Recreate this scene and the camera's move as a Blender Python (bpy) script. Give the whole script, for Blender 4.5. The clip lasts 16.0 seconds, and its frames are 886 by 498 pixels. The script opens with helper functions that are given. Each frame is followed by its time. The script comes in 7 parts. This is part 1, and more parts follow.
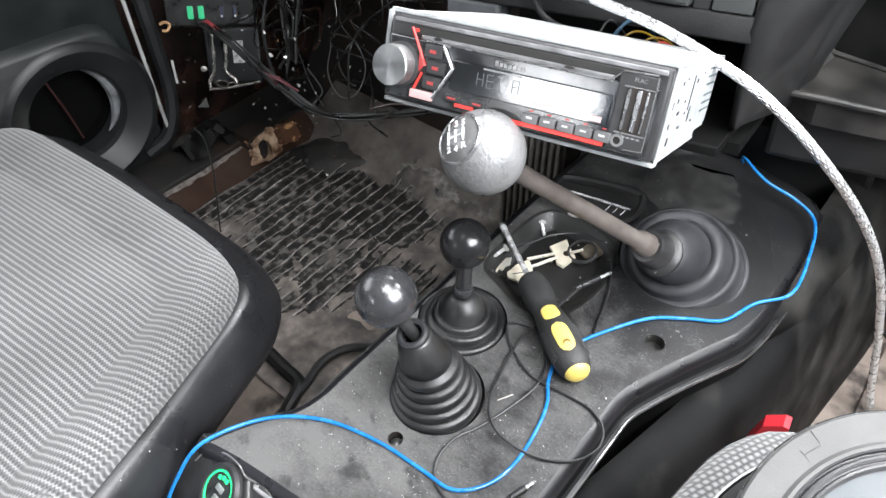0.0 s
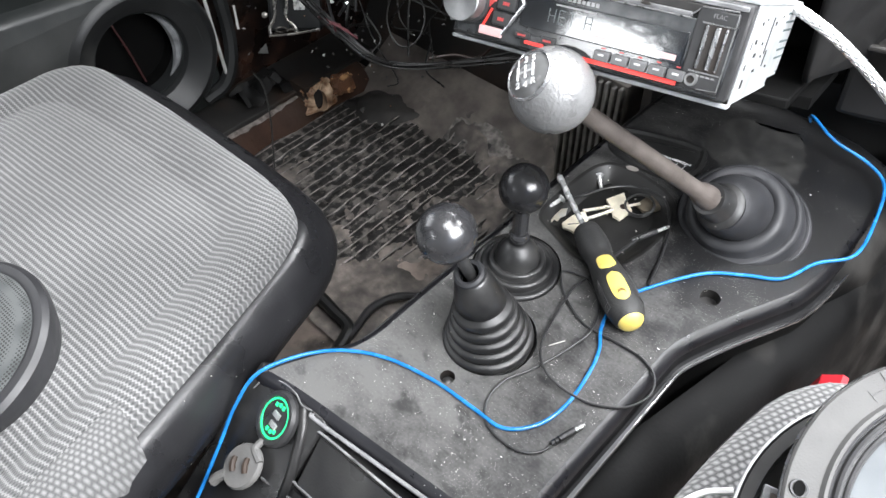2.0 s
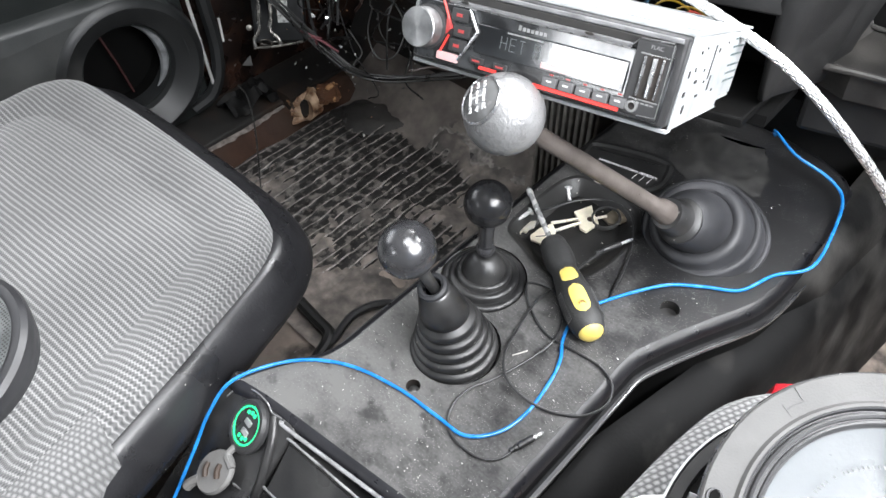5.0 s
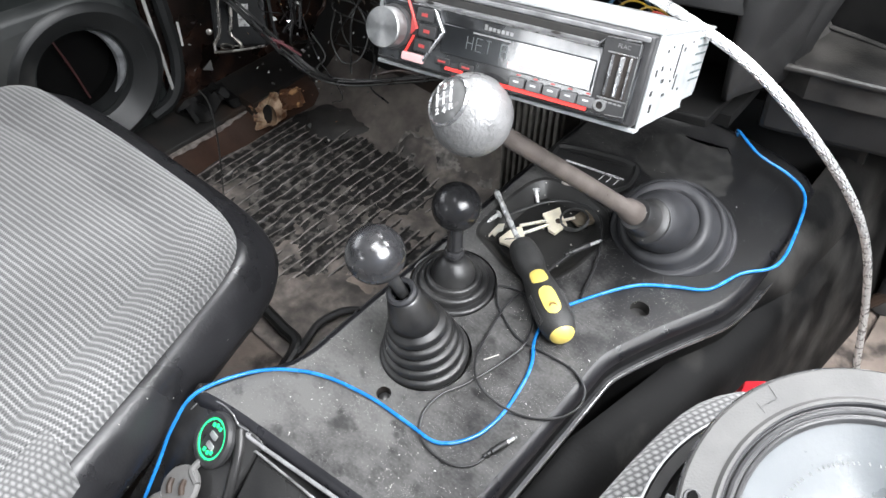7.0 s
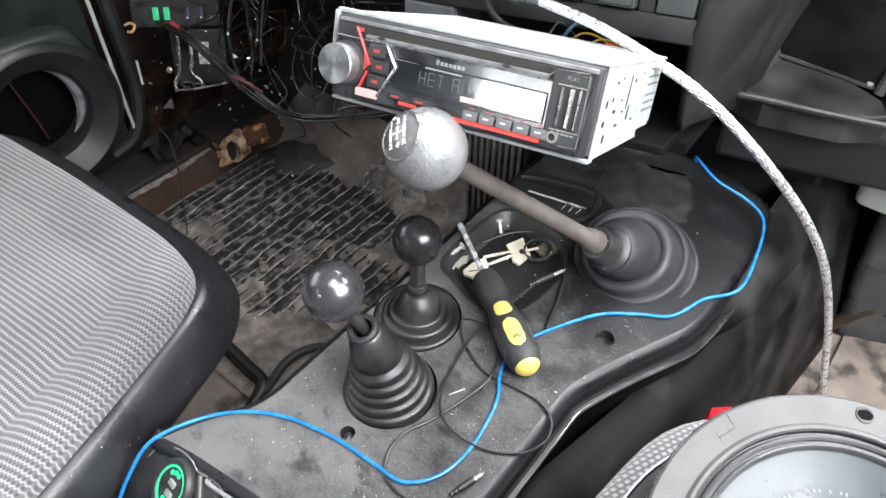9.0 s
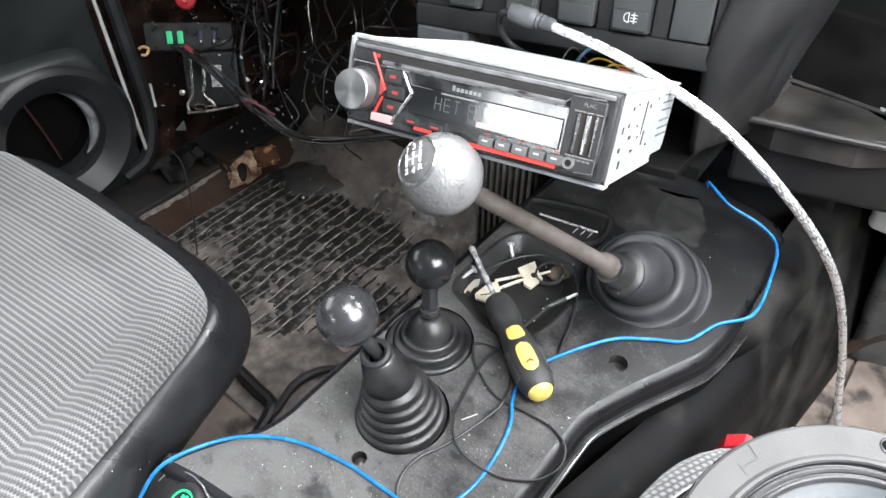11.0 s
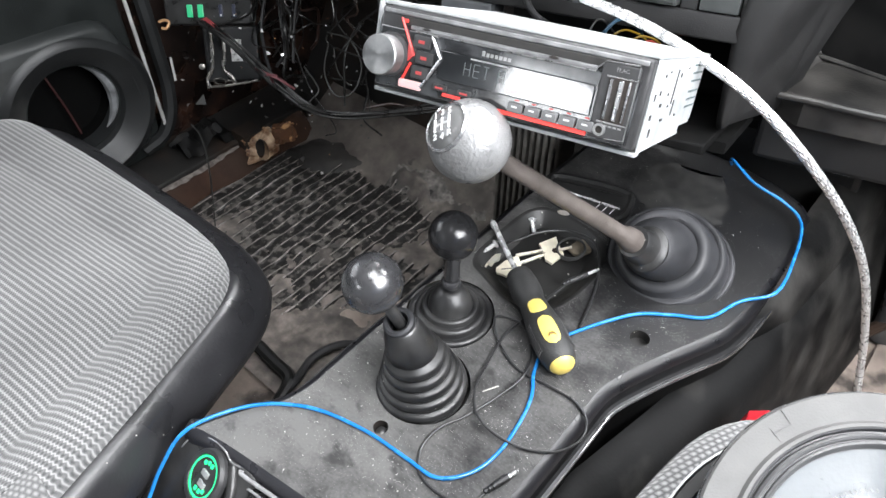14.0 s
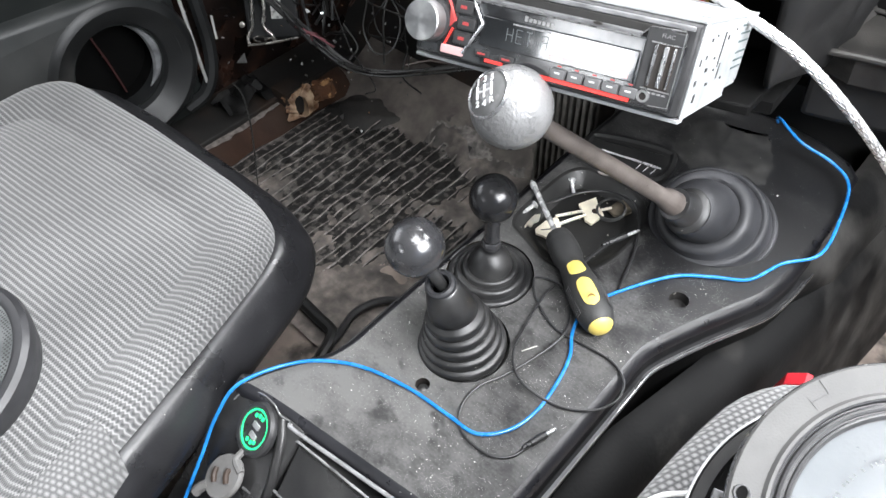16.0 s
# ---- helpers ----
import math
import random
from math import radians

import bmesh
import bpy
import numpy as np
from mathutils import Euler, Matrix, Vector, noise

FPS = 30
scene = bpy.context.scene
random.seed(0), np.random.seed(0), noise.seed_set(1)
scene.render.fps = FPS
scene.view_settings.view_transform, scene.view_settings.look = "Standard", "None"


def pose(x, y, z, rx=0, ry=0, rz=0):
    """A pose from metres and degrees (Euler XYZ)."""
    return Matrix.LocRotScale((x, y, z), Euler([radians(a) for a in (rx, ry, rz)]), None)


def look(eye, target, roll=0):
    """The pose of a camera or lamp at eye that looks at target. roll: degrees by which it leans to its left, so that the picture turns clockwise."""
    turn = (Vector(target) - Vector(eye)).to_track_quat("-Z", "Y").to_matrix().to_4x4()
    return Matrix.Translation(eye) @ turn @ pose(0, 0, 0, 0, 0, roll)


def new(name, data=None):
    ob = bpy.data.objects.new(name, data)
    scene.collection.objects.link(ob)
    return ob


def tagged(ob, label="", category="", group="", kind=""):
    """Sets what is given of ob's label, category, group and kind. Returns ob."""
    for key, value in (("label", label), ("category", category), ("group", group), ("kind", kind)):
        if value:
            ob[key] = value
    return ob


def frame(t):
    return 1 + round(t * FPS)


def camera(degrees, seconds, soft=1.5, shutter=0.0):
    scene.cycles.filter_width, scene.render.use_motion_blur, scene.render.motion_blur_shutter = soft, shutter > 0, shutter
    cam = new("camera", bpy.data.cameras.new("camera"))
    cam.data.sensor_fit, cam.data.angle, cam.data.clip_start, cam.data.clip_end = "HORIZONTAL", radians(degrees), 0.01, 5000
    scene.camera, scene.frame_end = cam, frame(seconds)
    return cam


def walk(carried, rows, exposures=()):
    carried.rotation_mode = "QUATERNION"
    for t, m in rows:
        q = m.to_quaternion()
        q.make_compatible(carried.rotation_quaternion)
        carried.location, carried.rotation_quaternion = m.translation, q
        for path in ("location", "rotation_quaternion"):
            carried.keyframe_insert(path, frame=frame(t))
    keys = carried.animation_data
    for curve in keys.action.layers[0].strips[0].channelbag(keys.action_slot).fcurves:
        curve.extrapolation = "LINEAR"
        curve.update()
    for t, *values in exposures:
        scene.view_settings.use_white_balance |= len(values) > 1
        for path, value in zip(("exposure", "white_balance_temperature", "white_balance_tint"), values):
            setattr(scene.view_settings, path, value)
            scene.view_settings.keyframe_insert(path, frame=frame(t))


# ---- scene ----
cam = camera(64.0, 16.0)
PATH = [
    (0, (-0.0149, -0.0068, 0.4903), (-0.9274, 1.0353, -0.9525), -1.40),
    (0.5, (-0.0191, -0.0119, 0.4844), (-0.9322, 0.9865, -0.9886), -1.78),
    (1, (-0.0200, -0.0185, 0.4794), (-0.9268, 0.9436, -1.0213), -1.53),
    (1.5, (-0.0170, -0.0189, 0.4834), (-0.9499, 0.9352, -1.0064), -2.60),
    (2, (-0.0137, -0.0282, 0.4805), (-0.9666, 0.8846, -1.0225), -2.74),
    (2.5, (-0.0098, -0.0328, 0.4808), (-0.9596, 0.8686, -1.0309), -2.44),
    (3, (0.0225, -0.0235, 0.5026), (-1.0132, 0.8378, -0.9756), -7.79),
    (3.5, (0.0208, -0.0195, 0.4991), (-1.0066, 0.8070, -1.0046), -9.46),
    (4, (0.0099, -0.0248, 0.4952), (-0.9858, 0.8064, -1.0272), -6.13),
    (4.5, (0.0109, -0.0150, 0.5021), (-0.9594, 0.8617, -1.0112), -4.09),
    (7, (0.0063, -0.0105, 0.4943), (-0.8881, 0.9758, -0.9981), -0.69),
    (7.5, (0.0069, -0.0093, 0.4968), (-0.9013, 0.9809, -0.9847), -1.89),
    (8, (0.0049, -0.0087, 0.4946), (-0.8992, 0.9802, -0.9902), -1.93),
    (8.5, (0.0093, -0.0078, 0.4942), (-0.8773, 1.0305, -0.9673), -0.30),
    (9, (0.0112, 0.0003, 0.4927), (-0.8700, 1.0806, -0.9414), -0.06),
    (11.5, (0.0027, -0.0029, 0.4944), (-0.9215, 1.0963, -0.8976), -0.25),
    (12, (0.0015, -0.0060, 0.4908), (-0.9175, 1.0857, -0.9104), 0.38),
    (12.5, (0.0017, -0.0069, 0.4921), (-0.9195, 1.0846, -0.9079), 0.22),
    (13, (0.0011, -0.0052, 0.4918), (-0.9168, 1.0877, -0.9093), 0.05),
    (13.5, (0.0028, -0.0096, 0.4904), (-0.9136, 1.0715, -0.9207), 0.18),
    (14, (0.0017, -0.0131, 0.4848), (-0.9221, 1.0472, -0.9374), -0.37),
    (14.5, (0.0018, -0.0089, 0.4955), (-0.9239, 1.0438, -0.9311), 0.18),
    (15, (-0.0004, -0.0124, 0.4979), (-0.9370, 0.9941, -0.9545), -1.44),
    (15.5, (-0.0020, -0.0104, 0.4940), (-0.9252, 0.9858, -0.9741), -0.86),
    (16, (-0.0014, -0.0147, 0.4974), (-0.9347, 0.9007, -1.0162), -3.54),
]
walk(cam, [(t, look(eye, target, roll)) for t, eye, target, roll in PATH])

# ---- daylight ----
world = bpy.data.worlds.new("overcast_sky")
world.use_nodes = True
scene.world = world
wn = world.node_tree.nodes
sky = wn.new("ShaderNodeTexSky")
sky.sky_type, sky.sun_disc, sky.sun_elevation, sky.sun_rotation = "NISHITA", False, radians(48), radians(70)
wn["Background"].inputs[1].default_value = 0.12
world.node_tree.links.new(sky.outputs[0], wn["Background"].inputs[0])
sun_data = bpy.data.lights.new("sun", "SUN")
sun_data.energy, sun_data.angle, sun_data.color = 0.6, radians(20), (1.0, 0.97, 0.93)
sun = new("sun", sun_data)
sun.matrix_world = look((2.5, 1.0, 3.0), (0, 0, 0))


def window_light(name, eye, target, w, h, watts, colour=(0.96, 0.975, 1.0)):
    """An area lamp for sky light in one of the cab's openings, real or added."""
    d = bpy.data.lights.new(name, "AREA")
    d.shape, d.size, d.size_y, d.energy, d.color = "RECTANGLE", w, h, watts, colour
    ob = new(name, d)
    ob.matrix_world = look(eye, target)
    return ob


window_light("door_opening_light", (0.52, 0.22, 0.76), (-0.3, 0.22, 0.0), 0.64, 0.46, 29.0)
window_light("windscreen_light", (-0.12, 0.93, 0.92), (-0.2, 0.2, 0.0), 1.1, 0.36, 39.0)
window_light("driver_window_light", (-1.02, -0.05, 0.58), (-0.3, 0.1, 0.0), 0.6, 0.30, 3.0)
window_light("rear_window_light", (-0.435, -1.06, 0.628), (-0.435, 0.3, 0.40), 0.235, 0.125, 1.5)
# Added unseen lamp, placed so that the console's rear ridge catches a highlight.
window_light("added_rear_left_light", (-0.78, -1.03, 0.84), (-0.2, 0.1, 0.0), 0.30, 0.20, 0.6)
# Added overhead lamp; no roof opening is known in this cab.
window_light("added_roof_light", (0.10, 0.12, 1.12), (0.10, 0.12, 0.0), 0.62, 0.48, 13.8)


# ---- materials ----
def mat(name, colour, rough=0.5, metal=0.0, vary=0.25, scale=30.0, bump=0.0, bump_scale=200.0, second=None, second_at=0.55,
        second_scale=6.0, sharp=0.12, specks=0.0, speck_colour=(0.55, 0.53, 0.48), coat=0.0, rough_vary=0.15, spec=0.5, speck_scale=260.0, fade=None):
    """A surface with grain, patches of a second colour, fine specks and relief."""
    m = bpy.data.materials.new(name)
    m.use_nodes = True
    nt = m.node_tree
    n, l = nt.nodes, nt.links
    b = n["Principled BSDF"]
    b.inputs["Metallic"].default_value = metal
    b.inputs["Coat Weight"].default_value = coat
    b.inputs["Coat Roughness"].default_value = 0.05
    b.inputs["Specular IOR Level"].default_value = spec
    tc = n.new("ShaderNodeTexCoord")

    def noise_node(s, detail=4.0):
        t = n.new("ShaderNodeTexNoise")
        t.inputs["Scale"].default_value, t.inputs["Detail"].default_value = s, detail
        l.new(tc.outputs["Object"], t.inputs["Vector"])
        return t.outputs["Fac"]

    def span(fac, a, c, lo, hi):
        r = n.new("ShaderNodeMapRange")
        for k, v in enumerate((a, c, lo, hi), 1):
            r.inputs[k].default_value = v
        l.new(fac, r.inputs[0])
        return r.outputs[0]

    def mix(fac, a, c):
        x = n.new("ShaderNodeMix")
        x.data_type = "RGBA"
        if isinstance(fac, float):
            x.inputs[0].default_value = fac
        else:
            l.new(fac, x.inputs[0])
        for k, v in ((6, a), (7, c)):
            if isinstance(v, tuple):
                x.inputs[k].default_value = (*v, 1)
            else:
                l.new(v, x.inputs[k])
        return x.outputs[2]

    lo = tuple(max(0, c * (1 - vary)) for c in colour)
    hi = tuple(min(1, c * (1 + vary)) for c in colour)
    grain = noise_node(scale, 6.0)
    col = mix(span(grain, 0.3, 0.7, 0.0, 1.0), lo, hi)
    if second:
        patch = noise_node(second_scale, 7.0)
        if fade:
            # the second colour thins out along y, past fade[0]
            sep = n.new("ShaderNodeSeparateXYZ")
            l.new(tc.outputs["Object"], sep.inputs[0])
            add = n.new("ShaderNodeMath")
            l.new(patch, add.inputs[0])
            l.new(span(sep.outputs[1], fade[0] - 0.25, fade[0] + 0.25, 0.12 * fade[1], -0.22 * fade[1]), add.inputs[1])
            patch = add.outputs[0]
        col = mix(span(patch, second_at - sharp, second_at + sharp, 0.0, 1.0), col, second)
    if specks:
        col = mix(span(noise_node(speck_scale, 1.0), 0.80 - 0.16 * specks, 0.84 - 0.16 * specks, 0.0, 1.0), col, speck_colour)
    l.new(col, b.inputs["Base Color"])
    l.new(span(grain, 0.25, 0.75, max(0.02, rough - rough_vary), min(1, rough + rough_vary)), b.inputs["Roughness"])
    if bump:
        bp = n.new("ShaderNodeBump")
        bp.inputs["Strength"].default_value, bp.inputs["Distance"].default_value = bump, 0.001
        l.new(noise_node(bump_scale, 3.0), bp.inputs["Height"])
        l.new(bp.outputs[0], b.inputs["Normal"])
    return m


def lamp_mat(name, colour, strength, base=(0.02, 0.02, 0.02)):
    m = bpy.data.materials.new(name)
    m.use_nodes = True
    b = m.node_tree.nodes["Principled BSDF"]
    b.inputs["Base Color"].default_value = (*base, 1)
    b.inputs["Emission Color"].default_value = (*colour, 1)
    b.inputs["Emission Strength"].default_value = strength
    b.inputs["Roughness"].default_value = 0.3
    return m


def woven(name, light, dark, pitch_x, pitch_y, turn=0.0, depth=1.0, contrast=1.0, bend=None):
    """Knitted seat cloth: zigzag rows that bend over the side roll, or staggered loops."""
    m = bpy.data.materials.new(name)
    m.use_nodes = True
    n, l = m.node_tree.nodes, m.node_tree.links
    b = n["Principled BSDF"]
    b.inputs["Roughness"].default_value = 0.9
    b.inputs["Specular IOR Level"].default_value = 0.25
    b.inputs["Sheen Weight"].default_value = 0.25
    b.inputs["Sheen Roughness"].default_value = 0.6
    tc = n.new("ShaderNodeTexCoord")
    mp = n.new("ShaderNodeMapping")
    mp.inputs["Rotation"].default_value = (0, 0, turn)
    l.new(tc.outputs["Object"], mp.inputs[0])
    wob = n.new("ShaderNodeTexNoise")
    wob.inputs["Scale"].default_value = 60
    l.new(tc.outputs["Object"], wob.inputs["Vector"])
    sep = n.new("ShaderNodeSeparateXYZ")
    l.new(mp.outputs[0], sep.inputs[0])

    def math_node(op, a, c):
        x = n.new("ShaderNodeMath")
        x.operation = op
        for k, v in ((0, a), (1, c)):
            if isinstance(v, (int, float)):
                x.inputs[k].default_value = v
            elif v is not None:
                l.new(v, x.inputs[k])
        return x.outputs[0]

    jitter = math_node("MULTIPLY", math_node("SUBTRACT", wob.outputs["Fac"], 0.5), 1.6)
    if bend:
        raw = n.new("ShaderNodeSeparateXYZ")
        l.new(tc.outputs["Object"], raw.inputs[0])
        past = math_node("MAXIMUM", math_node("ADD", math_node("ADD", raw.outputs[0], math_node("MULTIPLY", raw.outputs[1], 0.37)), bend), 0.0)
        across = math_node("SUBTRACT", math_node("SUBTRACT", raw.outputs[1], math_node("MULTIPLY", raw.outputs[0], 0.11)), math_node("MULTIPLY", past, 0.22))
        row = math_node("ADD", math_node("MULTIPLY", across, 2 * math.pi / pitch_x), jitter)
        stitch = math_node("SINE", math_node("ADD", math_node("MULTIPLY", raw.outputs[0], 2 * math.pi / pitch_y), math_node("ADD", math_node("MULTIPLY", jitter, 0.4), math_node("MULTIPLY", row, 0.5))), None)
        sway = math_node("MINIMUM", math_node("ADD", math_node("MULTIPLY", past, 5.0), 0.55), 0.95)
        rows = math_node("SINE", math_node("ADD", row, math_node("MULTIPLY", stitch, sway)), None)
        crest = math_node("ADD", math_node("MULTIPLY", rows, 0.5), 0.5)
        # thin pale zigzag threads on a greyer ground with dark flecks in the gaps
        line = math_node("MULTIPLY", math_node("POWER", crest, 4.5), math_node("ADD", math_node("MULTIPLY", stitch, 0.14), 0.68))
        fleck = math_node("MULTIPLY", math_node("POWER", math_node("SUBTRACT", 1.0, crest), 2.0), math_node("ADD", math_node("MULTIPLY", stitch, 0.14), 0.12))
        h = math_node("ADD", math_node("SUBTRACT", line, fleck), 0.30)
    else:
        row = math_node("ADD", math_node("MULTIPLY", sep.outputs[0], 2 * math.pi / pitch_x), jitter)
        shift = math_node("MULTIPLY", math_node("FLOOR", math_node("MULTIPLY", row, 0.5 / math.pi), None), math.pi)
        along = math_node("ADD", math_node("ADD", math_node("MULTIPLY", sep.outputs[1], 2 * math.pi / pitch_y), shift), jitter)
        loops = math_node("ADD", math_node("MULTIPLY", math_node("SINE", along, None), 0.5), 0.5)
        rows = math_node("SUBTRACT", 0.5, math_node("MULTIPLY", math_node("COSINE", row, None), 0.5))
        h = math_node("ADD", math_node("MULTIPLY", math_node("POWER", rows, 0.7), math_node("MULTIPLY", math_node("POWER", loops, 0.6), 0.62)), 0.20)
    fuzz = n.new("ShaderNodeTexNoise")
    fuzz.inputs["Scale"].default_value, fuzz.inputs["Detail"].default_value = 900, 3
    l.new(tc.outputs["Object"], fuzz.inputs["Vector"])
    hh = math_node("ADD", h, math_node("MULTIPLY", math_node("SUBTRACT", fuzz.outputs["Fac"], 0.5), 0.32))
    big = n.new("ShaderNodeTexNoise")
    big.inputs["Scale"].default_value, big.inputs["Detail"].default_value = 7, 6
    l.new(tc.outputs["Object"], big.inputs["Vector"])
    ramp = n.new("ShaderNodeMapRange")
    for k, v in enumerate((0.5 - 0.45 / contrast, 0.5 + 0.4 / contrast, 0.0, 1.0), 1):
        ramp.inputs[k].default_value = v
    l.new(hh, ramp.inputs[0])
    mx = n.new("ShaderNodeMix")
    mx.data_type = "RGBA"
    l.new(ramp.outputs[0], mx.inputs[0])
    mx.inputs[6].default_value, mx.inputs[7].default_value = (*dark, 1), (*light, 1)
    wear = n.new("ShaderNodeMix")
    wear.data_type, wear.blend_type = "RGBA", "MULTIPLY"
    wear.inputs[0].default_value = 1.0
    wr = n.new("ShaderNodeMapRange")
    for k, v in enumerate((0.3, 0.7, 0.72, 1.2), 1):
        wr.inputs[k].default_value = v
    l.new(big.outputs["Fac"], wr.inputs[0])
    l.new(mx.outputs[2], wear.inputs[6])
    l.new(wr.outputs[0], wear.inputs[7])
    l.new(wear.outputs[2], b.inputs["Base Color"])
    bp = n.new("ShaderNodeBump")
    bp.inputs["Strength"].default_value, bp.inputs["Distance"].default_value = 0.9 * depth, 0.0012
    l.new(hh, bp.inputs["Height"])
    l.new(bp.outputs[0], b.inputs["Normal"])
    return m



def dusty(name, base, dust, amount, fade_y, clean_rough=0.3):
    """Black moulded plastic with smeared dust, wiped patches, streaks and clustered specks."""
    m = bpy.data.materials.new(name)
    m.use_nodes = True
    n, l = m.node_tree.nodes, m.node_tree.links
    b = n["Principled BSDF"]
    tc = n.new("ShaderNodeTexCoord")

    def noise_at(scale, detail=5.0, stretch=None, rough=0.55):
        t = n.new("ShaderNodeTexNoise")
        t.inputs["Scale"].default_value, t.inputs["Detail"].default_value, t.inputs["Roughness"].default_value = scale, detail, rough
        src = tc.outputs["Object"]
        if stretch:
            mp = n.new("ShaderNodeMapping")
            mp.inputs["Rotation"].default_value, mp.inputs["Scale"].default_value = (0, 0, stretch[0]), (1.0, stretch[1], 1.0)
            l.new(src, mp.inputs[0])
            src = mp.outputs[0]
        l.new(src, t.inputs["Vector"])
        return t.outputs["Fac"]

    def op(kind, a, c):
        x = n.new("ShaderNodeMath")
        x.operation = kind
        for k, v in ((0, a), (1, c)):
            if isinstance(v, (int, float)):
                x.inputs[k].default_value = v
            else:
                l.new(v, x.inputs[k])
        return x.outputs[0]

    def span(fac, a, c, lo, hi):
        r = n.new("ShaderNodeMapRange")
        for k, v in enumerate((a, c, lo, hi), 1):
            r.inputs[k].default_value = v
        l.new(fac, r.inputs[0])
        return r.outputs[0]

    def mix(fac, a, c):
        x = n.new("ShaderNodeMix")
        x.data_type = "RGBA"
        l.new(fac, x.inputs[0])
        for k, v in ((6, a), (7, c)):
            if isinstance(v, tuple):
                x.inputs[k].default_value = (*v, 1)
            else:
                l.new(v, x.inputs[k])
        return x.outputs[2]

    b.inputs["Specular IOR Level"].default_value = 0.4
    sep = n.new("ShaderNodeSeparateXYZ")
    l.new(tc.outputs["Object"], sep.inputs[0])
    wide, smear = noise_at(11, 7, None, 0.6), noise_at(38, 6, (0.6, 1.25), 0.62)
    streak = noise_at(60, 4, (-0.5, 9.0))
    fine = noise_at(420, 3)
    level = op("ADD", op("ADD", op("MULTIPLY", wide, 0.9), op("MULTIPLY", smear, 0.75)), op("ADD", op("MULTIPLY", streak, 0.20), op("MULTIPLY", fine, 0.42)))
    # The pale layer thins towards the front (y) and the right (x).
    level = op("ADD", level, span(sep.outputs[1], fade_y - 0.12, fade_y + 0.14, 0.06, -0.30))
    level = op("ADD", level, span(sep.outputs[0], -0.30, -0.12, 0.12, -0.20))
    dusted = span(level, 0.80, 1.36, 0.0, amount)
    specks = span(op("ADD", noise_at(1300, 1), op("MULTIPLY", noise_at(28, 3), 0.34)), 0.885, 0.92, 0.0, 0.8)
    col = mix(dusted, base, dust)
    # wiped dark blots
    col = mix(span(noise_at(40, 4, (0.9, 1.4)), 0.56, 0.70, 0.0, 0.75), col, tuple(0.8 * v for v in base))
    col = mix(specks, col, (0.5, 0.49, 0.47))
    l.new(col, b.inputs["Base Color"])
    l.new(span(op("ADD", dusted, op("MULTIPLY", op("SUBTRACT", smear, 0.5), 0.8)), 0.0, 0.9, clean_rough, 0.62), b.inputs["Roughness"])
    bp = n.new("ShaderNodeBump")
    bp.inputs["Strength"].default_value, bp.inputs["Distance"].default_value = 0.35, 0.0008
    l.new(op("ADD", noise_at(1100, 3), op("MULTIPLY", streak, 0.15)), bp.inputs["Height"])
    l.new(bp.outputs[0], b.inputs["Normal"])
    return m


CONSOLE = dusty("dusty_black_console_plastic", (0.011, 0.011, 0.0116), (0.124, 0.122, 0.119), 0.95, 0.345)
REAR_PLASTIC = mat("clean_black_console_plastic", (0.010, 0.010, 0.0105), 0.3, bump=0.15, bump_scale=600, scale=30, second=(0.035, 0.0345, 0.034), second_at=0.6, second_scale=22, sharp=0.14, rough_vary=0.1)
# Slightly paler patches thin out towards the front.
EDGE_GRAINED = mat("grained_black_console_edge", (0.006, 0.006, 0.0072), 0.34, scale=50, second=(0.016, 0.016, 0.019), second_at=0.54, second_scale=12, sharp=0.2, spec=0.4, bump=0.2, bump_scale=900, fade=(0.34, 2.4))
# Pale patches painted in place of the highlights along thin edges.
GLOSS_EDGE = mat("glossy_black_edge_highlight", (0.02, 0.02, 0.021), 0.17, scale=60, second=(0.15, 0.15, 0.153), second_at=0.49, second_scale=16, sharp=0.2, spec=1.0, coat=1.0, fade=(0.36, 1.3))
# Near-white colour stands for the bright reflection along the ridge.
RIDGE = mat("ridge_highlight_white", (0.12, 0.12, 0.123), 0.22, scale=60, second=(0.34, 0.34, 0.345), second_at=0.5, second_scale=30, sharp=0.15, spec=1.0)
# The channel below the edge is darker than the top plate.
CHANNEL = mat("black_edge_channel", (0.006, 0.006, 0.0065), 0.6, scale=60, spec=0.12)
RUBBER = mat("black_boot_rubber", (0.0105, 0.0105, 0.011), 0.40, bump=0.15, bump_scale=500, scale=40, second=(0.042, 0.0415, 0.041), second_at=0.58, second_scale=25, specks=0.16, spec=0.6)
GEAR_RUBBER = mat("grey_black_boot_rubber", (0.026, 0.0265, 0.029), 0.52, bump=0.15, bump_scale=500, scale=30, second=(0.050, 0.050, 0.054), second_at=0.58, second_scale=20, spec=0.35)
BALL = mat("polished_black_knob_plastic", (0.030, 0.030, 0.032), 0.22, scale=60, vary=0.25, rough_vary=0.10, spec=1.0, bump=0.14, bump_scale=50)
SATIN_BALL = mat("worn_black_knob_plastic", (0.016, 0.016, 0.017), 0.22, scale=60, vary=0.2, rough_vary=0.08, bump=0.04, bump_scale=60)
LEATHER = mat("grained_grey_knob_leather", (0.150, 0.150, 0.151), 0.31, bump=0.65, bump_scale=420, scale=60, vary=0.2, spec=0.8)
RUSTY_ROD = mat("brown_rusted_lever_steel", (0.112, 0.096, 0.087), 0.42, metal=0.2, bump=0.35, bump_scale=420, scale=70, vary=0.2, second=(0.21, 0.125, 0.075), second_at=0.64, second_scale=15, sharp=0.12)
STEEL = mat("bright_steel", (0.72, 0.72, 0.72), 0.28, metal=0.55, scale=80, vary=0.12)
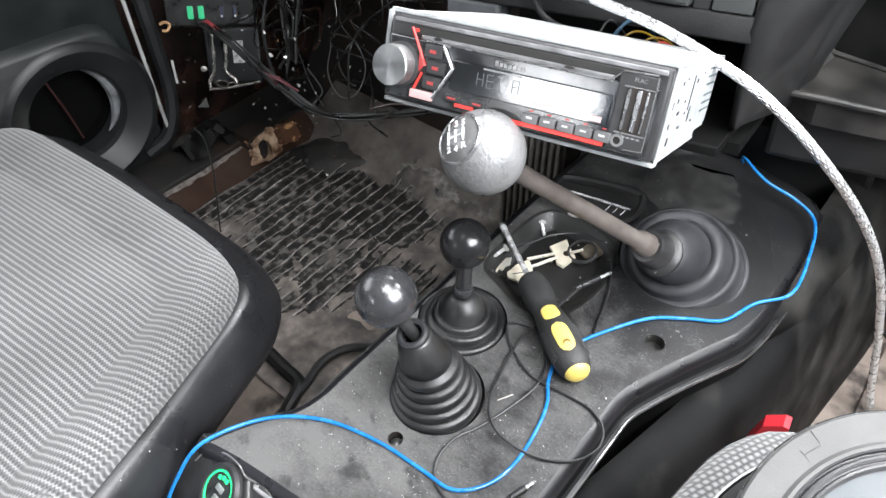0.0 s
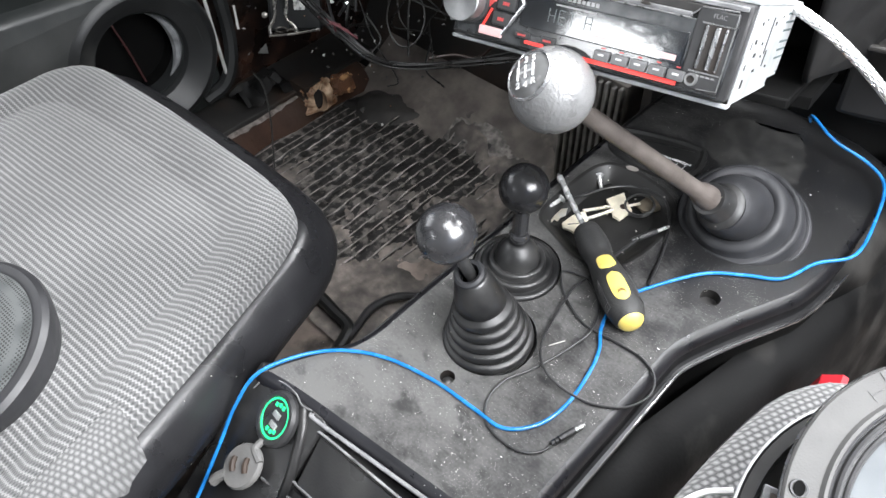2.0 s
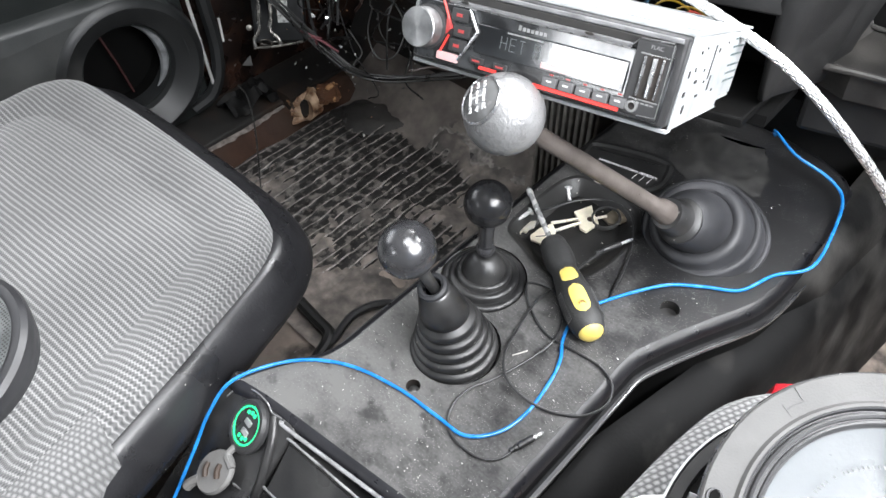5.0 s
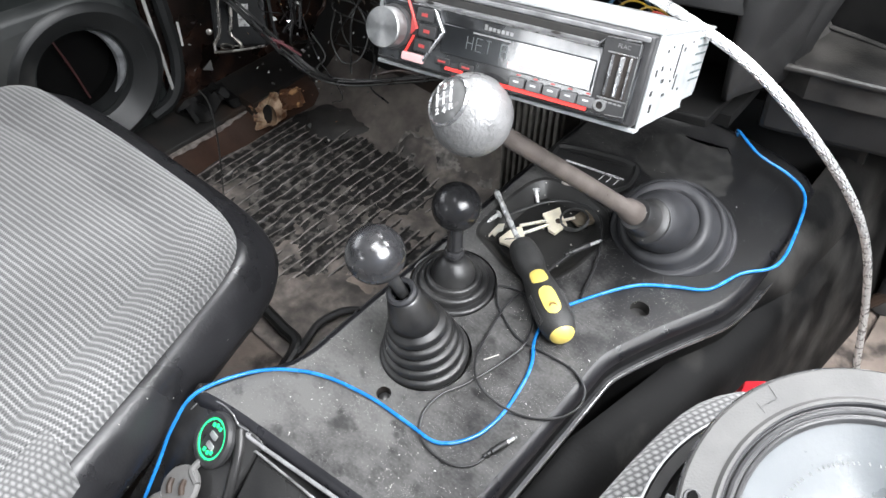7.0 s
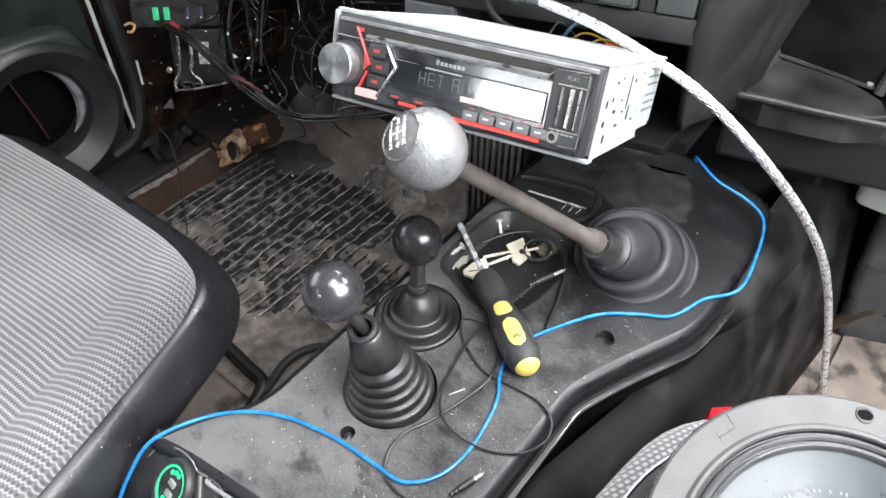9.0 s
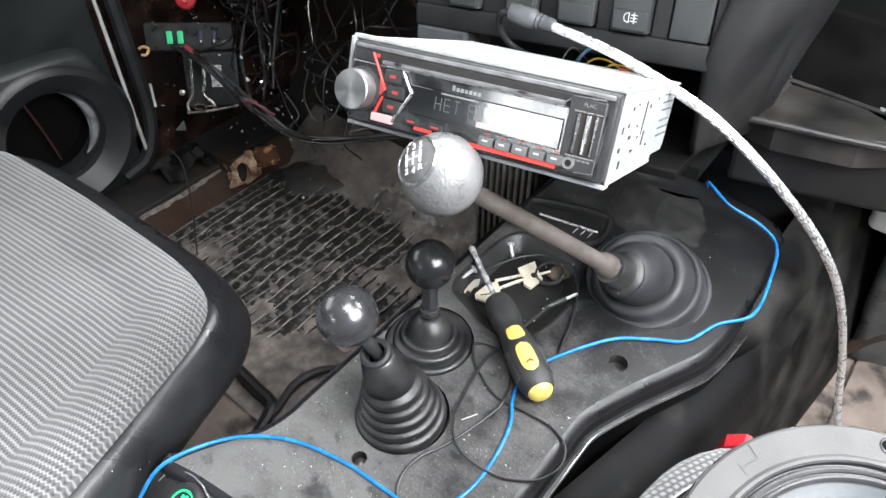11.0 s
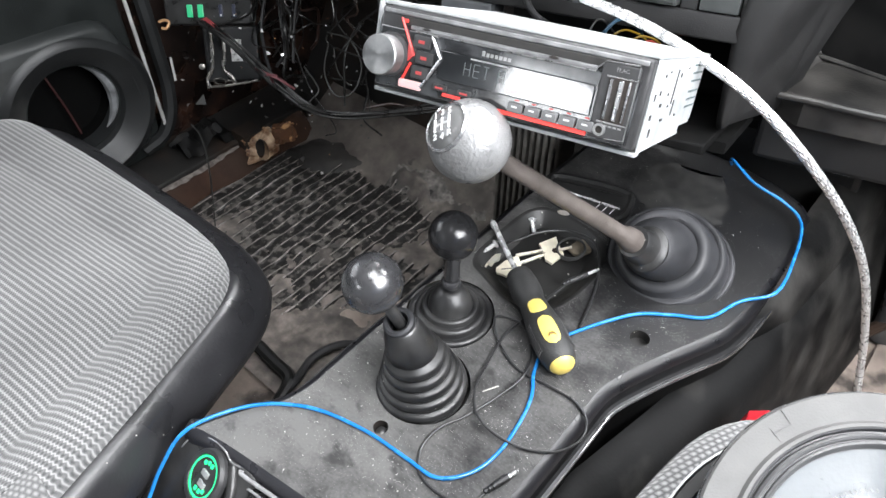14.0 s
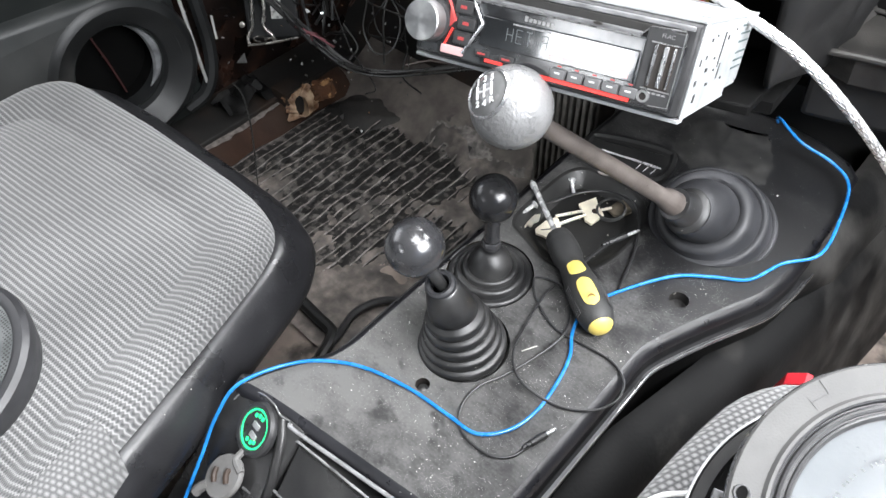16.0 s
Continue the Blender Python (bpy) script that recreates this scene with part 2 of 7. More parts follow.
DARK_STEEL = mat("dark_steel", (0.12, 0.12, 0.12), 0.4, metal=0.8, scale=80)
GALV = mat("galvanised_radio_casing", (0.40, 0.41, 0.415), 0.5, metal=0.15, scale=90, vary=0.14, second=(0.29, 0.305, 0.31), second_at=0.56, second_scale=40, bump=0.15, bump_scale=300)
# Grey patches are dust smears plus reflected haze put into the colour.
FACE = mat("glossy_black_radio_face", (0.009, 0.009, 0.010), 0.14, coat=0.5, second=(0.060, 0.063, 0.066), second_at=0.57, second_scale=48, sharp=0.15, scale=90, rough_vary=0.08, spec=0.7, specks=0.12, speck_scale=700)
SATIN = mat("satin_black_radio_frame", (0.032, 0.032, 0.033), 0.35, scale=120, rough_vary=0.08)
GLASS = mat("dark_display_window", (0.008, 0.0085, 0.010), 0.07, second=(0.034, 0.037, 0.040), second_at=0.58, second_scale=30, sharp=0.14, coat=0.6, scale=20, rough_vary=0.05, spec=1.0, bump=0.18, bump_scale=45)
SILVER = mat("spun_silver_knob", (0.2, 0.2, 0.2), 0.5, metal=0.8, scale=200, vary=0.1)
CHROME = mat("silver_radio_trim", (0.45, 0.45, 0.46), 0.25, metal=0.9, scale=120, vary=0.1)
RED_LIGHT = lamp_mat("red_key_light", (1.0, 0.05, 0.04), 1.4)
RED_DIM = lamp_mat("red_symbol_light", (1.0, 0.08, 0.08), 0.7)
# For the lit source key, and for a painted window reflection.
PINK_GLOW = lamp_mat("pale_pink_glow", (1.0, 0.5, 0.5), 0.3, (0.45, 0.3, 0.3))
GREEN_LIGHT = lamp_mat("green_ring_light", (0.02, 1.0, 0.35), 2.0)
GREEN_FUSE = lamp_mat("green_fuse_glow", (0.03, 1.0, 0.42), 0.55)
SEGMENT = lamp_mat("pale_display_segments", (0.75, 0.85, 0.9), 0.2)
PRINT = mat("white_print", (0.6, 0.6, 0.6), 0.6, scale=300, vary=0.15)
STICKER = mat("scuffed_white_sticker", (0.40, 0.40, 0.39), 0.6, scale=300, vary=0.3, second=(0.08, 0.08, 0.08), second_at=0.56, second_scale=160, sharp=0.08)
KEY_SILVER = mat("dull_usb_shell", (0.36, 0.37, 0.37), 0.4, metal=0.4, scale=200, vary=0.3)
YELLOW = mat("yellow_handle_plastic", (0.72, 0.56, 0.14), 0.4, scale=60, vary=0.12, second=(0.5, 0.32, 0.03), second_at=0.68, second_scale=60)
GRIP = mat("black_grip_rubber", (0.03, 0.03, 0.03), 0.55, bump=0.4, bump_scale=700, scale=40)
BLUE = mat("blue_wire_insulation", (0.016, 0.18, 0.50), 0.27, scale=60, vary=0.18)
BLACK_WIRE = mat("black_cable_sheath", (0.022, 0.022, 0.023), 0.4, scale=60)
BRASS = mat("worn_nickel_brass_key", (0.72, 0.65, 0.5), 0.35, metal=0.45, scale=120, second=(0.7, 0.68, 0.62), second_at=0.5, second_scale=50)
KEYHEAD = mat("cream_nickel_key_head", (0.78, 0.72, 0.58), 0.42, metal=0.1, scale=90, vary=0.15)
FABRIC = woven("grey_knitted_seat_cloth", (0.208, 0.207, 0.206), (0.038, 0.0385, 0.0395), 0.0052, 0.0025, 0.0, 0.30, 1.0, 0.40)
FABRIC_SIDE = woven("grey_knitted_side_cloth", (0.20, 0.199, 0.198), (0.022, 0.022, 0.023), 0.0040, 0.0044, radians(25), 0.7, 1.25)
VINYL = mat("black_seat_vinyl", (0.0130, 0.0130, 0.0144), 0.33, bump=0.22, bump_scale=350, scale=25, second=(0.024, 0.024, 0.026), second_at=0.62, second_scale=9, sharp=0.2, specks=0.1)
# Grooves, ribs and crust all turn darker towards the front (+y).
MAT_RUBBER = mat("black_floor_rubber_grooves", (0.016, 0.0154, 0.0148), 0.42, bump=0.9, bump_scale=190, scale=60, second=(0.125, 0.114, 0.105), second_at=0.565, second_scale=70, sharp=0.07, fade=(0.50, 0.35), specks=0.2)
MAT_RIB = mat("mud_dusted_floor_rubber", (0.225, 0.206, 0.193), 0.55, bump=0.9, bump_scale=170, scale=110, vary=0.6, second=(0.050, 0.047, 0.044), second_at=0.60, second_scale=48, sharp=0.16, fade=(0.50, -0.3), specks=0.15)
# Mud colour of the mat's front, darker than the nearer mud.
MAT_FRONT = mat("front_mud_floor_rubber", (0.135, 0.118, 0.106), 0.65, bump=0.9, bump_scale=120, scale=30, vary=0.35, second=(0.040, 0.036, 0.033), second_at=0.64, second_scale=18, sharp=0.13)
CRUST = mat("grey_brown_mud_crust", (0.195, 0.168, 0.150), 0.66, bump=0.9, bump_scale=130, scale=60, vary=0.5, second=(0.060, 0.055, 0.051), second_at=0.53, second_scale=24, sharp=0.14, fade=(0.5, -0.4))
MUD = mat("dried_mud_floor", (0.260, 0.212, 0.182), 0.72, bump=0.8, bump_scale=90, scale=25, second=(0.06, 0.05, 0.044), second_at=0.57, second_scale=22, sharp=0.07)
DASH = mat("black_dashboard_plastic", (0.0115, 0.0115, 0.012), 0.5, bump=0.3, bump_scale=700, scale=14, spec=0.35, second=(0.023, 0.0225, 0.022), second_at=0.6, second_scale=7, sharp=0.2)
SHELF = mat("dusty_dashboard_shelf", (0.012, 0.0117, 0.0114), 0.42, bump=0.3, bump_scale=500, scale=30, vary=0.4, second=(0.060, 0.056, 0.052), second_at=0.58, second_scale=16, sharp=0.2)
# Scuffed black, with its base darkened for the shade beside the seat.
SIDE_SHADED = mat("shaded_scuffed_carpet", (0.0030, 0.0030, 0.0030), 0.7, scale=20, spec=0.06, second=(0.013, 0.0125, 0.012), second_at=0.61, second_scale=9, sharp=0.14, bump=0.3, bump_scale=200)
# Scuffs fade in towards the front; the black rear stands for shade there.
SHOULDER = mat("shaded_scuffed_tunnel_cover", (0.0050, 0.0050, 0.0051), 0.6, scale=24, spec=0.10, second=(0.038, 0.0365, 0.0345), second_at=0.64, second_scale=13, sharp=0.12, fade=(0.50, -0.9), bump=0.25, bump_scale=300)
SWITCH = mat("dark_green_grey_switch_plastic", (0.034, 0.037, 0.037), 0.45, scale=40, vary=0.15, bump=0.15, bump_scale=600)
DOOR = mat("dark_green_grey_door_trim", (0.0095, 0.0115, 0.0112), 0.5, bump=0.25, bump_scale=500, scale=12, second=(0.0165, 0.0185, 0.018), second_at=0.62, second_scale=6, spec=0.35)
# Paler than the upper trim, for the light this moulding catches.
POD_HOUSING = mat("lit_grey_green_pod_housing", (0.020, 0.0225, 0.0225), 0.45, bump=0.25, bump_scale=450, scale=14, second=(0.055, 0.056, 0.055), second_at=0.62, second_scale=9, sharp=0.16)
# Darker copy of the dashboard black, for the shade inside recesses.
DASH_SHADED = mat("shaded_recess_plastic", (0.0055, 0.0055, 0.0055), 0.6, scale=20, spec=0.10, second=(0.014, 0.0135, 0.013), second_at=0.6, second_scale=10)
POD = mat("worn_black_speaker_pod", (0.014, 0.015, 0.0155), 0.45, bump=0.25, bump_scale=400, scale=14, second=(0.06, 0.059, 0.057), second_at=0.66, second_scale=8, sharp=0.08)
BARE = mat("pale_door_edge", (0.36, 0.36, 0.35), 0.5, scale=30, vary=0.2)
RUST = mat("rusted_sill_metal", (0.040, 0.022, 0.0155), 0.75, bump=0.8, bump_scale=120, scale=40, second=(0.040, 0.026, 0.020), second_at=0.58, second_scale=14, spec=0.12)
MAROON = mat("dark_maroon_painted_metal", (0.012, 0.0072, 0.006), 0.28, scale=24, vary=0.5, second=(0.060, 0.030, 0.021), second_at=0.60, second_scale=26, sharp=0.12, bump=0.5, bump_scale=70)
RUST_EDGE = mat("flaking_orange_rust", (0.09, 0.036, 0.014), 0.8, bump=1.0, bump_scale=160, scale=50, second=(0.46, 0.25, 0.11), second_at=0.58, second_scale=60, sharp=0.05)
# Near-black for dark parts, and for shade painted in footwell, holes and wells.
NEAR_BLACK = mat("near_black_parts_and_shade", (0.019, 0.0182, 0.0175), 0.55, scale=20, spec=0.35, second=(0.042, 0.026, 0.018), second_at=0.58, second_scale=8)
CHASSIS = mat("dark_plastic_module", (0.008, 0.0085, 0.009), 0.45, scale=30, spec=0.25)
BRAID = mat("silver_braided_sheath", (0.66, 0.66, 0.66), 0.30, metal=0.7, scale=150, vary=0.2)
FLANGE = mat("grey_speaker_flange_plastic", (0.074, 0.073, 0.072), 0.55, bump=0.2, bump_scale=900, scale=30, vary=0.14, second=(0.088, 0.087, 0.085), second_at=0.6, second_scale=45, spec=0.25)
SURROUND = mat("black_speaker_surround", (0.022, 0.022, 0.024), 0.45, scale=50)
SURROUND_GREY = mat("dusty_grey_rubber_surround", (0.048, 0.048, 0.049), 0.4, scale=60, vary=0.3, bump=0.2, bump_scale=300)
CONE = mat("grey_speaker_cone", (0.052, 0.060, 0.065), 0.35, scale=40, vary=0.12, bump=0.08, bump_scale=300, spec=0.5)
RED_PLASTIC = mat("red_plastic", (0.36, 0.012, 0.02), 0.45, scale=40, vary=0.15)
ROOF = mat("pale_headlining", (0.5, 0.5, 0.48), 0.9, scale=20)
WALLS = mat("grey_cab_paint", (0.12, 0.13, 0.13), 0.6, scale=10)


# ---- shape helpers ----
def smooth(me, angle=35):
    me.polygons.foreach_set("use_smooth", [True] * len(me.polygons))
    me.set_sharp_from_angle(angle=radians(angle))


def part(name, bm, material, parent=None, label="", angle=35):
    """Links a bmesh as one mesh object under a thing or a part."""
    bmesh.ops.recalc_face_normals(bm, faces=bm.faces)
    me = bpy.data.meshes.new(name)
    bm.to_mesh(me)
    bm.free()
    me.materials.append(material)
    areas = [f.area for f in me.polygons]
    # flat-sided shapes keep their broad faces flat
    smooth(me, min(angle, 20) if max(areas) > 0.12 * sum(areas) else angle)
    ob = new(name, me)
    if parent is not None:
        ob.parent = parent
    if label:
        tagged(ob, label)
    return ob


def thing(name, label, category, m=None, group="", kind=""):
    ob = new(name)
    ob.empty_display_size = 0.02
    if m is not None:
        ob.matrix_world = m
    return tagged(ob, label, category, group, kind)


def solid(name, bm, material, label, category, kind="", group="", angle=35):
    return tagged(part(name, bm, material, None, "", angle), label, category, group, kind)


def rings(bm, loops, cap_start=False, cap_end=False, closed=True):
    """Skins a row of loops of equal length."""
    vs = [[bm.verts.new(p) for p in loop] for loop in loops]
    k = len(vs[0])
    for a, b in zip(vs, vs[1:]):
        for i in range(k if closed else k - 1):
            j = (i + 1) % k
            bm.faces.new((a[i], a[j], b[j], b[i]))
    if cap_start:
        bm.faces.new(vs[0])
    if cap_end:
        bm.faces.new(vs[-1])
    return bm


def lathe(profile, n=40, m=Matrix(), bm=None, cap_start=False, cap_end=False):
    bm = bm or bmesh.new()
    profile = [(r if r > 0.0011 else 0.00002, z) for r, z in profile]
    loops = [[m @ Vector((r * math.cos(2 * math.pi * i / n), r * math.sin(2 * math.pi * i / n), z)) for i in range(n)] for r, z in profile]
    return rings(bm, loops, cap_start, cap_end)


def box(x0, x1, y0, y1, z0, z1, bevel=0.0, m=Matrix(), bm=None, seg=2):
    b2 = bmesh.new()
    bmesh.ops.create_cube(b2, size=1.0)
    bmesh.ops.transform(b2, matrix=Matrix.LocRotScale(((x0 + x1) / 2, (y0 + y1) / 2, (z0 + z1) / 2), None, (x1 - x0, y1 - y0, z1 - z0)), verts=b2.verts)
    if bevel:
        bmesh.ops.bevel(b2, geom=list(b2.edges), offset=bevel, segments=seg, profile=0.5, affect="EDGES")
    bmesh.ops.transform(b2, matrix=m, verts=b2.verts)
    if bm is None:
        return b2
    me = bpy.data.meshes.new("t")
    b2.to_mesh(me)
    b2.free()
    bm.from_mesh(me)
    bpy.data.meshes.remove(me)
    return bm


def spline(pts, steps=8):
    """A smooth run through the given points."""
    p = [Vector(q) for q in pts]
    p = [2 * p[0] - p[1], *p, 2 * p[-1] - p[-2]]
    out = []
    for a, b, c, d in zip(p, p[1:], p[2:], p[3:]):
        for s in range(steps):
            t = s / steps
            out.append(0.5 * ((2 * b) + (c - a) * t + (2 * a - 5 * b + 4 * c - d) * t * t + (3 * b - a - 3 * c + d) * t ** 3))
    return [*out, p[-2]]


def tube(pts, r, n=10, steps=8, bm=None, radii=None):
    bm = bm or bmesh.new()
    run = spline(pts, steps) if steps else [Vector(p) for p in pts]
    loops, up = [], None
    for i, p in enumerate(run):
        d = (run[min(i + 1, len(run) - 1)] - run[max(i - 1, 0)]).normalized()
        if up is None:
            up = d.orthogonal().normalized()
        up = (up - d * up.dot(d)).normalized()
        side = d.cross(up)
        rr = radii[i] if radii else r
        loops.append([p + rr * (math.cos(2 * math.pi * k / n) * up + math.sin(2 * math.pi * k / n) * side) for k in range(n)])
    return rings(bm, loops, True, True)


def ball(centre, r, u=32, v=20, squash=1.0):
    bm = bmesh.new()
    bmesh.ops.create_uvsphere(bm, u_segments=u, v_segments=v, radius=r)
    bmesh.ops.transform(bm, matrix=Matrix.Translation(centre) @ Matrix.Diagonal((1, 1, squash, 1)), verts=bm.verts)
    return bm


def aim(origin, direction, spin=0.0):
    """A pose whose z axis points along a direction."""
    return Matrix.Translation(origin) @ Vector(direction).to_track_quat("Z", "Y").to_matrix().to_4x4() @ pose(0, 0, 0, 0, 0, spin)


def round_outline(pts, n=120, passes=3):
    """A closed outline with its corners cut round, in n even steps."""
    p = [Vector((*q, 0)[:3]) for q in pts]
    for _ in range(passes):
        p = [v for a, b in zip(p, p[1:] + p[:1]) for v in (a.lerp(b, 0.25), a.lerp(b, 0.75))]
    q = p + p[:1]
    run = [0.0]
    for a, b in zip(q, q[1:]):
        run.append(run[-1] + (b - a).length)
    out, k = [], 0
    for i in range(n):
        s = run[-1] * i / n
        while run[k + 1] < s:
            k += 1
        out.append(q[k].lerp(q[k + 1], (s - run[k]) / max(1e-9, run[k + 1] - run[k])))
    return out


def offset(loop, d, z):
    """The loop moved outwards by d, at height z."""
    out = []
    if sum(p.x * q.y - q.x * p.y for p, q in zip(loop, loop[1:] + loop[:1])) < 0:
        d = -d
    for i, p in enumerate(loop):
        t = (loop[(i + 1) % len(loop)] - loop[i - 1]).normalized()
        out.append(Vector((p.x + t.y * d, p.y - t.x * d, z)))
    return out


def circle(cx, cy, r, n=32, z=0.0, ry=None):
    return [Vector((cx + r * math.cos(2 * math.pi * i / n), cy + (ry or r) * math.sin(2 * math.pi * i / n), z)) for i in range(n)]


def glyphs(name, text, size, m, material, parent, align="CENTER", bold=0.0):
    cu = bpy.data.curves.new(name, "FONT")
    cu.body, cu.size, cu.align_x, cu.align_y, cu.extrude, cu.offset = text, size, align, "CENTER", 0.0001, bold
    tmp = bpy.data.objects.new(name, cu)
    me = bpy.data.meshes.new_from_object(tmp)
    bpy.data.objects.remove(tmp)
    me.materials.clear()
    me.materials.append(material)
    ob = new(name, me)
    ob.parent = parent
    ob.matrix_local = m
    return ob


# ---- the cab ----
FLOOR_Z = -0.28


def cab():
    """Floor, unseen walls and roof, and openings that let light in; the roof opening is added."""
    solid("floor", box(-1.06, 0.60, -1.1, 1.0, FLOOR_Z - 0.03, FLOOR_Z), MUD, "muddy bare metal cab floor", "floor", "structure")
    # The ceiling leaves a made-up opening for the added overhead lamp.
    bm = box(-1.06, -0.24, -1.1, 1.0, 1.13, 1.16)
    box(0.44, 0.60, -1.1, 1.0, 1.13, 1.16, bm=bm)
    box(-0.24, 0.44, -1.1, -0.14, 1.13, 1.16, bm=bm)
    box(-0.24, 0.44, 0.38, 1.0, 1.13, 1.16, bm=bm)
    solid("ceiling", bm, ROOF, "pale cloth cab headlining with an added opening", "ceiling", "structure")
    bm = box(-1.06, 0.60, -1.1, -1.04, FLOOR_Z, 0.56)
    box(-0.60, 0.60, -1.1, -1.04, 0.70, 1.13, bm=bm)
    box(-1.06, -0.60, -1.1, -1.04, 0.97, 1.13, bm=bm)
    box(-1.06, -0.96, -1.1, -1.04, 0.70, 0.97, bm=bm)
    box(-1.06, -0.55, -1.1, -1.04, 0.56, 0.70, bm=bm)
    box(-0.24, 0.60, -1.1, -1.04, 0.56, 0.70, bm=bm)
    solid("wall_rear", bm, WALLS, "grey painted rear cab wall with a window and an added opening", "wall", "structure")
    bm = box(0.56, 0.60, -1.04, 1.0, FLOOR_Z, 0.30)
    box(0.56, 0.60, -1.04, -0.55, 0.30, 1.13, bm=bm)
    box(0.56, 0.60, 0.55, 1.0, 0.30, 1.13, bm=bm)
    box(0.56, 0.60, -0.55, 0.55, 1.05, 1.13, bm=bm)
    solid("wall_right", bm, WALLS, "grey painted passenger side of the cab", "wall", "structure")
    bm = box(-1.06, -1.03, -1.04, 1.0, FLOOR_Z, 0.38)
    box(-1.06, -1.03, -1.04, -0.42, 0.38, 1.13, bm=bm)
    box(-1.06, -1.03, 0.36, 1.0, 0.38, 1.13, bm=bm)
    box(-1.06, -1.03, -0.42, 0.36, 0.78, 1.13, bm=bm)
    solid("wall_left", bm, WALLS, "grey painted driver side of the cab", "wall", "structure")
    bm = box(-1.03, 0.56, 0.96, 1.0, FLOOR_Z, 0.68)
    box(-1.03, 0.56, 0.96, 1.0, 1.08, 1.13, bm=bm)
    solid("wall_front", bm, NEAR_BLACK, "bulkhead below the windscreen, coloured near-black for shade", "wall", "structure")


cab()


def firewall():
    """The sloped toe board and the dark lining of the driver's footwell."""
    bm = bmesh.new()
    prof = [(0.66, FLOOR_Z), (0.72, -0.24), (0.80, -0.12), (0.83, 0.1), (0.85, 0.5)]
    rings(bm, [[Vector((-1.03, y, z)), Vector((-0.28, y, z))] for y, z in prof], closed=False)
    # The footwell's shade is put into the toe board's near-black colour.
    solid("toe_board", bm, NEAR_BLACK, "driver footwell toe board, coloured near-black for shade", "panel", "structure")
    bm = bmesh.new()
    rings(bm, [[Vector((-0.985, 0.41, z)), Vector((-0.985, 0.98, z))] for z in (FLOOR_Z, 0.55)], closed=False)
    solid("kick_panel", bm, MAROON, "dark maroon bare metal kick panel beside the pedals", "panel", "structure")


firewall()


def dash_light_block():
    # Out-of-view block, added to keep windscreen light off the footwell.
    solid("unseen_dash_block", box(-1.03, -0.46, 0.42, 0.95, 0.235, 0.50, 0.02, seg=3), DASH, "unseen black dash block that shades the driver footwell", "dashboard", "structure")


dash_light_block()


# ---- rubber mat of the driver's footwell ----
def on_ribs(x, y):
    """The ribbed field; the corner by the console is plain."""
    return max(0.235, min(0.47, 0.29 + 1.25 * (x + 0.585))) < y < (0.588 if x < -0.66 else 0.605) + 0.03 * noise.noise(Vector((x * 40, 3, 1))) + 0.012 * noise.noise(Vector((x * 160, y * 60, 1))) and x > -0.83


def floor_mat():
    x0, x1, y0, y1, pitch = -0.88, -0.318, 0.05, 0.70, 0.0175
    bm = bmesh.new()
    xs = []
    k = 0
    x = x0
    while x < x1 - pitch:
        xs += [(x, 0.0), (x + 0.42 * pitch, 0.0), (x + 0.51 * pitch, 1.0), (x + 0.66 * pitch, 1.0), (x + 0.75 * pitch, 0.0)]
        x += pitch
    ys = [y0 + (y1 - y0) * i / 170 for i in range(171)]
    grid = []
    for y in ys:
        row = []
        lift = max(0.0, (y - 0.60)) * 0.6
        for x, h in xs:
            worn = max(0.12, min(1.0, 0.70 + 1.2 * noise.noise(Vector((x * 30, y * 26, 11))) + 0.5 * noise.noise(Vector((x * 90, y * 80, 5)))))
            ribbed = h * 0.0047 * worn * (1.0 if on_ribs(x, y) else 0.0)
            w = noise.noise(Vector((x * 5, y * 5, 0))) * 0.004 + noise.noise(Vector((x * 19, y * 19, 3))) * 0.0015
            row.append(bm.verts.new((x, y, FLOOR_Z + 0.009 + ribbed + w + lift)))
        grid.append(row)
    for j, (a, b) in enumerate(zip(grid, grid[1:])):
        for i in range(len(a) - 1):
            f = bm.faces.new((a[i], a[i + 1], b[i + 1], b[i]))
            f.material_index = 1 if i % 5 == 2 or not on_ribs(xs[i][0], ys[j]) and xs[i][0] > -0.74 else 0
            if ys[j] + 0.05 * noise.noise(Vector((xs[i][0] * 14, ys[j] * 9, 2))) > (0.585 if xs[i][0] < -0.66 else 0.635):
                f.material_index = 2
            elif not on_ribs(xs[i][0], ys[j]) and ys[j] < 0.45 and xs[i][0] > -0.74:
                f.material_index = 3
    ob = solid("rubber_floor_mat", bm, MAT_RUBBER, "ribbed black rubber floor mat caked with dry mud", "floor mat")
    ob.data.materials.append(MAT_RIB)
    ob.data.materials.append(MAT_FRONT)
    ob.data.materials.append(MUD)


floor_mat()


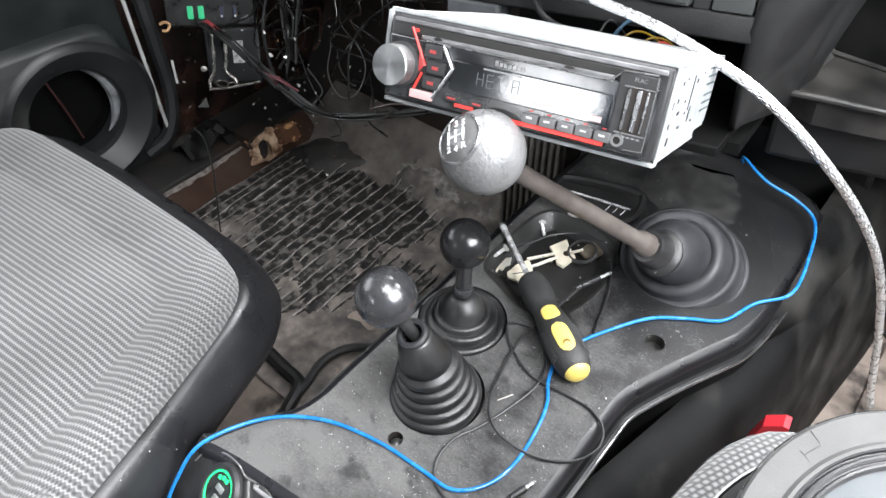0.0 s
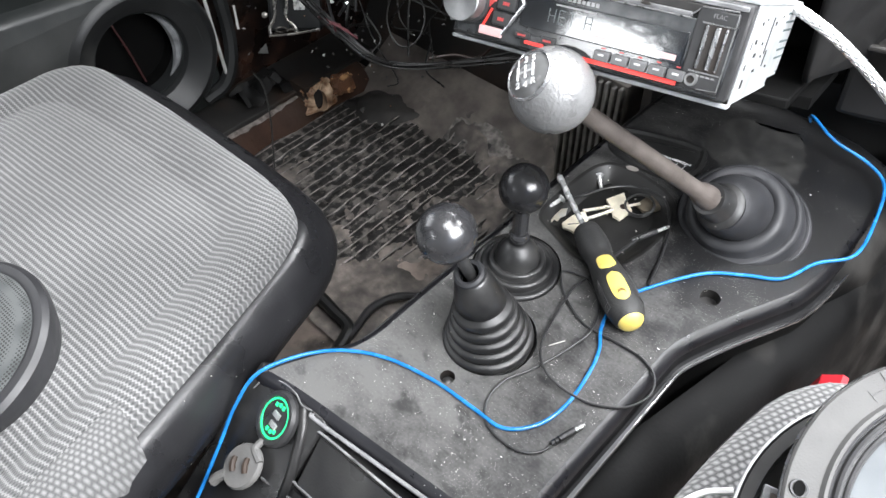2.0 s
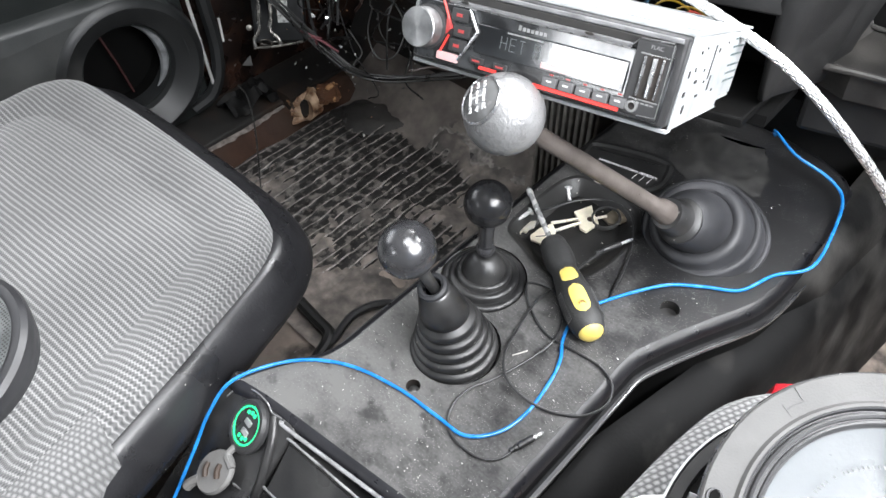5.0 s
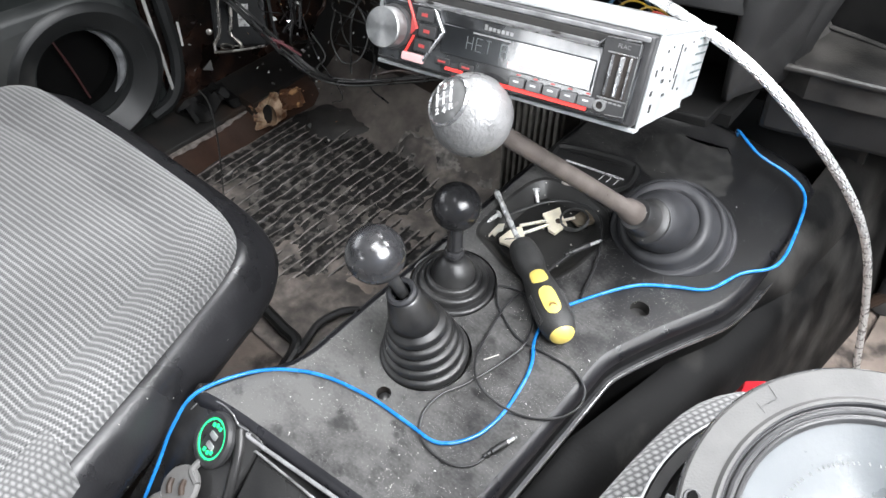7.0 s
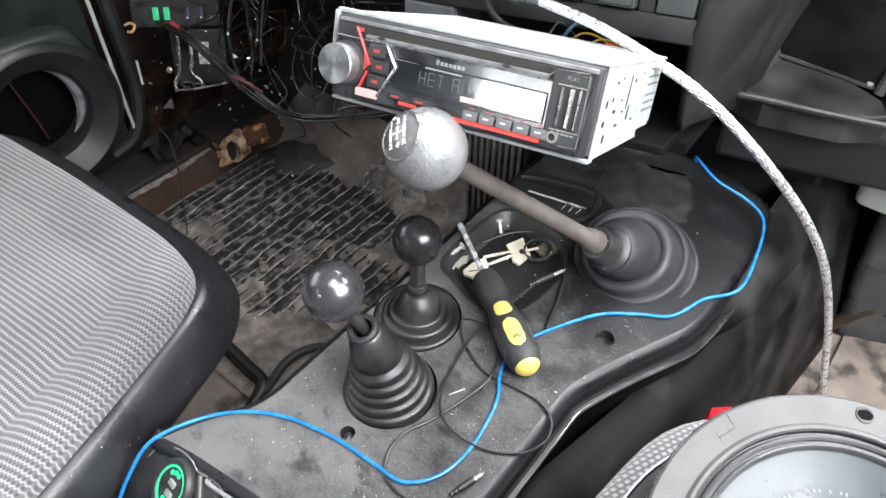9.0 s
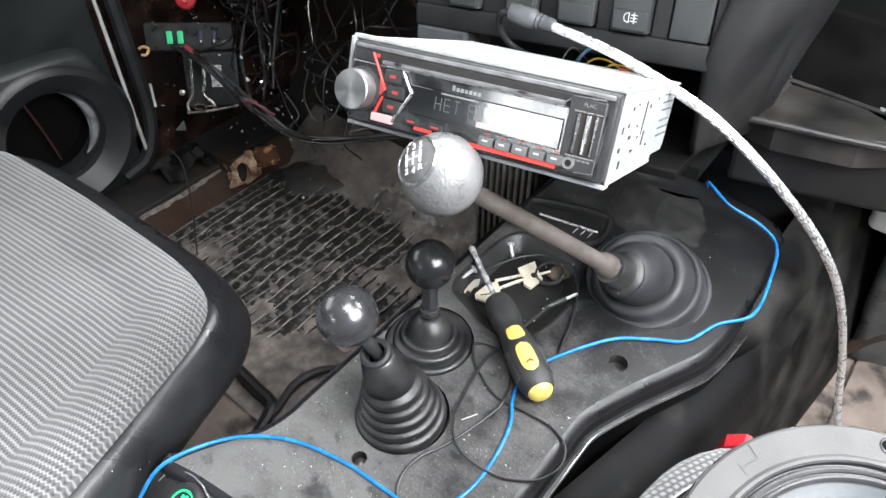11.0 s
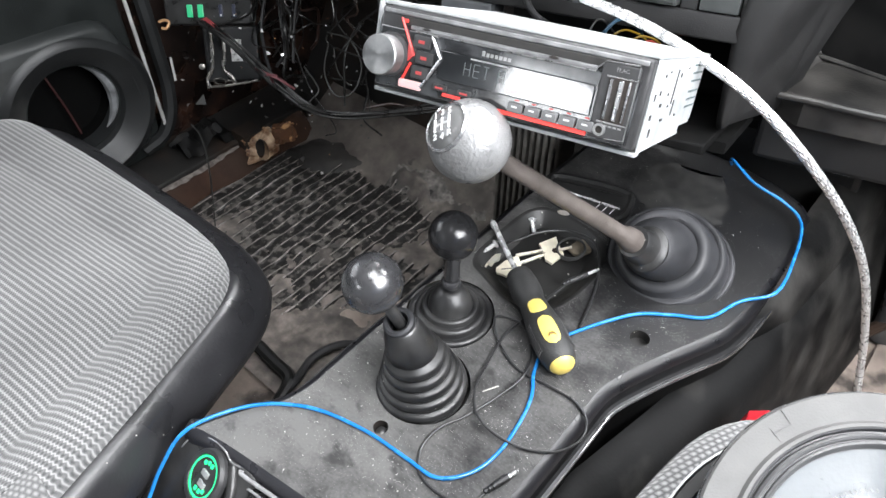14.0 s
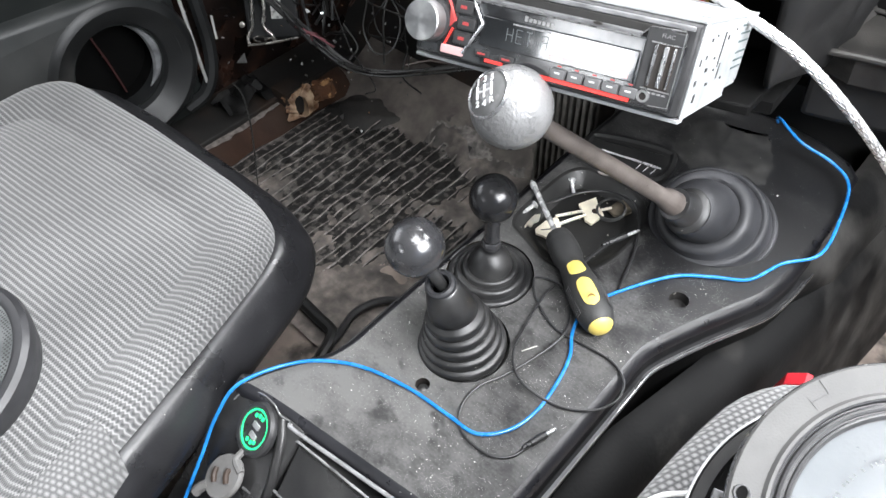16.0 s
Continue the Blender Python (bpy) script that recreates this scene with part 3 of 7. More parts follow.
def mud_crust():
    """Dried mud lying between and over the mat's ribs, thickest where the feet rest."""
    bm = bmesh.new()
    nx, ny = 170, 150
    grid = []
    for j in range(ny + 1):
        y = 0.22 + 0.46 * j / ny
        row = []
        for i in range(nx + 1):
            x = -0.86 + 0.48 * i / nx
            w = noise.noise(Vector((x * 5, y * 5, 0))) * 0.004 + noise.noise(Vector((x * 19, y * 19, 3))) * 0.0015
            c = -0.0006 + 0.0075 * noise.noise(Vector((x * 11, y * 13, 4))) + 0.0055 * noise.noise(Vector((x * 38, y * 44, 6))) + 0.0022 * noise.noise(Vector((x * 120, y * 120, 8)))
            c += 0.007 * max(0.0, min(1.0, (0.40 - y) / 0.14)) - 0.006 * max(0.0, min(1.0, (y - 0.44) / 0.16))
            c += 0.006 * max(0.0, min(1.0, (x + 0.57) / 0.07)) * max(0.0, min(1.0, (y - 0.44) / 0.08))
            c += 0.009 * math.exp(-((y - 0.605 + 0.02 * noise.noise(Vector((x * 12, 0, 3)))) / 0.026) ** 2)
            c -= 0.006 * max(0.0, min(1.0, (-0.64 - x) / 0.06)) * max(0.0, min(1.0, (y - 0.36) / 0.06))
            thick = 0.0038 + 0.4 * (c - 0.0038) if c > 0.0038 else c
            row.append((bm.verts.new((x, y, FLOOR_Z + 0.009 + w + max(0.0, y - 0.60) * 0.6 + max(thick, -0.0012))), c))
        grid.append(row)
    for a, b in zip(grid, grid[1:]):
        for i in range(nx):
            corners = (a[i], a[i + 1], b[i + 1], b[i])
            if max(q[1] for q in corners) > -0.001:
                bm.faces.new([q[0] for q in corners])
    bmesh.ops.delete(bm, geom=[v for v in bm.verts if not v.link_faces], context="VERTS")
    solid("dried_mud", bm, CRUST, "crusted grey-brown dried mud on the ribbed rubber mat", "mud", "stuff")


mud_crust()


def sill():
    """The rusted door sill with a hole eaten through its front end."""
    t = thing("rusty_sill", "rusted brown metal door sill with an eaten hole", "sill")
    bm = bmesh.new()
    loops = []
    for i in range(41):
        y = 0.16 + 0.46 * i / 40
        w = noise.noise(Vector((0, y * 14, 1))) * 0.006
        prof = [(-0.985, FLOOR_Z), (-0.985, -0.236), (-0.93, -0.240), (-0.885, -0.238), (-0.872, -0.243), (-0.864, -0.254), (-0.850, FLOOR_Z)]
        loops.append([Vector((x + w, y, z + (w if z > FLOOR_Z else 0))) for x, z in prof])
    rings(bm, loops, closed=False)
    part("sill_body", bm, RUST, t)
    # Upper sill gets the same near-black, for the shade beyond its edge.
    part("sill_top", box(-0.985, -0.888, 0.16, 0.66, -0.242, -0.229, 0.003), NEAR_BLACK, t)
    # dust caked along the upper edge
    bm = bmesh.new()
    loops = []
    for i in range(61):
        y = 0.285 + 0.20 * i / 60
        w = noise.noise(Vector((0, y * 14, 1))) * 0.006
        k = math.sin(math.pi * i / 60) ** 0.5
        a = 0.0045 * noise.noise(Vector((3, y * 90, 2))) * k
        b = k * (0.006 + 0.007 * noise.noise(Vector((7, y * 60, 5))))
        loops.append([Vector((-0.889 - a + w, y, -0.2372 + w)), Vector((-0.884 + w, y, -0.2364 + w)), Vector((-0.8835 + max(b, 0.0005) + w, y, -0.2372 + w - 0.35 * b))])
    rings(bm, loops, closed=False)
    part("dust_ridge", bm, mat("pale_sill_dust", (0.16, 0.14, 0.128), 0.85, scale=120, vary=0.5, second=(0.07, 0.055, 0.048), second_at=0.56, second_scale=90, sharp=0.1, bump=0.8, bump_scale=260), t, "pale caked dust")
    # ragged rusted patch round the hole in the inner face
    bm = bmesh.new()
    inner, outer = [], []
    for i in range(48):
        a = 2 * math.pi * i / 48
        j = noise.noise(Vector((math.cos(a) * 2, math.sin(a) * 2, 5)))
        k = noise.noise(Vector((math.cos(a) * 6, math.sin(a) * 6, 9)))
        inner.append(Vector((0.0, (0.015 + 0.004 * j) * math.cos(a), (0.026 + 0.006 * k) * math.sin(a))))
        outer.append(Vector((0.006 * k - 0.012, (0.036 + 0.03 * j + 0.012 * k) * math.cos(a) + (0.02 if math.cos(a) > 0 else 0), (0.036 + 0.014 * j + 0.008 * k) * math.sin(a) + 0.008)))
    mid = [p.lerp(q, 0.5) + Vector((0.006 * noise.noise(p * 90), 0, 0)) for p, q in zip(inner, outer)]
    back = [p - Vector((0.03, 0, 0)) for p in inner]
    rings(bm, [outer, mid, inner, back])
    place = Matrix.Translation((-0.846, 0.505, -0.236)) @ pose(0, 0, 0, 0, -24, -14) @ Matrix.Diagonal((1, 0.72, 0.72, 1))
    part("rust_plate", bm, mat("pale_scaly_rust", (0.13, 0.055, 0.022), 0.6, bump=1.0, bump_scale=160, scale=50, vary=0.5, second=(0.56, 0.41, 0.28), second_at=0.50, second_scale=34, sharp=0.14), t, "pale scaly rusted metal round the hole").matrix_world = place
    part("rust_hole", box(-0.90, -0.862, 0.488, 0.524, -0.262, -0.212), NEAR_BLACK, t)
    bm = ball((0, 0, 0), 1.0, 24, 16)
    for v in bm.verts:
        v.co = Vector([math.copysign(abs(q) ** 0.55, q) for q in v.co])
        v.co *= 1 + 0.4 * noise.noise(v.co * 2.2 + Vector((3, 1, 7))) + 0.25 * noise.noise(v.co * 6)
    bmesh.ops.transform(bm, matrix=place @ Matrix.Translation((-0.004, 0.062, 0.018)) @ Matrix.Diagonal((0.010, 0.026, 0.020, 1)), verts=bm.verts)
    part("rust_scale", bm, RUST_EDGE, t, "orange flaking rust scale")


sill()


# ---- driver's door with its empty speaker pod ----
def driver_door():
    d = thing("door_1", "dark green-grey driver door with an empty speaker pod", "door", kind="structure")
    X = -0.955
    cy, cz = 0.288, -0.094
    # inner trim skin with the round opening cut through it
    bm = bmesh.new()
    outer = [Vector((X, y, z)) for y, z in ((-0.7, -0.22), (0.395, -0.22), (0.40, 0.40), (-0.7, 0.40))]
    n = 48
    hole = [Vector((X, cy + 0.0655 * math.cos(2 * math.pi * i / n), cz + 0.0655 * math.sin(2 * math.pi * i / n))) for i in range(n)]
    from mathutils import geometry
    vs = [bm.verts.new(p) for p in outer + hole]
    for tri in geometry.tessellate_polygon([[Vector((p.y, p.z, 0)) for p in outer], [Vector((p.y, p.z, 0)) for p in hole]]):
        bm.faces.new([vs[i] for i in tri])
    part("inner_trim", bm, DOOR, d)
    part("door_shell", box(-1.03, X - 0.055, -0.7, 0.40, -0.25, 0.40, 0.004), NEAR_BLACK, d)
    # raised pod: a wide dished ring
    m = Matrix.Translation((X, cy, cz)) @ Matrix.Rotation(radians(90), 4, "Y")
    prof = [(0.118, -0.002), (0.115, 0.016), (0.108, 0.024), (0.100, 0.026), (0.093, 0.022), (0.087, 0.018), (0.080, 0.014), (0.071, 0.008), (0.0665, -0.004), (0.066, -0.03)]
    part("speaker_pod", lathe(prof, 72, m), POD, d)
    # pale bare rim deep in the opening, seen as a crescent
    arc = [m @ Vector((0.0635 * math.cos(a), 0.0635 * math.sin(a), -0.010)) for a in [radians(34 + 118 * i / 20) for i in range(21)]]
    part("bare_rim", tube(arc, 0.0, 8, 0, radii=[0.0010 + 0.0080 * math.sin(math.pi * i / 20) for i in range(21)]), mat("dull_bare_rim", (0.13, 0.135, 0.14), 0.5, scale=60, vary=0.5), d, "pale bare metal rim")
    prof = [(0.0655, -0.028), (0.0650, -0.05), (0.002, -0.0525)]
    # Cavity coloured almost pure black, so its shade is in the colour.
    part("pod_cavity", lathe(prof, 40, m), mat("pod_cavity_shade", (0.003, 0.003, 0.003), 0.9, spec=0.05), d)
    # raised moulding that carries the pod, with its upper edge rounded
    edge = round_outline([(-0.60, -0.215), (0.355, -0.215), (0.392, -0.150), (0.386, -0.050), (0.376, 0.004), (0.352, 0.024), (0.24, 0.030), (-0.10, 0.060), (-0.60, 0.085)], 120, 2)
    bm = bmesh.new()
    n = 60
    inner = [Vector((cy + 0.102 * math.cos(2 * math.pi * i / n), cz + 0.102 * math.sin(2 * math.pi * i / n), 0)) for i in range(n)]
    face = offset(edge, -0.012, 0)
    vs = [bm.verts.new((X + 0.020, p.x, p.y)) for p in face + inner]
    for tri in geometry.tessellate_polygon([[Vector((p.x, p.y, 0)) for p in face], inner]):
        bm.faces.new([vs[i] for i in tri])
    rings(bm, [[Vector((X + h, p.x, p.y)) for p in offset(edge, d, 0)] for d, h in ((0.0, -0.002), (-0.001, 0.008), (-0.004, 0.015), (-0.008, 0.019), (-0.012, 0.020))])
    bmesh.ops.remove_doubles(bm, verts=bm.verts, dist=0.0002)
    part("pod_housing", bm, POD_HOUSING, d, "raised grey-green moulding round the pod", 40)
    # pale seal strip along the door's front edge
    part("edge_strip", tube([(X + 0.017, 0.402, 0.40), (X + 0.017, 0.402, 0.1), (X + 0.015, 0.401, -0.185)], 0.0028, 8, 4), BARE, d, "pale worn seal strip")
    part("lower_moulding", tube([(X + 0.004, 0.36, -0.205), (X + 0.012, 0.40, -0.185), (X + 0.010, 0.425, -0.13), (X + 0.006, 0.43, -0.02), (X + 0.004, 0.43, 0.3)], 0.011, 8, 6), POD, d)
    w = [(X - 0.05, 0.276, -0.02), (X - 0.035, 0.280, -0.06), (X - 0.03, 0.286, -0.1), (X - 0.03, 0.292, -0.15)]
    part("loose_wire", tube(w, 0.0016, 6, 6), mat("dull_red_wire", (0.04, 0.012, 0.012), 0.5), d, "dull red loose wire")


driver_door()


# ---- seats ----
def cushion(name, label, pts, top, bottom, cloth, skirt=1.0):
    """A seat cushion: a puffed cloth top with a bolster valley, over a bulging black vinyl side."""
    t = thing(name, label, "car seat")
    o = round_outline(pts, 160, 3)
    c = sum(o, Vector()) / len(o)
    loops = []
    for f, z in ((1.0, top - 0.020), (0.994, top - 0.011), (0.980, top - 0.003), (0.95, top + 0.003), (0.90, top + 0.006), (0.85, top + 0.0045), (0.81, top + 0.0005), (0.795, top - 0.0005),
                 (0.77, top + 0.001), (0.70, top + 0.006), (0.55, top + 0.010), (0.35, top + 0.012), (0.15, top + 0.013)):
        loops.append([Vector((c.x + (p.x - c.x) * f, c.y + (p.y - c.y) * f, z + 0.003 * noise.noise(Vector((p.x * 9 * f, p.y * 9 * f, 2))))) for p in o])
    inner = loops[7:]
    part("cushion_bolster", rings(bmesh.new(), loops[:8]), cloth, t)
    part("cushion_centre", rings(bmesh.new(), inner, cap_end=True), cloth, t, "", 60)
    prof = [(-0.002, top - 0.018), (0.003, top - 0.0185), (0.010, top - 0.022), (0.020, top - 0.032), (0.027, top - 0.047), (0.030, top - 0.061), (0.026, top - 0.075), (0.010, top - 0.086), (-0.006, bottom), (-0.05, bottom)]
    def skirt_loop(d, z):
        # the front bulges more than the flanks
        full = offset(o, d * skirt * (1.12 if d > 0 else 1.0), z)
        slim = offset(o, d * skirt * (0.32 if d > 0 else 1.0), z)
        out = []
        for i, (a, b) in enumerate(zip(full, slim)):
            k = max(0.0, min(1.0, (a.y - o[i].y) / max(1e-6, Vector((a.x - o[i].x, a.y - o[i].y)).length)))
            out.append(b.lerp(a, k ** 0.7))
        return out

    part("vinyl_side", rings(bmesh.new(), [skirt_loop(d, z) for d, z in prof]), VINYL, t, "black vinyl side skirt")
    base = [Vector((c.x - 0.06 + (p.x - c.x) * 0.45, c.y - 0.12 + (p.y - c.y) * 0.5, 0)) for p in o]
    part("seat_base", rings(bmesh.new(), [offset(base, 0.0, bottom + 0.004), offset(base, 0.01, FLOOR_Z)], True, True), NEAR_BLACK, t)
    return t


driver_seat = cushion("car_seat_unit", "grey knitted cloth car seat with black vinyl sides", 
        [(-0.812, 0.09), (-0.808, 0.182), (-0.69, 0.196), (-0.57, 0.201), (-0.475, 0.203), (-0.428, 0.192), (-0.402, 0.158), (-0.380, 0.09), (-0.358, 0.02), (-0.336, -0.06), (-0.318, -0.14), (-0.31, -0.42), (-0.79, -0.42), (-0.81, -0.1)],
        0.032, -0.062, FABRIC)


def seat_flap(seat):
    """Cloth that folds down over the vinyl at the rear of the side."""
    top = 0.032
    run = [Vector(p) for p in ((-0.3415, -0.022, 0), (-0.335, -0.05, 0), (-0.322, -0.11, 0), (-0.314, -0.16, 0), (-0.311, -0.25, 0), (-0.310, -0.40, 0))]
    prof = [(-0.024, top + 0.0065), (-0.014, top + 0.0060), (-0.006, top + 0.0012), (0.0, top - 0.010), (0.006, top - 0.021), (0.010, top - 0.036), (0.012, top - 0.060), (0.011, top - 0.085), (0.006, top - 0.12)]
    bm = bmesh.new()
    rings(bm, [[p + Vector((d, 0.2 * (z - top) * (1 if i == 0 else 0), z)) for d, z in prof] for i, p in enumerate(run)], closed=False)
    part("side_flap", bm, woven("grey_flap_cloth", (0.19, 0.189, 0.188), (0.045, 0.045, 0.046), 0.0042, 0.0040, radians(60), 0.6, 1.0), seat, "cloth flap over the rear side", 60)


seat_flap(driver_seat)
cushion("car_seat_unit", "grey knitted cloth car seat under a loudspeaker",
        [(-0.040, 0.02), (-0.039, 0.16), (-0.035, 0.215), (-0.027, 0.262), (0.002, 0.296), (0.08, 0.31), (0.30, 0.31), (0.42, 0.29), (0.44, 0.1), (0.44, -0.45), (-0.04, -0.45)], 0.117, 0.004, FABRIC_SIDE, 0.15)


# ---- centre console ----
def console():
    t = thing("centre_console", "dusty black plastic centre console between the seats", "console")
    pts = [(-0.342, 0.066), (-0.312, 0.074), (-0.280, 0.079), (-0.19, 0.0905), (-0.098, 0.1025), (-0.1050, 0.135), (-0.1050, 0.21), (-0.1052, 0.296), (-0.1056, 0.309), (-0.1022, 0.324), (-0.0866, 0.3645), (-0.0640, 0.4138), (-0.0576, 0.429), (-0.0535, 0.452), (-0.0515, 0.482), (-0.050, 0.56), (-0.062, 0.66),
           (-0.30, 0.66), (-0.306, 0.50), (-0.303, 0.32), (-0.303, 0.2), (-0.301, 0.148), (-0.324, 0.116), (-0.340, 0.082)]
    o = round_outline(pts, 220, 2)
    from mathutils import geometry
    top = offset(o, -0.0090, 0.0)
    holes = [circle(-0.2255, 0.2225, 0.0385), circle(-0.257, 0.293, 0.0395), circle(-0.1425, 0.4775, 0.0580), circle(-0.2235, 0.171, 0.0060, 20), circle(-0.1155, 0.3765, 0.0085, 20), circle(-0.1545, 0.557, 0.0065, 20)]
    tray = round_outline([(-0.262, 0.345), (-0.222, 0.332), (-0.19, 0.345), (-0.180, 0.395), (-0.186, 0.44), (-0.205, 0.462), (-0.24, 0.468), (-0.285, 0.462), (-0.288, 0.40), (-0.286, 0.352)], 60, 2)
    bm = bmesh.new()
    loops = [top] + holes + [tray]
    flat = [p for q in loops for p in q]
    vs = [bm.verts.new(p) for p in flat]
    for tri in geometry.tessellate_polygon(loops):
        bm.faces.new([vs[i] for i in tri])
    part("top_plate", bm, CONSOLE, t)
    # rolled edge, pressed lip and the sides down to the floor
    prof = [(-0.0090, 0.0), (-0.0068, -0.0005), (-0.0045, -0.0017), (-0.0025, -0.0035), (-0.0009, -0.0062), (0.0, -0.0095)]
    part("rolled_edge", rings(bmesh.new(), [offset(o, d, z) for d, z in prof]), EDGE_GRAINED, t, "grained rounded edge")
    prof = [(0.0, -0.0095), (0.0004, -0.0165), (0.0016, -0.0182), (0.004, -0.0190)]
    part("edge_channel", rings(bmesh.new(), [offset(o, d, z) for d, z in prof]), CHANNEL, t, "black channel below the edge")
    prof = [(0.004, -0.0190), (0.0058, -0.0186), (0.0064, -0.0180), (0.0072, -0.0180), (0.0078, -0.0190), (0.0078, -0.0215), (0.006, -0.0235)]
    part("edge_lip", rings(bmesh.new(), [offset(o, d, z) for d, z in prof]), GLOSS_EDGE, t, "thin lip with painted pale highlights")
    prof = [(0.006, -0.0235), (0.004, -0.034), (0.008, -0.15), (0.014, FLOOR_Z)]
    part("side_wall", rings(bmesh.new(), [offset(o, d, z) for d, z in prof]), SIDE_SHADED, t, "scuffed side wall, coloured dark for shade")
    bm = bmesh.new()
    for h, d in zip(holes, (0.012, 0.012, 0.014, 0.010, 0.010, 0.008)):
        q = [Vector((p.x, p.y, -d)) for p in h]
        part("opening", rings(bmesh.new(), [[Vector((p.x, p.y, 0)) for p in h], q], cap_end=True), NEAR_BLACK, t)
    part("hole_screw", lathe([(0.0045, -0.0085), (0.0042, -0.0060), (0.0028, -0.0050), (0.0004, -0.0048)], 20, Matrix.Translation((-0.2235, 0.171, 0))), DARK_STEEL, t, "screw head down in its hole")
    part("key_tray", rings(bm, [offset(tray, 0, 0), offset(tray, -0.003, -0.001), offset(tray, -0.008, -0.005), offset(tray, -0.013, -0.010), offset(tray, -0.018, -0.0125)], cap_end=True), mat("black_recess_plastic", (0.0125, 0.0123, 0.012), 0.5, bump=0.2, bump_scale=500, specks=0.25), t, "black sunken key tray", 70)
    # a paler film of dust round the boot's front
    film = round_outline([(-0.225, 0.604), (-0.205, 0.612), (-0.187, 0.612), (-0.170, 0.621), (-0.156, 0.625), (-0.142, 0.600), (-0.126, 0.568), (-0.129, 0.548), (-0.153, 0.551), (-0.181, 0.532), (-0.198, 0.526), (-0.222, 0.546), (-0.232, 0.575)], 260, 1)
    film = [p + Vector((noise.noise(p * 90) * 0.006 + noise.noise(p * 400) * 0.003, noise.noise(p * 90 + Vector((7, 3, 1))) * 0.006 + noise.noise(p * 400 + Vector((2, 9, 4))) * 0.003, 0.0002)) for p in film]
    part("dust_film", rings(bmesh.new(), [film], cap_end=True), mat("grey_dust_film", (0.0235, 0.023, 0.022), 0.6, scale=70, vary=0.5, second=(0.012, 0.012, 0.0122), second_at=0.54, second_scale=60, sharp=0.12, specks=0.15), t, "pale film of dust")
    return t


console()


def console_rear():
    """The sloped rear end with the socket corner and the drawer front."""
    t = thing("console_rear_panel", "black plastic rear end of the console with a drawer", "console panel")
    m = Matrix.Translation((0, 0.083, 0)) @ Matrix.Rotation(math.atan2(0.6, 0.8), 4, "X")
    part("socket_panel", box(-0.345, -0.262, -0.30, -0.003, -0.05, 0.0, 0.004, m, seg=4), REAR_PLASTIC, t)
    # drawer front below a dark gap
    o = round_outline([(-0.2625, -0.0115), (-0.094, 0.0035), (-0.092, -0.044), (-0.2575, -0.0575)], 160, 0)
    part("drawer_front", rings(bmesh.new(), [[m @ p for p in offset(o, d, z)] for d, z in ((0, -0.03), (0.0, -0.0028), (-0.001, -0.0010), (-0.0028, 0.0004))], cap_end=True), REAR_PLASTIC, t, "glossy black drawer front")
    o = round_outline([(-0.262, -0.060), (-0.094, -0.0465), (-0.092, -0.30), (-0.262, -0.30)], 160, 0)
    part("drawer_body", rings(bmesh.new(), [[m @ p for p in offset(o, d, z)] for d, z in ((0, -0.05), (0.0, -0.0075), (-0.002, -0.0055))], cap_end=True), REAR_PLASTIC, t)
    part("upper_ridge", tube([(-0.2775, 0.0795, -0.003), (-0.2725, 0.0778, -0.0045), (-0.216, 0.0855, -0.0045), (-0.158, 0.0935, -0.0045), (-0.100, 0.1005, -0.0045)], 0.0017, 10, 6), RIDGE, t, "ridge with a painted white highlight")
    part("drawer_lip", tube([m @ Vector(p) for p in ((-0.2655, -0.0125, -0.001), (-0.258, -0.0105, 0.0004), (-0.216, -0.0068, 0.0004), (-0.10, 0.0032, 0.0004))], 0.0011, 8, 6), RIDGE, t)
    part("drawer_seam", tube([m @ Vector(p) for p in ((-0.262, -0.0545, -0.001), (-0.235, -0.0520, 0.0), (-0.10, -0.041, 0.0))], 0.0012, 8, 6), GLOSS_EDGE, t)
    part("lower_seam", tube([m @ Vector(p) for p in ((-0.285, -0.0712, 0.0), (-0.24, -0.0655, -0.004), (-0.10, -0.054, -0.0045))], 0.0012, 8, 6), GLOSS_EDGE, t)
    part("socket_rim", tube([m @ Vector(p) for p in ((-0.279, -0.0035, 0.0005), (-0.2885, -0.0052, 0.0012), (-0.2985, -0.0022, 0.0012), (-0.3120, -0.0025, 0.0012), (-0.3255, -0.0070, 0.0012), (-0.3320, -0.0135, 0.0008), (-0.336, -0.024, 0.0))], 0.0008, 8, 6), GLOSS_EDGE, t, "thin edge round the socket with painted highlights")
    part("socket_rib", tube([m @ Vector(p) for p in ((-0.2865, -0.0075, -0.001), (-0.2765, -0.020, 0.0005), (-0.2690, -0.038, 0.0005), (-0.2640, -0.055, -0.001), (-0.2625, -0.075, -0.004))], 0.0042, 12, 6), REAR_PLASTIC, t)


console_rear()


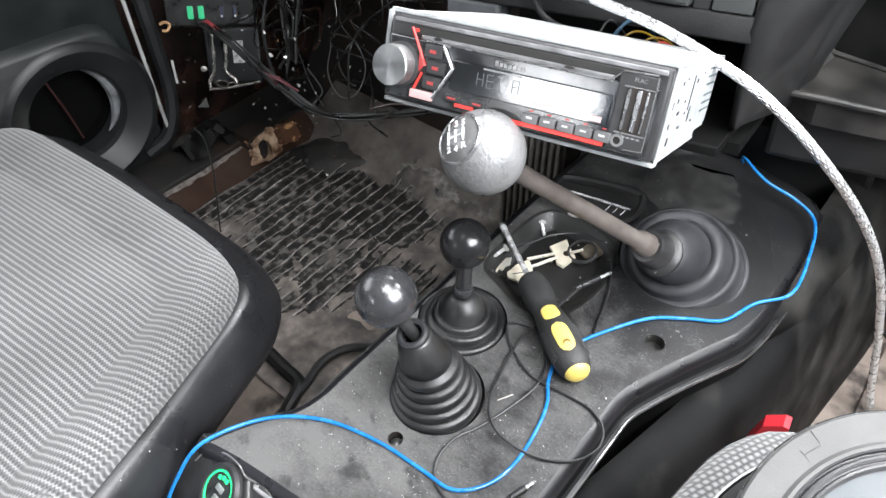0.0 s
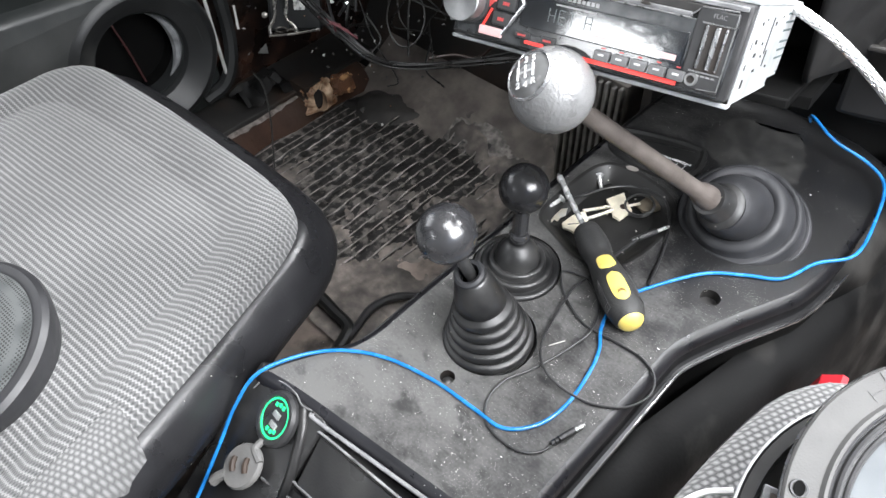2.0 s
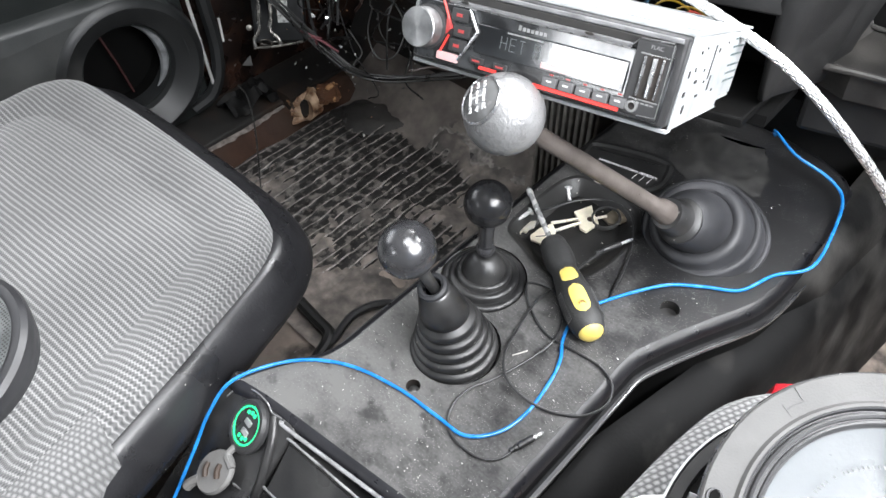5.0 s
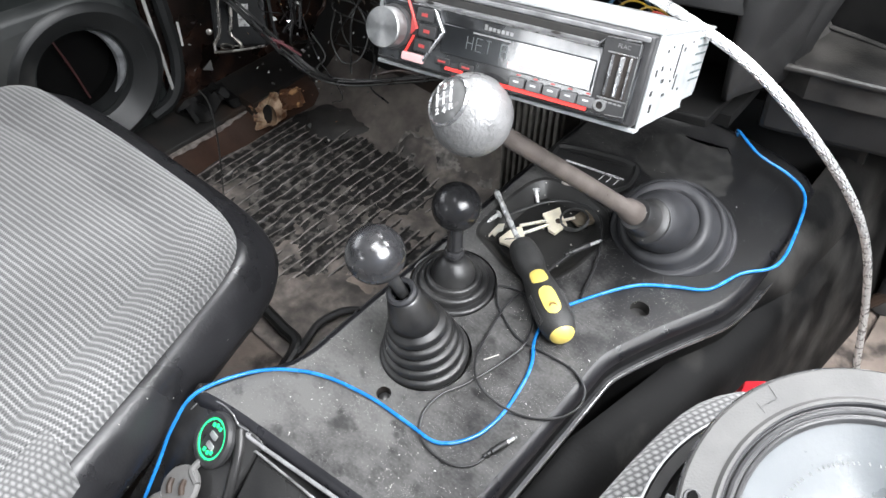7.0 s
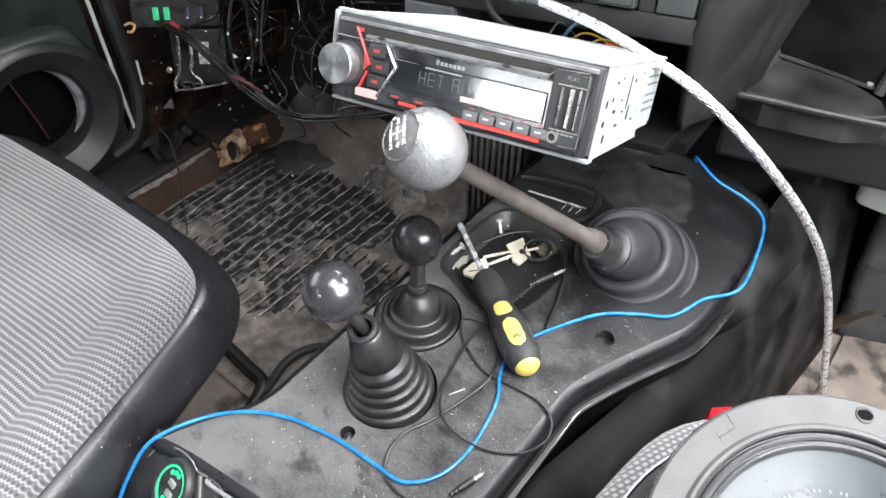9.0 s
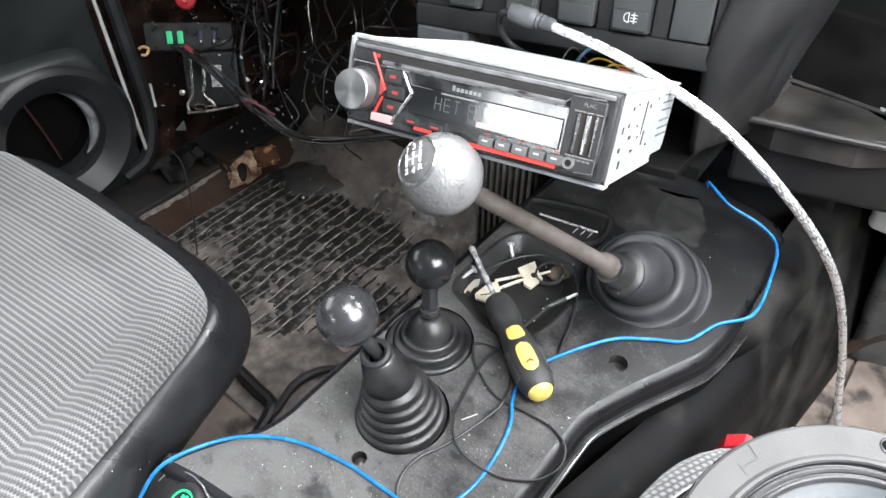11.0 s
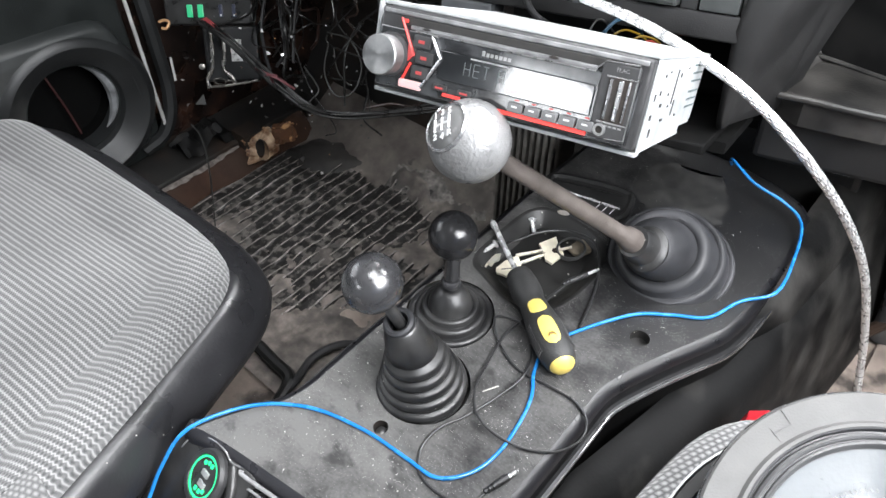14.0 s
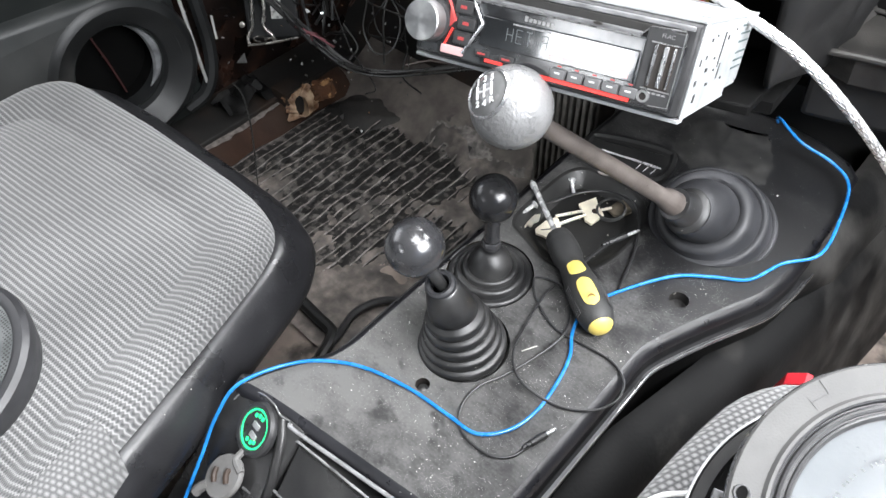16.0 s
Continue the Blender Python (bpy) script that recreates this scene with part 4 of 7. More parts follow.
def usb_socket():
    m = Matrix.Translation((0, 0.083, 0)) @ Matrix.Rotation(math.atan2(0.6, 0.8), 4, "X")
    o = m @ Vector((-0.301, -0.0275, 0.0))
    p = Matrix.Translation(o) @ m.to_3x3().to_4x4() @ Matrix.Rotation(radians(-13), 4, "Y") @ Matrix.Scale(1.1, 4)
    t = thing("usb_socket", "round black charger socket with a glowing green ring", "socket", p)
    part("bezel", lathe([(0.0205, -0.001), (0.0205, 0.002), (0.0185, 0.0042), (0.0155, 0.0042), (0.0150, 0.002), (0.001, 0.0018)], 40), SATIN, t)
    part("light_ring", lathe([(0.0147, 0.0026), (0.0147, 0.0034), (0.0134, 0.0034), (0.0134, 0.0026)], 40), GREEN_LIGHT, t, "glowing green ring")
    for k, yy in enumerate((0.0025, -0.0045)):
        part("usb_port", box(-0.0045 + 0.002 * k, 0.0035 + 0.002 * k, yy - 0.0022, yy + 0.0018, 0.0015, 0.0034, 0.0004), KEY_SILVER, t, "pale usb port")
    for k, (xx, yy) in enumerate(((-0.002, 0.0095), (0.002, 0.0095), (-0.002, -0.0098), (0.0025, -0.0095), (-0.006, 0.0078), (0.006, -0.0075))):
        part("mark", box(xx - 0.0011, xx + 0.0011, yy - 0.0013, yy + 0.0013, 0.0018, 0.0030), GREEN_LIGHT, t)
    inv = p.inverted()
    q = inv @ Matrix.Translation(m @ Vector((-0.2985, -0.070, 0.010))) @ m.to_3x3().to_4x4() @ Matrix.Rotation(radians(-18), 4, Vector((1.0, 0.8, 0.0)))
    GREYCAP = mat("grey_rubber_cap", (0.125, 0.122, 0.118), 0.6, bump=0.2, bump_scale=400, scale=40, second=(0.1, 0.1, 0.1), second_at=0.6, second_scale=40)
    cap = part("rubber_cap", lathe([(0.0175, -0.0025), (0.018, 0.0), (0.0168, 0.0028), (0.001, 0.003)], 36, q, cap_start=True), GREYCAP, t, "grey rubber cap hanging on its strap")
    for s in (-0.006, 0.005):
        part("prong", tube([q @ Vector((s - 0.0035, s * 0.6 + 0.004, 0.003)), q @ Vector((s, s * 0.6, 0.0046)), q @ Vector((s + 0.0035, s * 0.6 - 0.004, 0.003))], 0.0022, 8, 5), NEAR_BLACK, cap)
    part("strap", tube([q @ Vector((0.012, 0.012, 0.001)), inv @ (m @ Vector((-0.299, -0.055, 0.007))), inv @ (m @ Vector((-0.300, -0.047, 0.003)))], 0.0028, 8, 6), GREYCAP, cap)
    part("pull_tab", tube([q @ Vector((-0.008, -0.013, 0.0)), q @ Vector((-0.012, -0.020, 0.0)), q @ Vector((-0.014, -0.026, -0.001))], 0.0040, 8, 5), GREYCAP, cap)


usb_socket()


def bellows(name, base, tip, rad, parent, material, n=40):
    """A pleated boot: radii along a line that bends from upright to the lever's slope."""
    b, e = Vector(base), Vector(tip)
    axis = (e - b)
    bm = bmesh.new()
    loops = []
    for f, r in rad:
        c = b + Vector((0, 0, axis.z * f)) + Vector((axis.x, axis.y, 0)) * (0.35 * f + 0.65 * f * f)
        nrm = Vector((0, 0, 1)).lerp(axis.normalized(), min(1, 0.15 + f)).normalized()
        u = (Vector((1, 0, 0)) - nrm * nrm.x).normalized()
        v = nrm.cross(u)
        loops.append([c + r * (math.cos(2 * math.pi * i / n) * u + math.sin(2 * math.pi * i / n) * v) for i in range(n)])
    rings(bm, loops)
    return part(name, bm, material, parent, "", 60)


def pleats(r0, r1, f0, f1, count, depth):
    """Stacked rounded rings with sharp grooves between them."""
    out = []
    for k in range(count):
        for s in range(9):
            a = s / 8
            f = f0 + (f1 - f0) * (k + a) / count
            r = r0 + (r1 - r0) * (k + 0.25 * a) / count
            out.append((f, r + depth * (1 - abs(2 * a - 1) ** 3.5) - (depth * 0.55 if s in (0, 8) else 0)))
    return out


def transfer_lever(label, base, neck, knob, r_knob, rad, knob_mat, rod_r):
    t = thing("transfer_lever", label, "lever", group="transfer box levers")
    bellows("boot", base, neck, rad, t, RUBBER)
    k, nk = Vector(knob), Vector(neck)
    part("rod", tube([nk - (k - nk) * 0.25, nk, k], rod_r, 14, 0), DARK_STEEL, t, "dark steel rod")
    part("knob", ball(k, r_knob, 48, 32), knob_mat, t, "polished black ball knob", 80)
    return t, (k - nk).normalized()


lever, d1 = transfer_lever("transfer lever with a black ball knob on a pleated rubber boot", (-0.226, 0.222, -0.006), (-0.2385, 0.214, 0.0745), (-0.2430, 0.1955, 0.1310), 0.0211,
               [(0.0, 0.0355), (0.03, 0.0362)] + pleats(0.0345, 0.0185, 0.04, 0.60, 5, 0.0030) + [(0.61, 0.0188), (0.63, 0.0200), (0.74, 0.0186), (0.88, 0.0158), (0.97, 0.0134), (1.0, 0.0118), (1.0, 0.0085)], BALL, 0.0046)
part("collar", lathe([(0.0072, -0.006), (0.0118, -0.004), (0.0124, 0.0), (0.0120, 0.0026), (0.0100, 0.0040), (0.0078, 0.0030), (0.0072, -0.004)], 28, aim((-0.2385, 0.213, 0.0755), d1)), GEAR_RUBBER, lever, "grey rubber collar")
lever2, d2 = transfer_lever("transfer lever with a small black knob on a low rubber boot", (-0.257, 0.293, -0.006), (-0.2583, 0.2955, 0.0300), (-0.260, 0.300, 0.0875), 0.0204,
               [(0.0, 0.0362), (0.03, 0.0380), (0.09, 0.0386), (0.16, 0.0382), (0.20, 0.0366), (0.205, 0.0340), (0.18, 0.0318), (0.21, 0.0312), (0.28, 0.0316), (0.34, 0.0308), (0.37, 0.0290), (0.365, 0.0268), (0.34, 0.0252), (0.37, 0.0246),
                (0.44, 0.0250), (0.49, 0.0242), (0.51, 0.0226), (0.50, 0.0208), (0.48, 0.0198), (0.52, 0.0195), (0.64, 0.0186), (0.76, 0.0166), (0.86, 0.0138), (0.94, 0.0110), (1.0, 0.0085), (1.0, 0.0050)], SATIN_BALL, 0.0048)
part("nut", lathe([(0.0048, 0.0), (0.0082, 0.0), (0.0088, 0.002), (0.0088, 0.006), (0.0075, 0.008), (0.0048, 0.008)], 18, aim((-0.2584, 0.2958, 0.0325), d2)), BALL, lever2, "black lock nut")
part("sleeve", lathe([(0.0048, 0.0), (0.0070, 0.0), (0.0066, 0.016), (0.0072, 0.018), (0.0070, 0.027), (0.0050, 0.028)], 18, aim((-0.2588, 0.2968, 0.0420), d2)), BALL, lever2)


def gear_lever():
    t = thing("gear_lever", "long rusty gear lever with a grained ball knob", "gear lever")
    foot, knob = Vector((-0.1535, 0.4065, 0.069)), Vector((-0.221, 0.2685, 0.2175))
    d = (knob - foot).normalized()
    bellows("boot", (-0.1425, 0.4775, -0.006), (-0.1472, 0.4196, 0.0560), [(0.0, 0.0585), (0.03, 0.0600), (0.09, 0.0606), (0.130, 0.0598), (0.137, 0.0575), (0.122, 0.0556), (0.145, 0.0548), (0.27, 0.0532), (0.335, 0.0512), (0.342, 0.0484), (0.325, 0.0462), (0.35, 0.0450), (0.50, 0.0422), (0.565, 0.0386), (0.572, 0.0335), (0.545, 0.0306), (0.58, 0.0299), (0.70, 0.0290), (0.82, 0.0265), (0.92, 0.0226), (0.97, 0.0198), (1.0, 0.0150)], t, GEAR_RUBBER, 56)
    tip = foot - d * 0.020
    part("boot_neck", lathe([(0.0150, -0.012), (0.0200, -0.004), (0.0206, -0.001), (0.0196, 0.001), (0.0160, 0.003), (0.0150, 0.006), (0.0146, 0.018), (0.0135, 0.0205), (0.0100, 0.021)], 32, aim(tip, d)), RUBBER, t, "black rubber neck")
    run = [foot - d * 0.012, foot + d * 0.002, foot + d * 0.012, foot + d * 0.018, foot + d * 0.02, knob]
    part("lever_rod", tube(run, 0.0, 18, 0, radii=[0.0102, 0.0104, 0.0098, 0.0084, 0.0071, 0.0063]), RUSTY_ROD, t)
    R = 0.0264
    part("knob", ball(knob, R, 64, 40), LEATHER, t, "grained silver-grey ball knob", 80)
    z = d
    x = Vector((0.755, 0.656, -0.10))
    x = (x - z * x.dot(z)).normalized()
    y = z.cross(x)
    m = Matrix((x, y, z)).transposed().to_4x4()
    m.translation = knob
    h = R * 0.80
    # domed cap in a silver ring
    part("cap_ring", lathe([(0.0160, h - 0.0006), (0.0164, h + 0.0012), (0.0154, h + 0.0024), (0.0146, h + 0.0018)], 48, m), CHROME, t, "silver cap ring")
    # Base colour is raised to stand for the windscreen the cap reflects.
    part("shift_cap", lathe([(0.0150, h + 0.0012), (0.0120, h + 0.0032), (0.0080, h + 0.0044), (0.0040, h + 0.0049), (0.0006, h + 0.0050)], 48, m), mat("reflection_grey_cap", (0.10, 0.10, 0.10), 0.2, scale=60, coat=0.8), t, "glossy shift pattern cap, greyed for reflected light")

    def bar(a, b, w=0.0011):
        pa, pb = m @ Vector((*a, h + 0.0050)), m @ Vector((*b, h + 0.0050))
        part("shift_line", tube([pa, pb], w * 0.75, 6, 0), PRINT, t)

    for xx in (-0.0055, 0.0, 0.0055):
        bar((xx, 0.0045), (xx, -0.0040))
    bar((-0.0055, 0.0003), (0.0055, 0.0003))
    for s, xx, yy in (("1", -0.0055, 0.0078), ("3", 0.0, 0.0085), ("5", 0.0055, 0.0078), ("2", -0.0055, -0.0070), ("4", 0.0, -0.0078), ("R", 0.0055, -0.0070)):
        k = glyphs("digit", s, 0.0056, Matrix(), PRINT, t, bold=0.00025)
        k.matrix_local = m @ Matrix.Translation((xx, yy, h + 0.0046))


gear_lever()


# ---- car radio hanging out of its slot ----
RADIO = Matrix.Translation((-0.2228, 0.3040, 0.2488)) @ Matrix.Rotation(0.1539, 4, "Z") @ Matrix.Rotation(-0.4478, 4, "X") @ Matrix.Rotation(-0.0700, 4, "Y")


def car_radio():
    t = thing("car_radio", "black-faced car radio in a bright metal casing, pulled out", "car radio", RADIO)
    D = 0.170
    # casing: front rim, top, sides, floor with a step at the rear
    part("casing_top", box(-0.091, 0.091, 0.004, D, 0.0260, 0.0280, 0.0006), GALV, t, "bright galvanised metal casing")
    part("casing_side", box(0.0885, 0.0905, 0.004, 0.120, -0.0265, 0.0260, 0.0005), GALV, t)
    part("casing_side", box(0.0875, 0.0895, 0.118, D - 0.004, -0.0215, 0.0250, 0.0005), GALV, t)
    part("casing_side", box(-0.0905, -0.0885, 0.004, D - 0.004, -0.0265, 0.0260, 0.0005), GALV, t)
    part("casing_floor", box(-0.091, 0.091, 0.004, 0.120, -0.0285, -0.0265, 0.0005), GALV, t)
    part("casing_floor", box(-0.090, 0.090, 0.118, D - 0.01, -0.0235, -0.0215, 0.0005), GALV, t)
    part("casing_back", box(-0.088, 0.088, D - 0.006, D - 0.004, -0.0215, 0.0260), GALV, t)
    # folded front rim, its left side widened to fit the camera's view
    part("top_lip", box(-0.0955, 0.0910, -0.001, 0.006, 0.0262, 0.0292, 0.0009), GALV, t)
    part("bottom_lip", box(-0.0915, 0.0915, -0.004, 0.006, -0.0298, -0.0272, 0.0007), GALV, t)
    part("left_lip", box(-0.0960, -0.0930, -0.003, 0.006, -0.020, 0.0275, 0.0006), GALV, t)
    part("right_lip", box(0.0905, 0.0918, -0.002, 0.006, -0.0270, 0.0262, 0.0005), GALV, t)
    part("top_step", box(-0.03, 0.088, 0.02, 0.12, 0.0281, 0.0293, 0.0005), GALV, t)
    rr = random.Random(4)
    # ragged dark grime along the rim's folds
    x = -0.090
    while x < 0.084:
        w = rr.uniform(0.004, 0.016)
        part("rim_grime", box(x, x + w, 0.0060, 0.0064 + rr.uniform(0.0002, 0.0012), 0.0279, 0.0283), GRIME_AND_SLOT, t)
        x += w + rr.uniform(0.001, 0.012)
    z = -0.024
    while z < 0.022:
        w = rr.uniform(0.002, 0.008)
        part("rim_grime", box(0.0903, 0.0908, 0.0060, 0.0064 + rr.uniform(0.0003, 0.0022), z, z + w), GRIME_AND_SLOT, t)
        z += w + rr.uniform(0.001, 0.006)
    # casing side: slits, vents and screw holes
    for yy, zz, w, h in ((0.066, 0.008, 0.0010, 0.022), (0.012, 0.004, 0.0026, 0.004), (0.014, -0.008, 0.0022, 0.003), (0.03, 0.016, 0.0014, 0.002), (0.035, -0.002, 0.0028, 0.0022), (0.048, -0.012, 0.0030, 0.0015),
                         (0.022, -0.018, 0.0018, 0.005), (0.078, 0.015, 0.0016, 0.0026), (0.050, 0.004, 0.0012, 0.0016), (0.058, -0.004, 0.0014, 0.0014), (0.090, -0.012, 0.0018, 0.0014), (0.026, 0.006, 0.0012, 0.0026),
                         (0.042, 0.018, 0.0009, 0.0012), (0.074, -0.006, 0.0010, 0.010), (0.100, 0.019, 0.0012, 0.0014)):
        part("side_slot", box(0.0902, 0.0909, yy - w, yy + w, zz - h / 2, zz + h / 2), NEAR_BLACK, t)
    for i in range(7):
        for j in range(6):
            y0, z0 = 0.1225 + 0.0060 * i, 0.0195 - 0.0056 * j - (0.002 if j > 2 else 0.0)
            # Vent openings drawn as tinted strips; the tint stands for their shade.
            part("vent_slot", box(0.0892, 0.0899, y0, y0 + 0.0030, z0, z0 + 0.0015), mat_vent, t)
    # faceplate with a frame proud of it
    bm = box(-0.0885, 0.0905, -0.010, 0.004, -0.0258, 0.0260, 0.002)
    part("face_frame", bm, SATIN, t)
    part("face_plate", box(-0.0865, 0.0865, -0.0128, -0.009, -0.0240, 0.0145, 0.0012), FACE, t, "glossy black faceplate")
    # Flat black strip stands for the shade inside the disc slot.
    part("slot_strip", box(-0.070, 0.084, -0.0112, -0.009, 0.0160, 0.0216, 0.0006), GRIME_AND_SLOT, t, "dark disc slot")
    part("slot_slope", box(-0.064, 0.0605, -0.0130, -0.0105, 0.0142, 0.0170, 0.0008), mat("grey_slot_lip", (0.16, 0.16, 0.163), 0.35, scale=40, second=(0.05, 0.05, 0.052), second_at=0.58, second_scale=50), t, "grey disc slot lip")
    for x in (-0.052, 0.034):
        part("slot_mark", lathe([(0.0026, 0.0), (0.0022, 0.0004), (0.0004, 0.0005)], 16, Matrix.Translation((x, -0.0131, 0.0163)) @ Matrix.Rotation(radians(90), 4, "X") @ Matrix.Diagonal((1.2, 0.35, 1, 1))), NEAR_BLACK, t)
    part("slot_trim", box(-0.060, 0.060, -0.0133, -0.0105, 0.0136, 0.0143, 0.0003), DIM_TRIM, t, "silver trim line")
    part("slot_trim", tube([(0.059, -0.0125, 0.0148), (0.065, -0.0125, 0.0205), (0.084, -0.0125, 0.0215)], 0.0006, 6, 0), CHROME, t, "silver trim line")
    # Rim painted pale grey for the light on the frame's upper edge.
    part("upper_trim", box(-0.086, 0.088, -0.0112, -0.009, 0.0220, 0.0248, 0.0008), mat("lit_grey_rim", (0.20, 0.20, 0.205), 0.4, scale=50, vary=0.4, second=(0.07, 0.07, 0.072), second_at=0.58, second_scale=40), t, "silver trim line")
    # right-hand panel
    part("right_panel", box(0.0635, 0.0855, -0.0135, -0.012, -0.0225, 0.0205, 0.001), SATIN, t)
    part("usb_hole", box(0.0690, 0.0826, -0.0139, -0.013, -0.0118, 0.0130), NEAR_BLACK, t)
    for z in (0.0132, -0.0124):
        part("usb_edge", box(0.0672, 0.0842, -0.0143, -0.0134, z - 0.0004, z + 0.0004), DIM_TRIM, t, "dull silver usb edge")
    for x0, x1 in ((0.0698, 0.0716), (0.0752, 0.0778), (0.0806, 0.0820)):
        part("usb_contact", box(x0, x1, -0.0150, -0.013, -0.0108, 0.0122, 0.0006), CHROME, t, "bright usb contact")
    part("panel_line", tube([(0.0845, -0.0136, 0.0205), (0.0848, -0.0136, 0.0), (0.0850, -0.0136, -0.0205), (0.0740, -0.0136, -0.0215)], 0.0003, 6, 0), DIM_TRIM, t)
    part("jack_ring", lathe([(0.0022, 0.0), (0.0022, 0.0016), (0.0034, 0.0016), (0.0038, 0.0)], 24, Matrix.Translation((0.070, -0.0135, -0.0170)) @ Matrix.Rotation(radians(90), 4, "X")), DIM_TRIM, t, "aux jack ring")
    part("jack_hole", lathe([(0.0022, 0.0004), (0.0003, 0.0003)], 20, Matrix.Translation((0.070, -0.0135, -0.0170)) @ Matrix.Rotation(radians(90), 4, "X")), NEAR_BLACK, t)
    stand = Matrix.Rotation(radians(90), 4, "X")
    glyphs("print", "FLAC", 0.0032, Matrix.Translation((0.0755, -0.0137, 0.0172)) @ stand, DIM_PRINT, t)
    for k in range(5):
        part("print_bar", box(0.0690 + 0.0028 * k, 0.0710 + 0.0028 * k, -0.0138, -0.0134, -0.0148, -0.0138), DIM_PRINT, t)
    # brand mark as a plain shape
    for k in range(7):
        part("brand_bar", box(-0.0115 + 0.0029 * k, -0.0095 + 0.0029 * k, -0.0132, -0.0127, 0.0082, 0.0104 if k not in (0,) else 0.0114), DIM_PRINT, t)
    # display
    part("display", box(-0.040, 0.0625, -0.0138, -0.0120, -0.0115, 0.0068, 0.0008), GLASS, t, "dark glossy display window")
    part("indicator_strip", box(-0.018, 0.0075, -0.0140, -0.0137, 0.0046, 0.0056), DIM_PRINT, t)
    # thin-stroke display letters: left, right, top, middle, bottom, centre
    strokes = dict(l=(0, 0.0005, -0.0044, 0.0034), r=(0.0040, 0.0045, -0.0044, 0.0034), t=(0.0004, 0.0041, 0.0031, 0.0036), m=(0.0004, 0.0041, -0.0007, -0.0002), b=(0.0004, 0.0041, -0.0046, -0.0041), c=(0.0020, 0.0025, -0.0044, 0.0032))
    for x, use in ((-0.0215, "lrm"), (-0.0150, "ltmb"), (-0.0085, "tc"), (0.0020, "lrtm")):
        for k in use:
            x0, x1, z0, z1 = strokes[k]
            part("segment", box(x + x0, x + x1, -0.01395, -0.0137, z0 - 0.001, z1 - 0.001), SEGMENT, t)
    # lower keys over a red light bar
    part("red_bar", box(-0.034, -0.021, -0.0140, -0.0125, -0.0212, -0.0192, 0.0004), RED_LIGHT, t, "red light bar")
    part("red_bar", box(0.002, 0.0625, -0.0140, -0.0125, -0.0226, -0.0202, 0.0004), RED_LIGHT, t, "red light bar")
    # Glowing strip painted in place of the window's reflection in the display.
    part("pink_reflection", box(0.0085, 0.0588, -0.01395, -0.0130, -0.0098, -0.0066), PINK_GLOW, t, "pale glowing strip painted as a window reflection")
    for k in range(5):
        x = 0.012 + 0.0112 * k
        part("preset_key", box(x, x + 0.0098, -0.0156, -0.012, -0.0200, -0.0140, 0.0009), KEY_GREY, t, "grey preset key")
        part("key_mark", box(x + 0.003, x + 0.0066, -0.0159, -0.0155, -0.0168, -0.0158), PRINT, t)
        part("key_mark", box(x + 0.0036, x + 0.006, -0.0135, -0.0127, -0.0129, -0.0122), RED_DIM, t)
    for x in (-0.041, -0.0235):
        part("preset_key", box(x, x + 0.0098, -0.0146, -0.012, -0.0185, -0.0145, 0.0006), SATIN, t)
        part("key_mark", box(x + 0.002, x + 0.0075, -0.0149, -0.0145, -0.0172, -0.0160), RED_DIM, t)
    # left-hand keys and the volume knob
    kc = Vector((-0.0765, -0.012, -0.0035))
    face = Matrix.Translation(kc) @ stand
    part("knob_base", lathe([(0.0145, 0.0), (0.0140, 0.003), (0.0118, 0.004)], 40, face), SATIN, t)
    part("volume_knob", lathe([(0.0124, 0.003), (0.0129, 0.0125), (0.0128, 0.0138), (0.0124, 0.0142)], 56, face), SILVER, t)
    part("knob_face", lathe([(0.0126, 0.0140), (0.0122, 0.0145), (0.0006, 0.0145)], 56, face), SPUN, t, "spun silver knob face", 15)
    for a, b in (((-0.0705, 0.0205), (-0.0625, 0.0065)), ((-0.0625, 0.0065), (-0.0585, -0.001)), ((-0.0600, -0.0055), (-0.0655, -0.0185))):
        part("red_accent", tube([(a[0], -0.0135, a[1]), (b[0], -0.0135, b[1])], 0.0008, 6, 0), RED_LIGHT, t, "red light accent")
    wedge = [Vector((-0.0632, 0, 0.0070)), Vector((-0.0580, 0, 0.0005)), Vector((-0.0622, 0, -0.0050))]
    part("red_accent", rings(bmesh.new(), [[p + Vector((0, -0.0125, 0)) for p in wedge], [p + Vector((0, -0.0142, 0)) for p in wedge]], True, True), RED_DIM, t, "red light accent")
    part("red_accent", box(-0.0700, -0.0668, -0.0128, -0.0105, 0.0180, 0.0200, 0.0003), RED_LIGHT, t, "red light accent")
    for k, (x, z) in enumerate(((-0.0530, 0.0085), (-0.0500, -0.0010), (-0.0520, -0.0105))):
        part("side_key", box(x - 0.0062, x + 0.0066, -0.0155, -0.012, z - 0.0040, z + 0.0040, 0.0009), SATIN, t)
        part("key_symbol", box(x - 0.0022, x + 0.0022, -0.0158, -0.0154, z - 0.0010, z + 0.0010), RED_DIM, t, "red key symbol")
    part("source_key", box(-0.0665, -0.0500, -0.0152, -0.012, -0.0218, -0.0165, 0.0009), PINK_GLOW, t, "pale pink lit source key")
    for a, b in (((-0.0465, 0.0135), (-0.0385, 0.0005)), ((-0.0385, 0.0005), (-0.0500, -0.0195)), ((-0.0420, 0.0128), (-0.0465, 0.0135))):
        part("key_trim", tube([(a[0], -0.0145, a[1]), (b[0], -0.0145, b[1])], 0.0011, 6, 0), CHROME, t, "silver key trim")


DIM_TRIM = mat("dull_silver_trim", (0.3, 0.3, 0.3), 0.3, metal=0.8, scale=100)
DIM_PRINT = mat("dim_grey_print", (0.22, 0.22, 0.22), 0.5, scale=200)
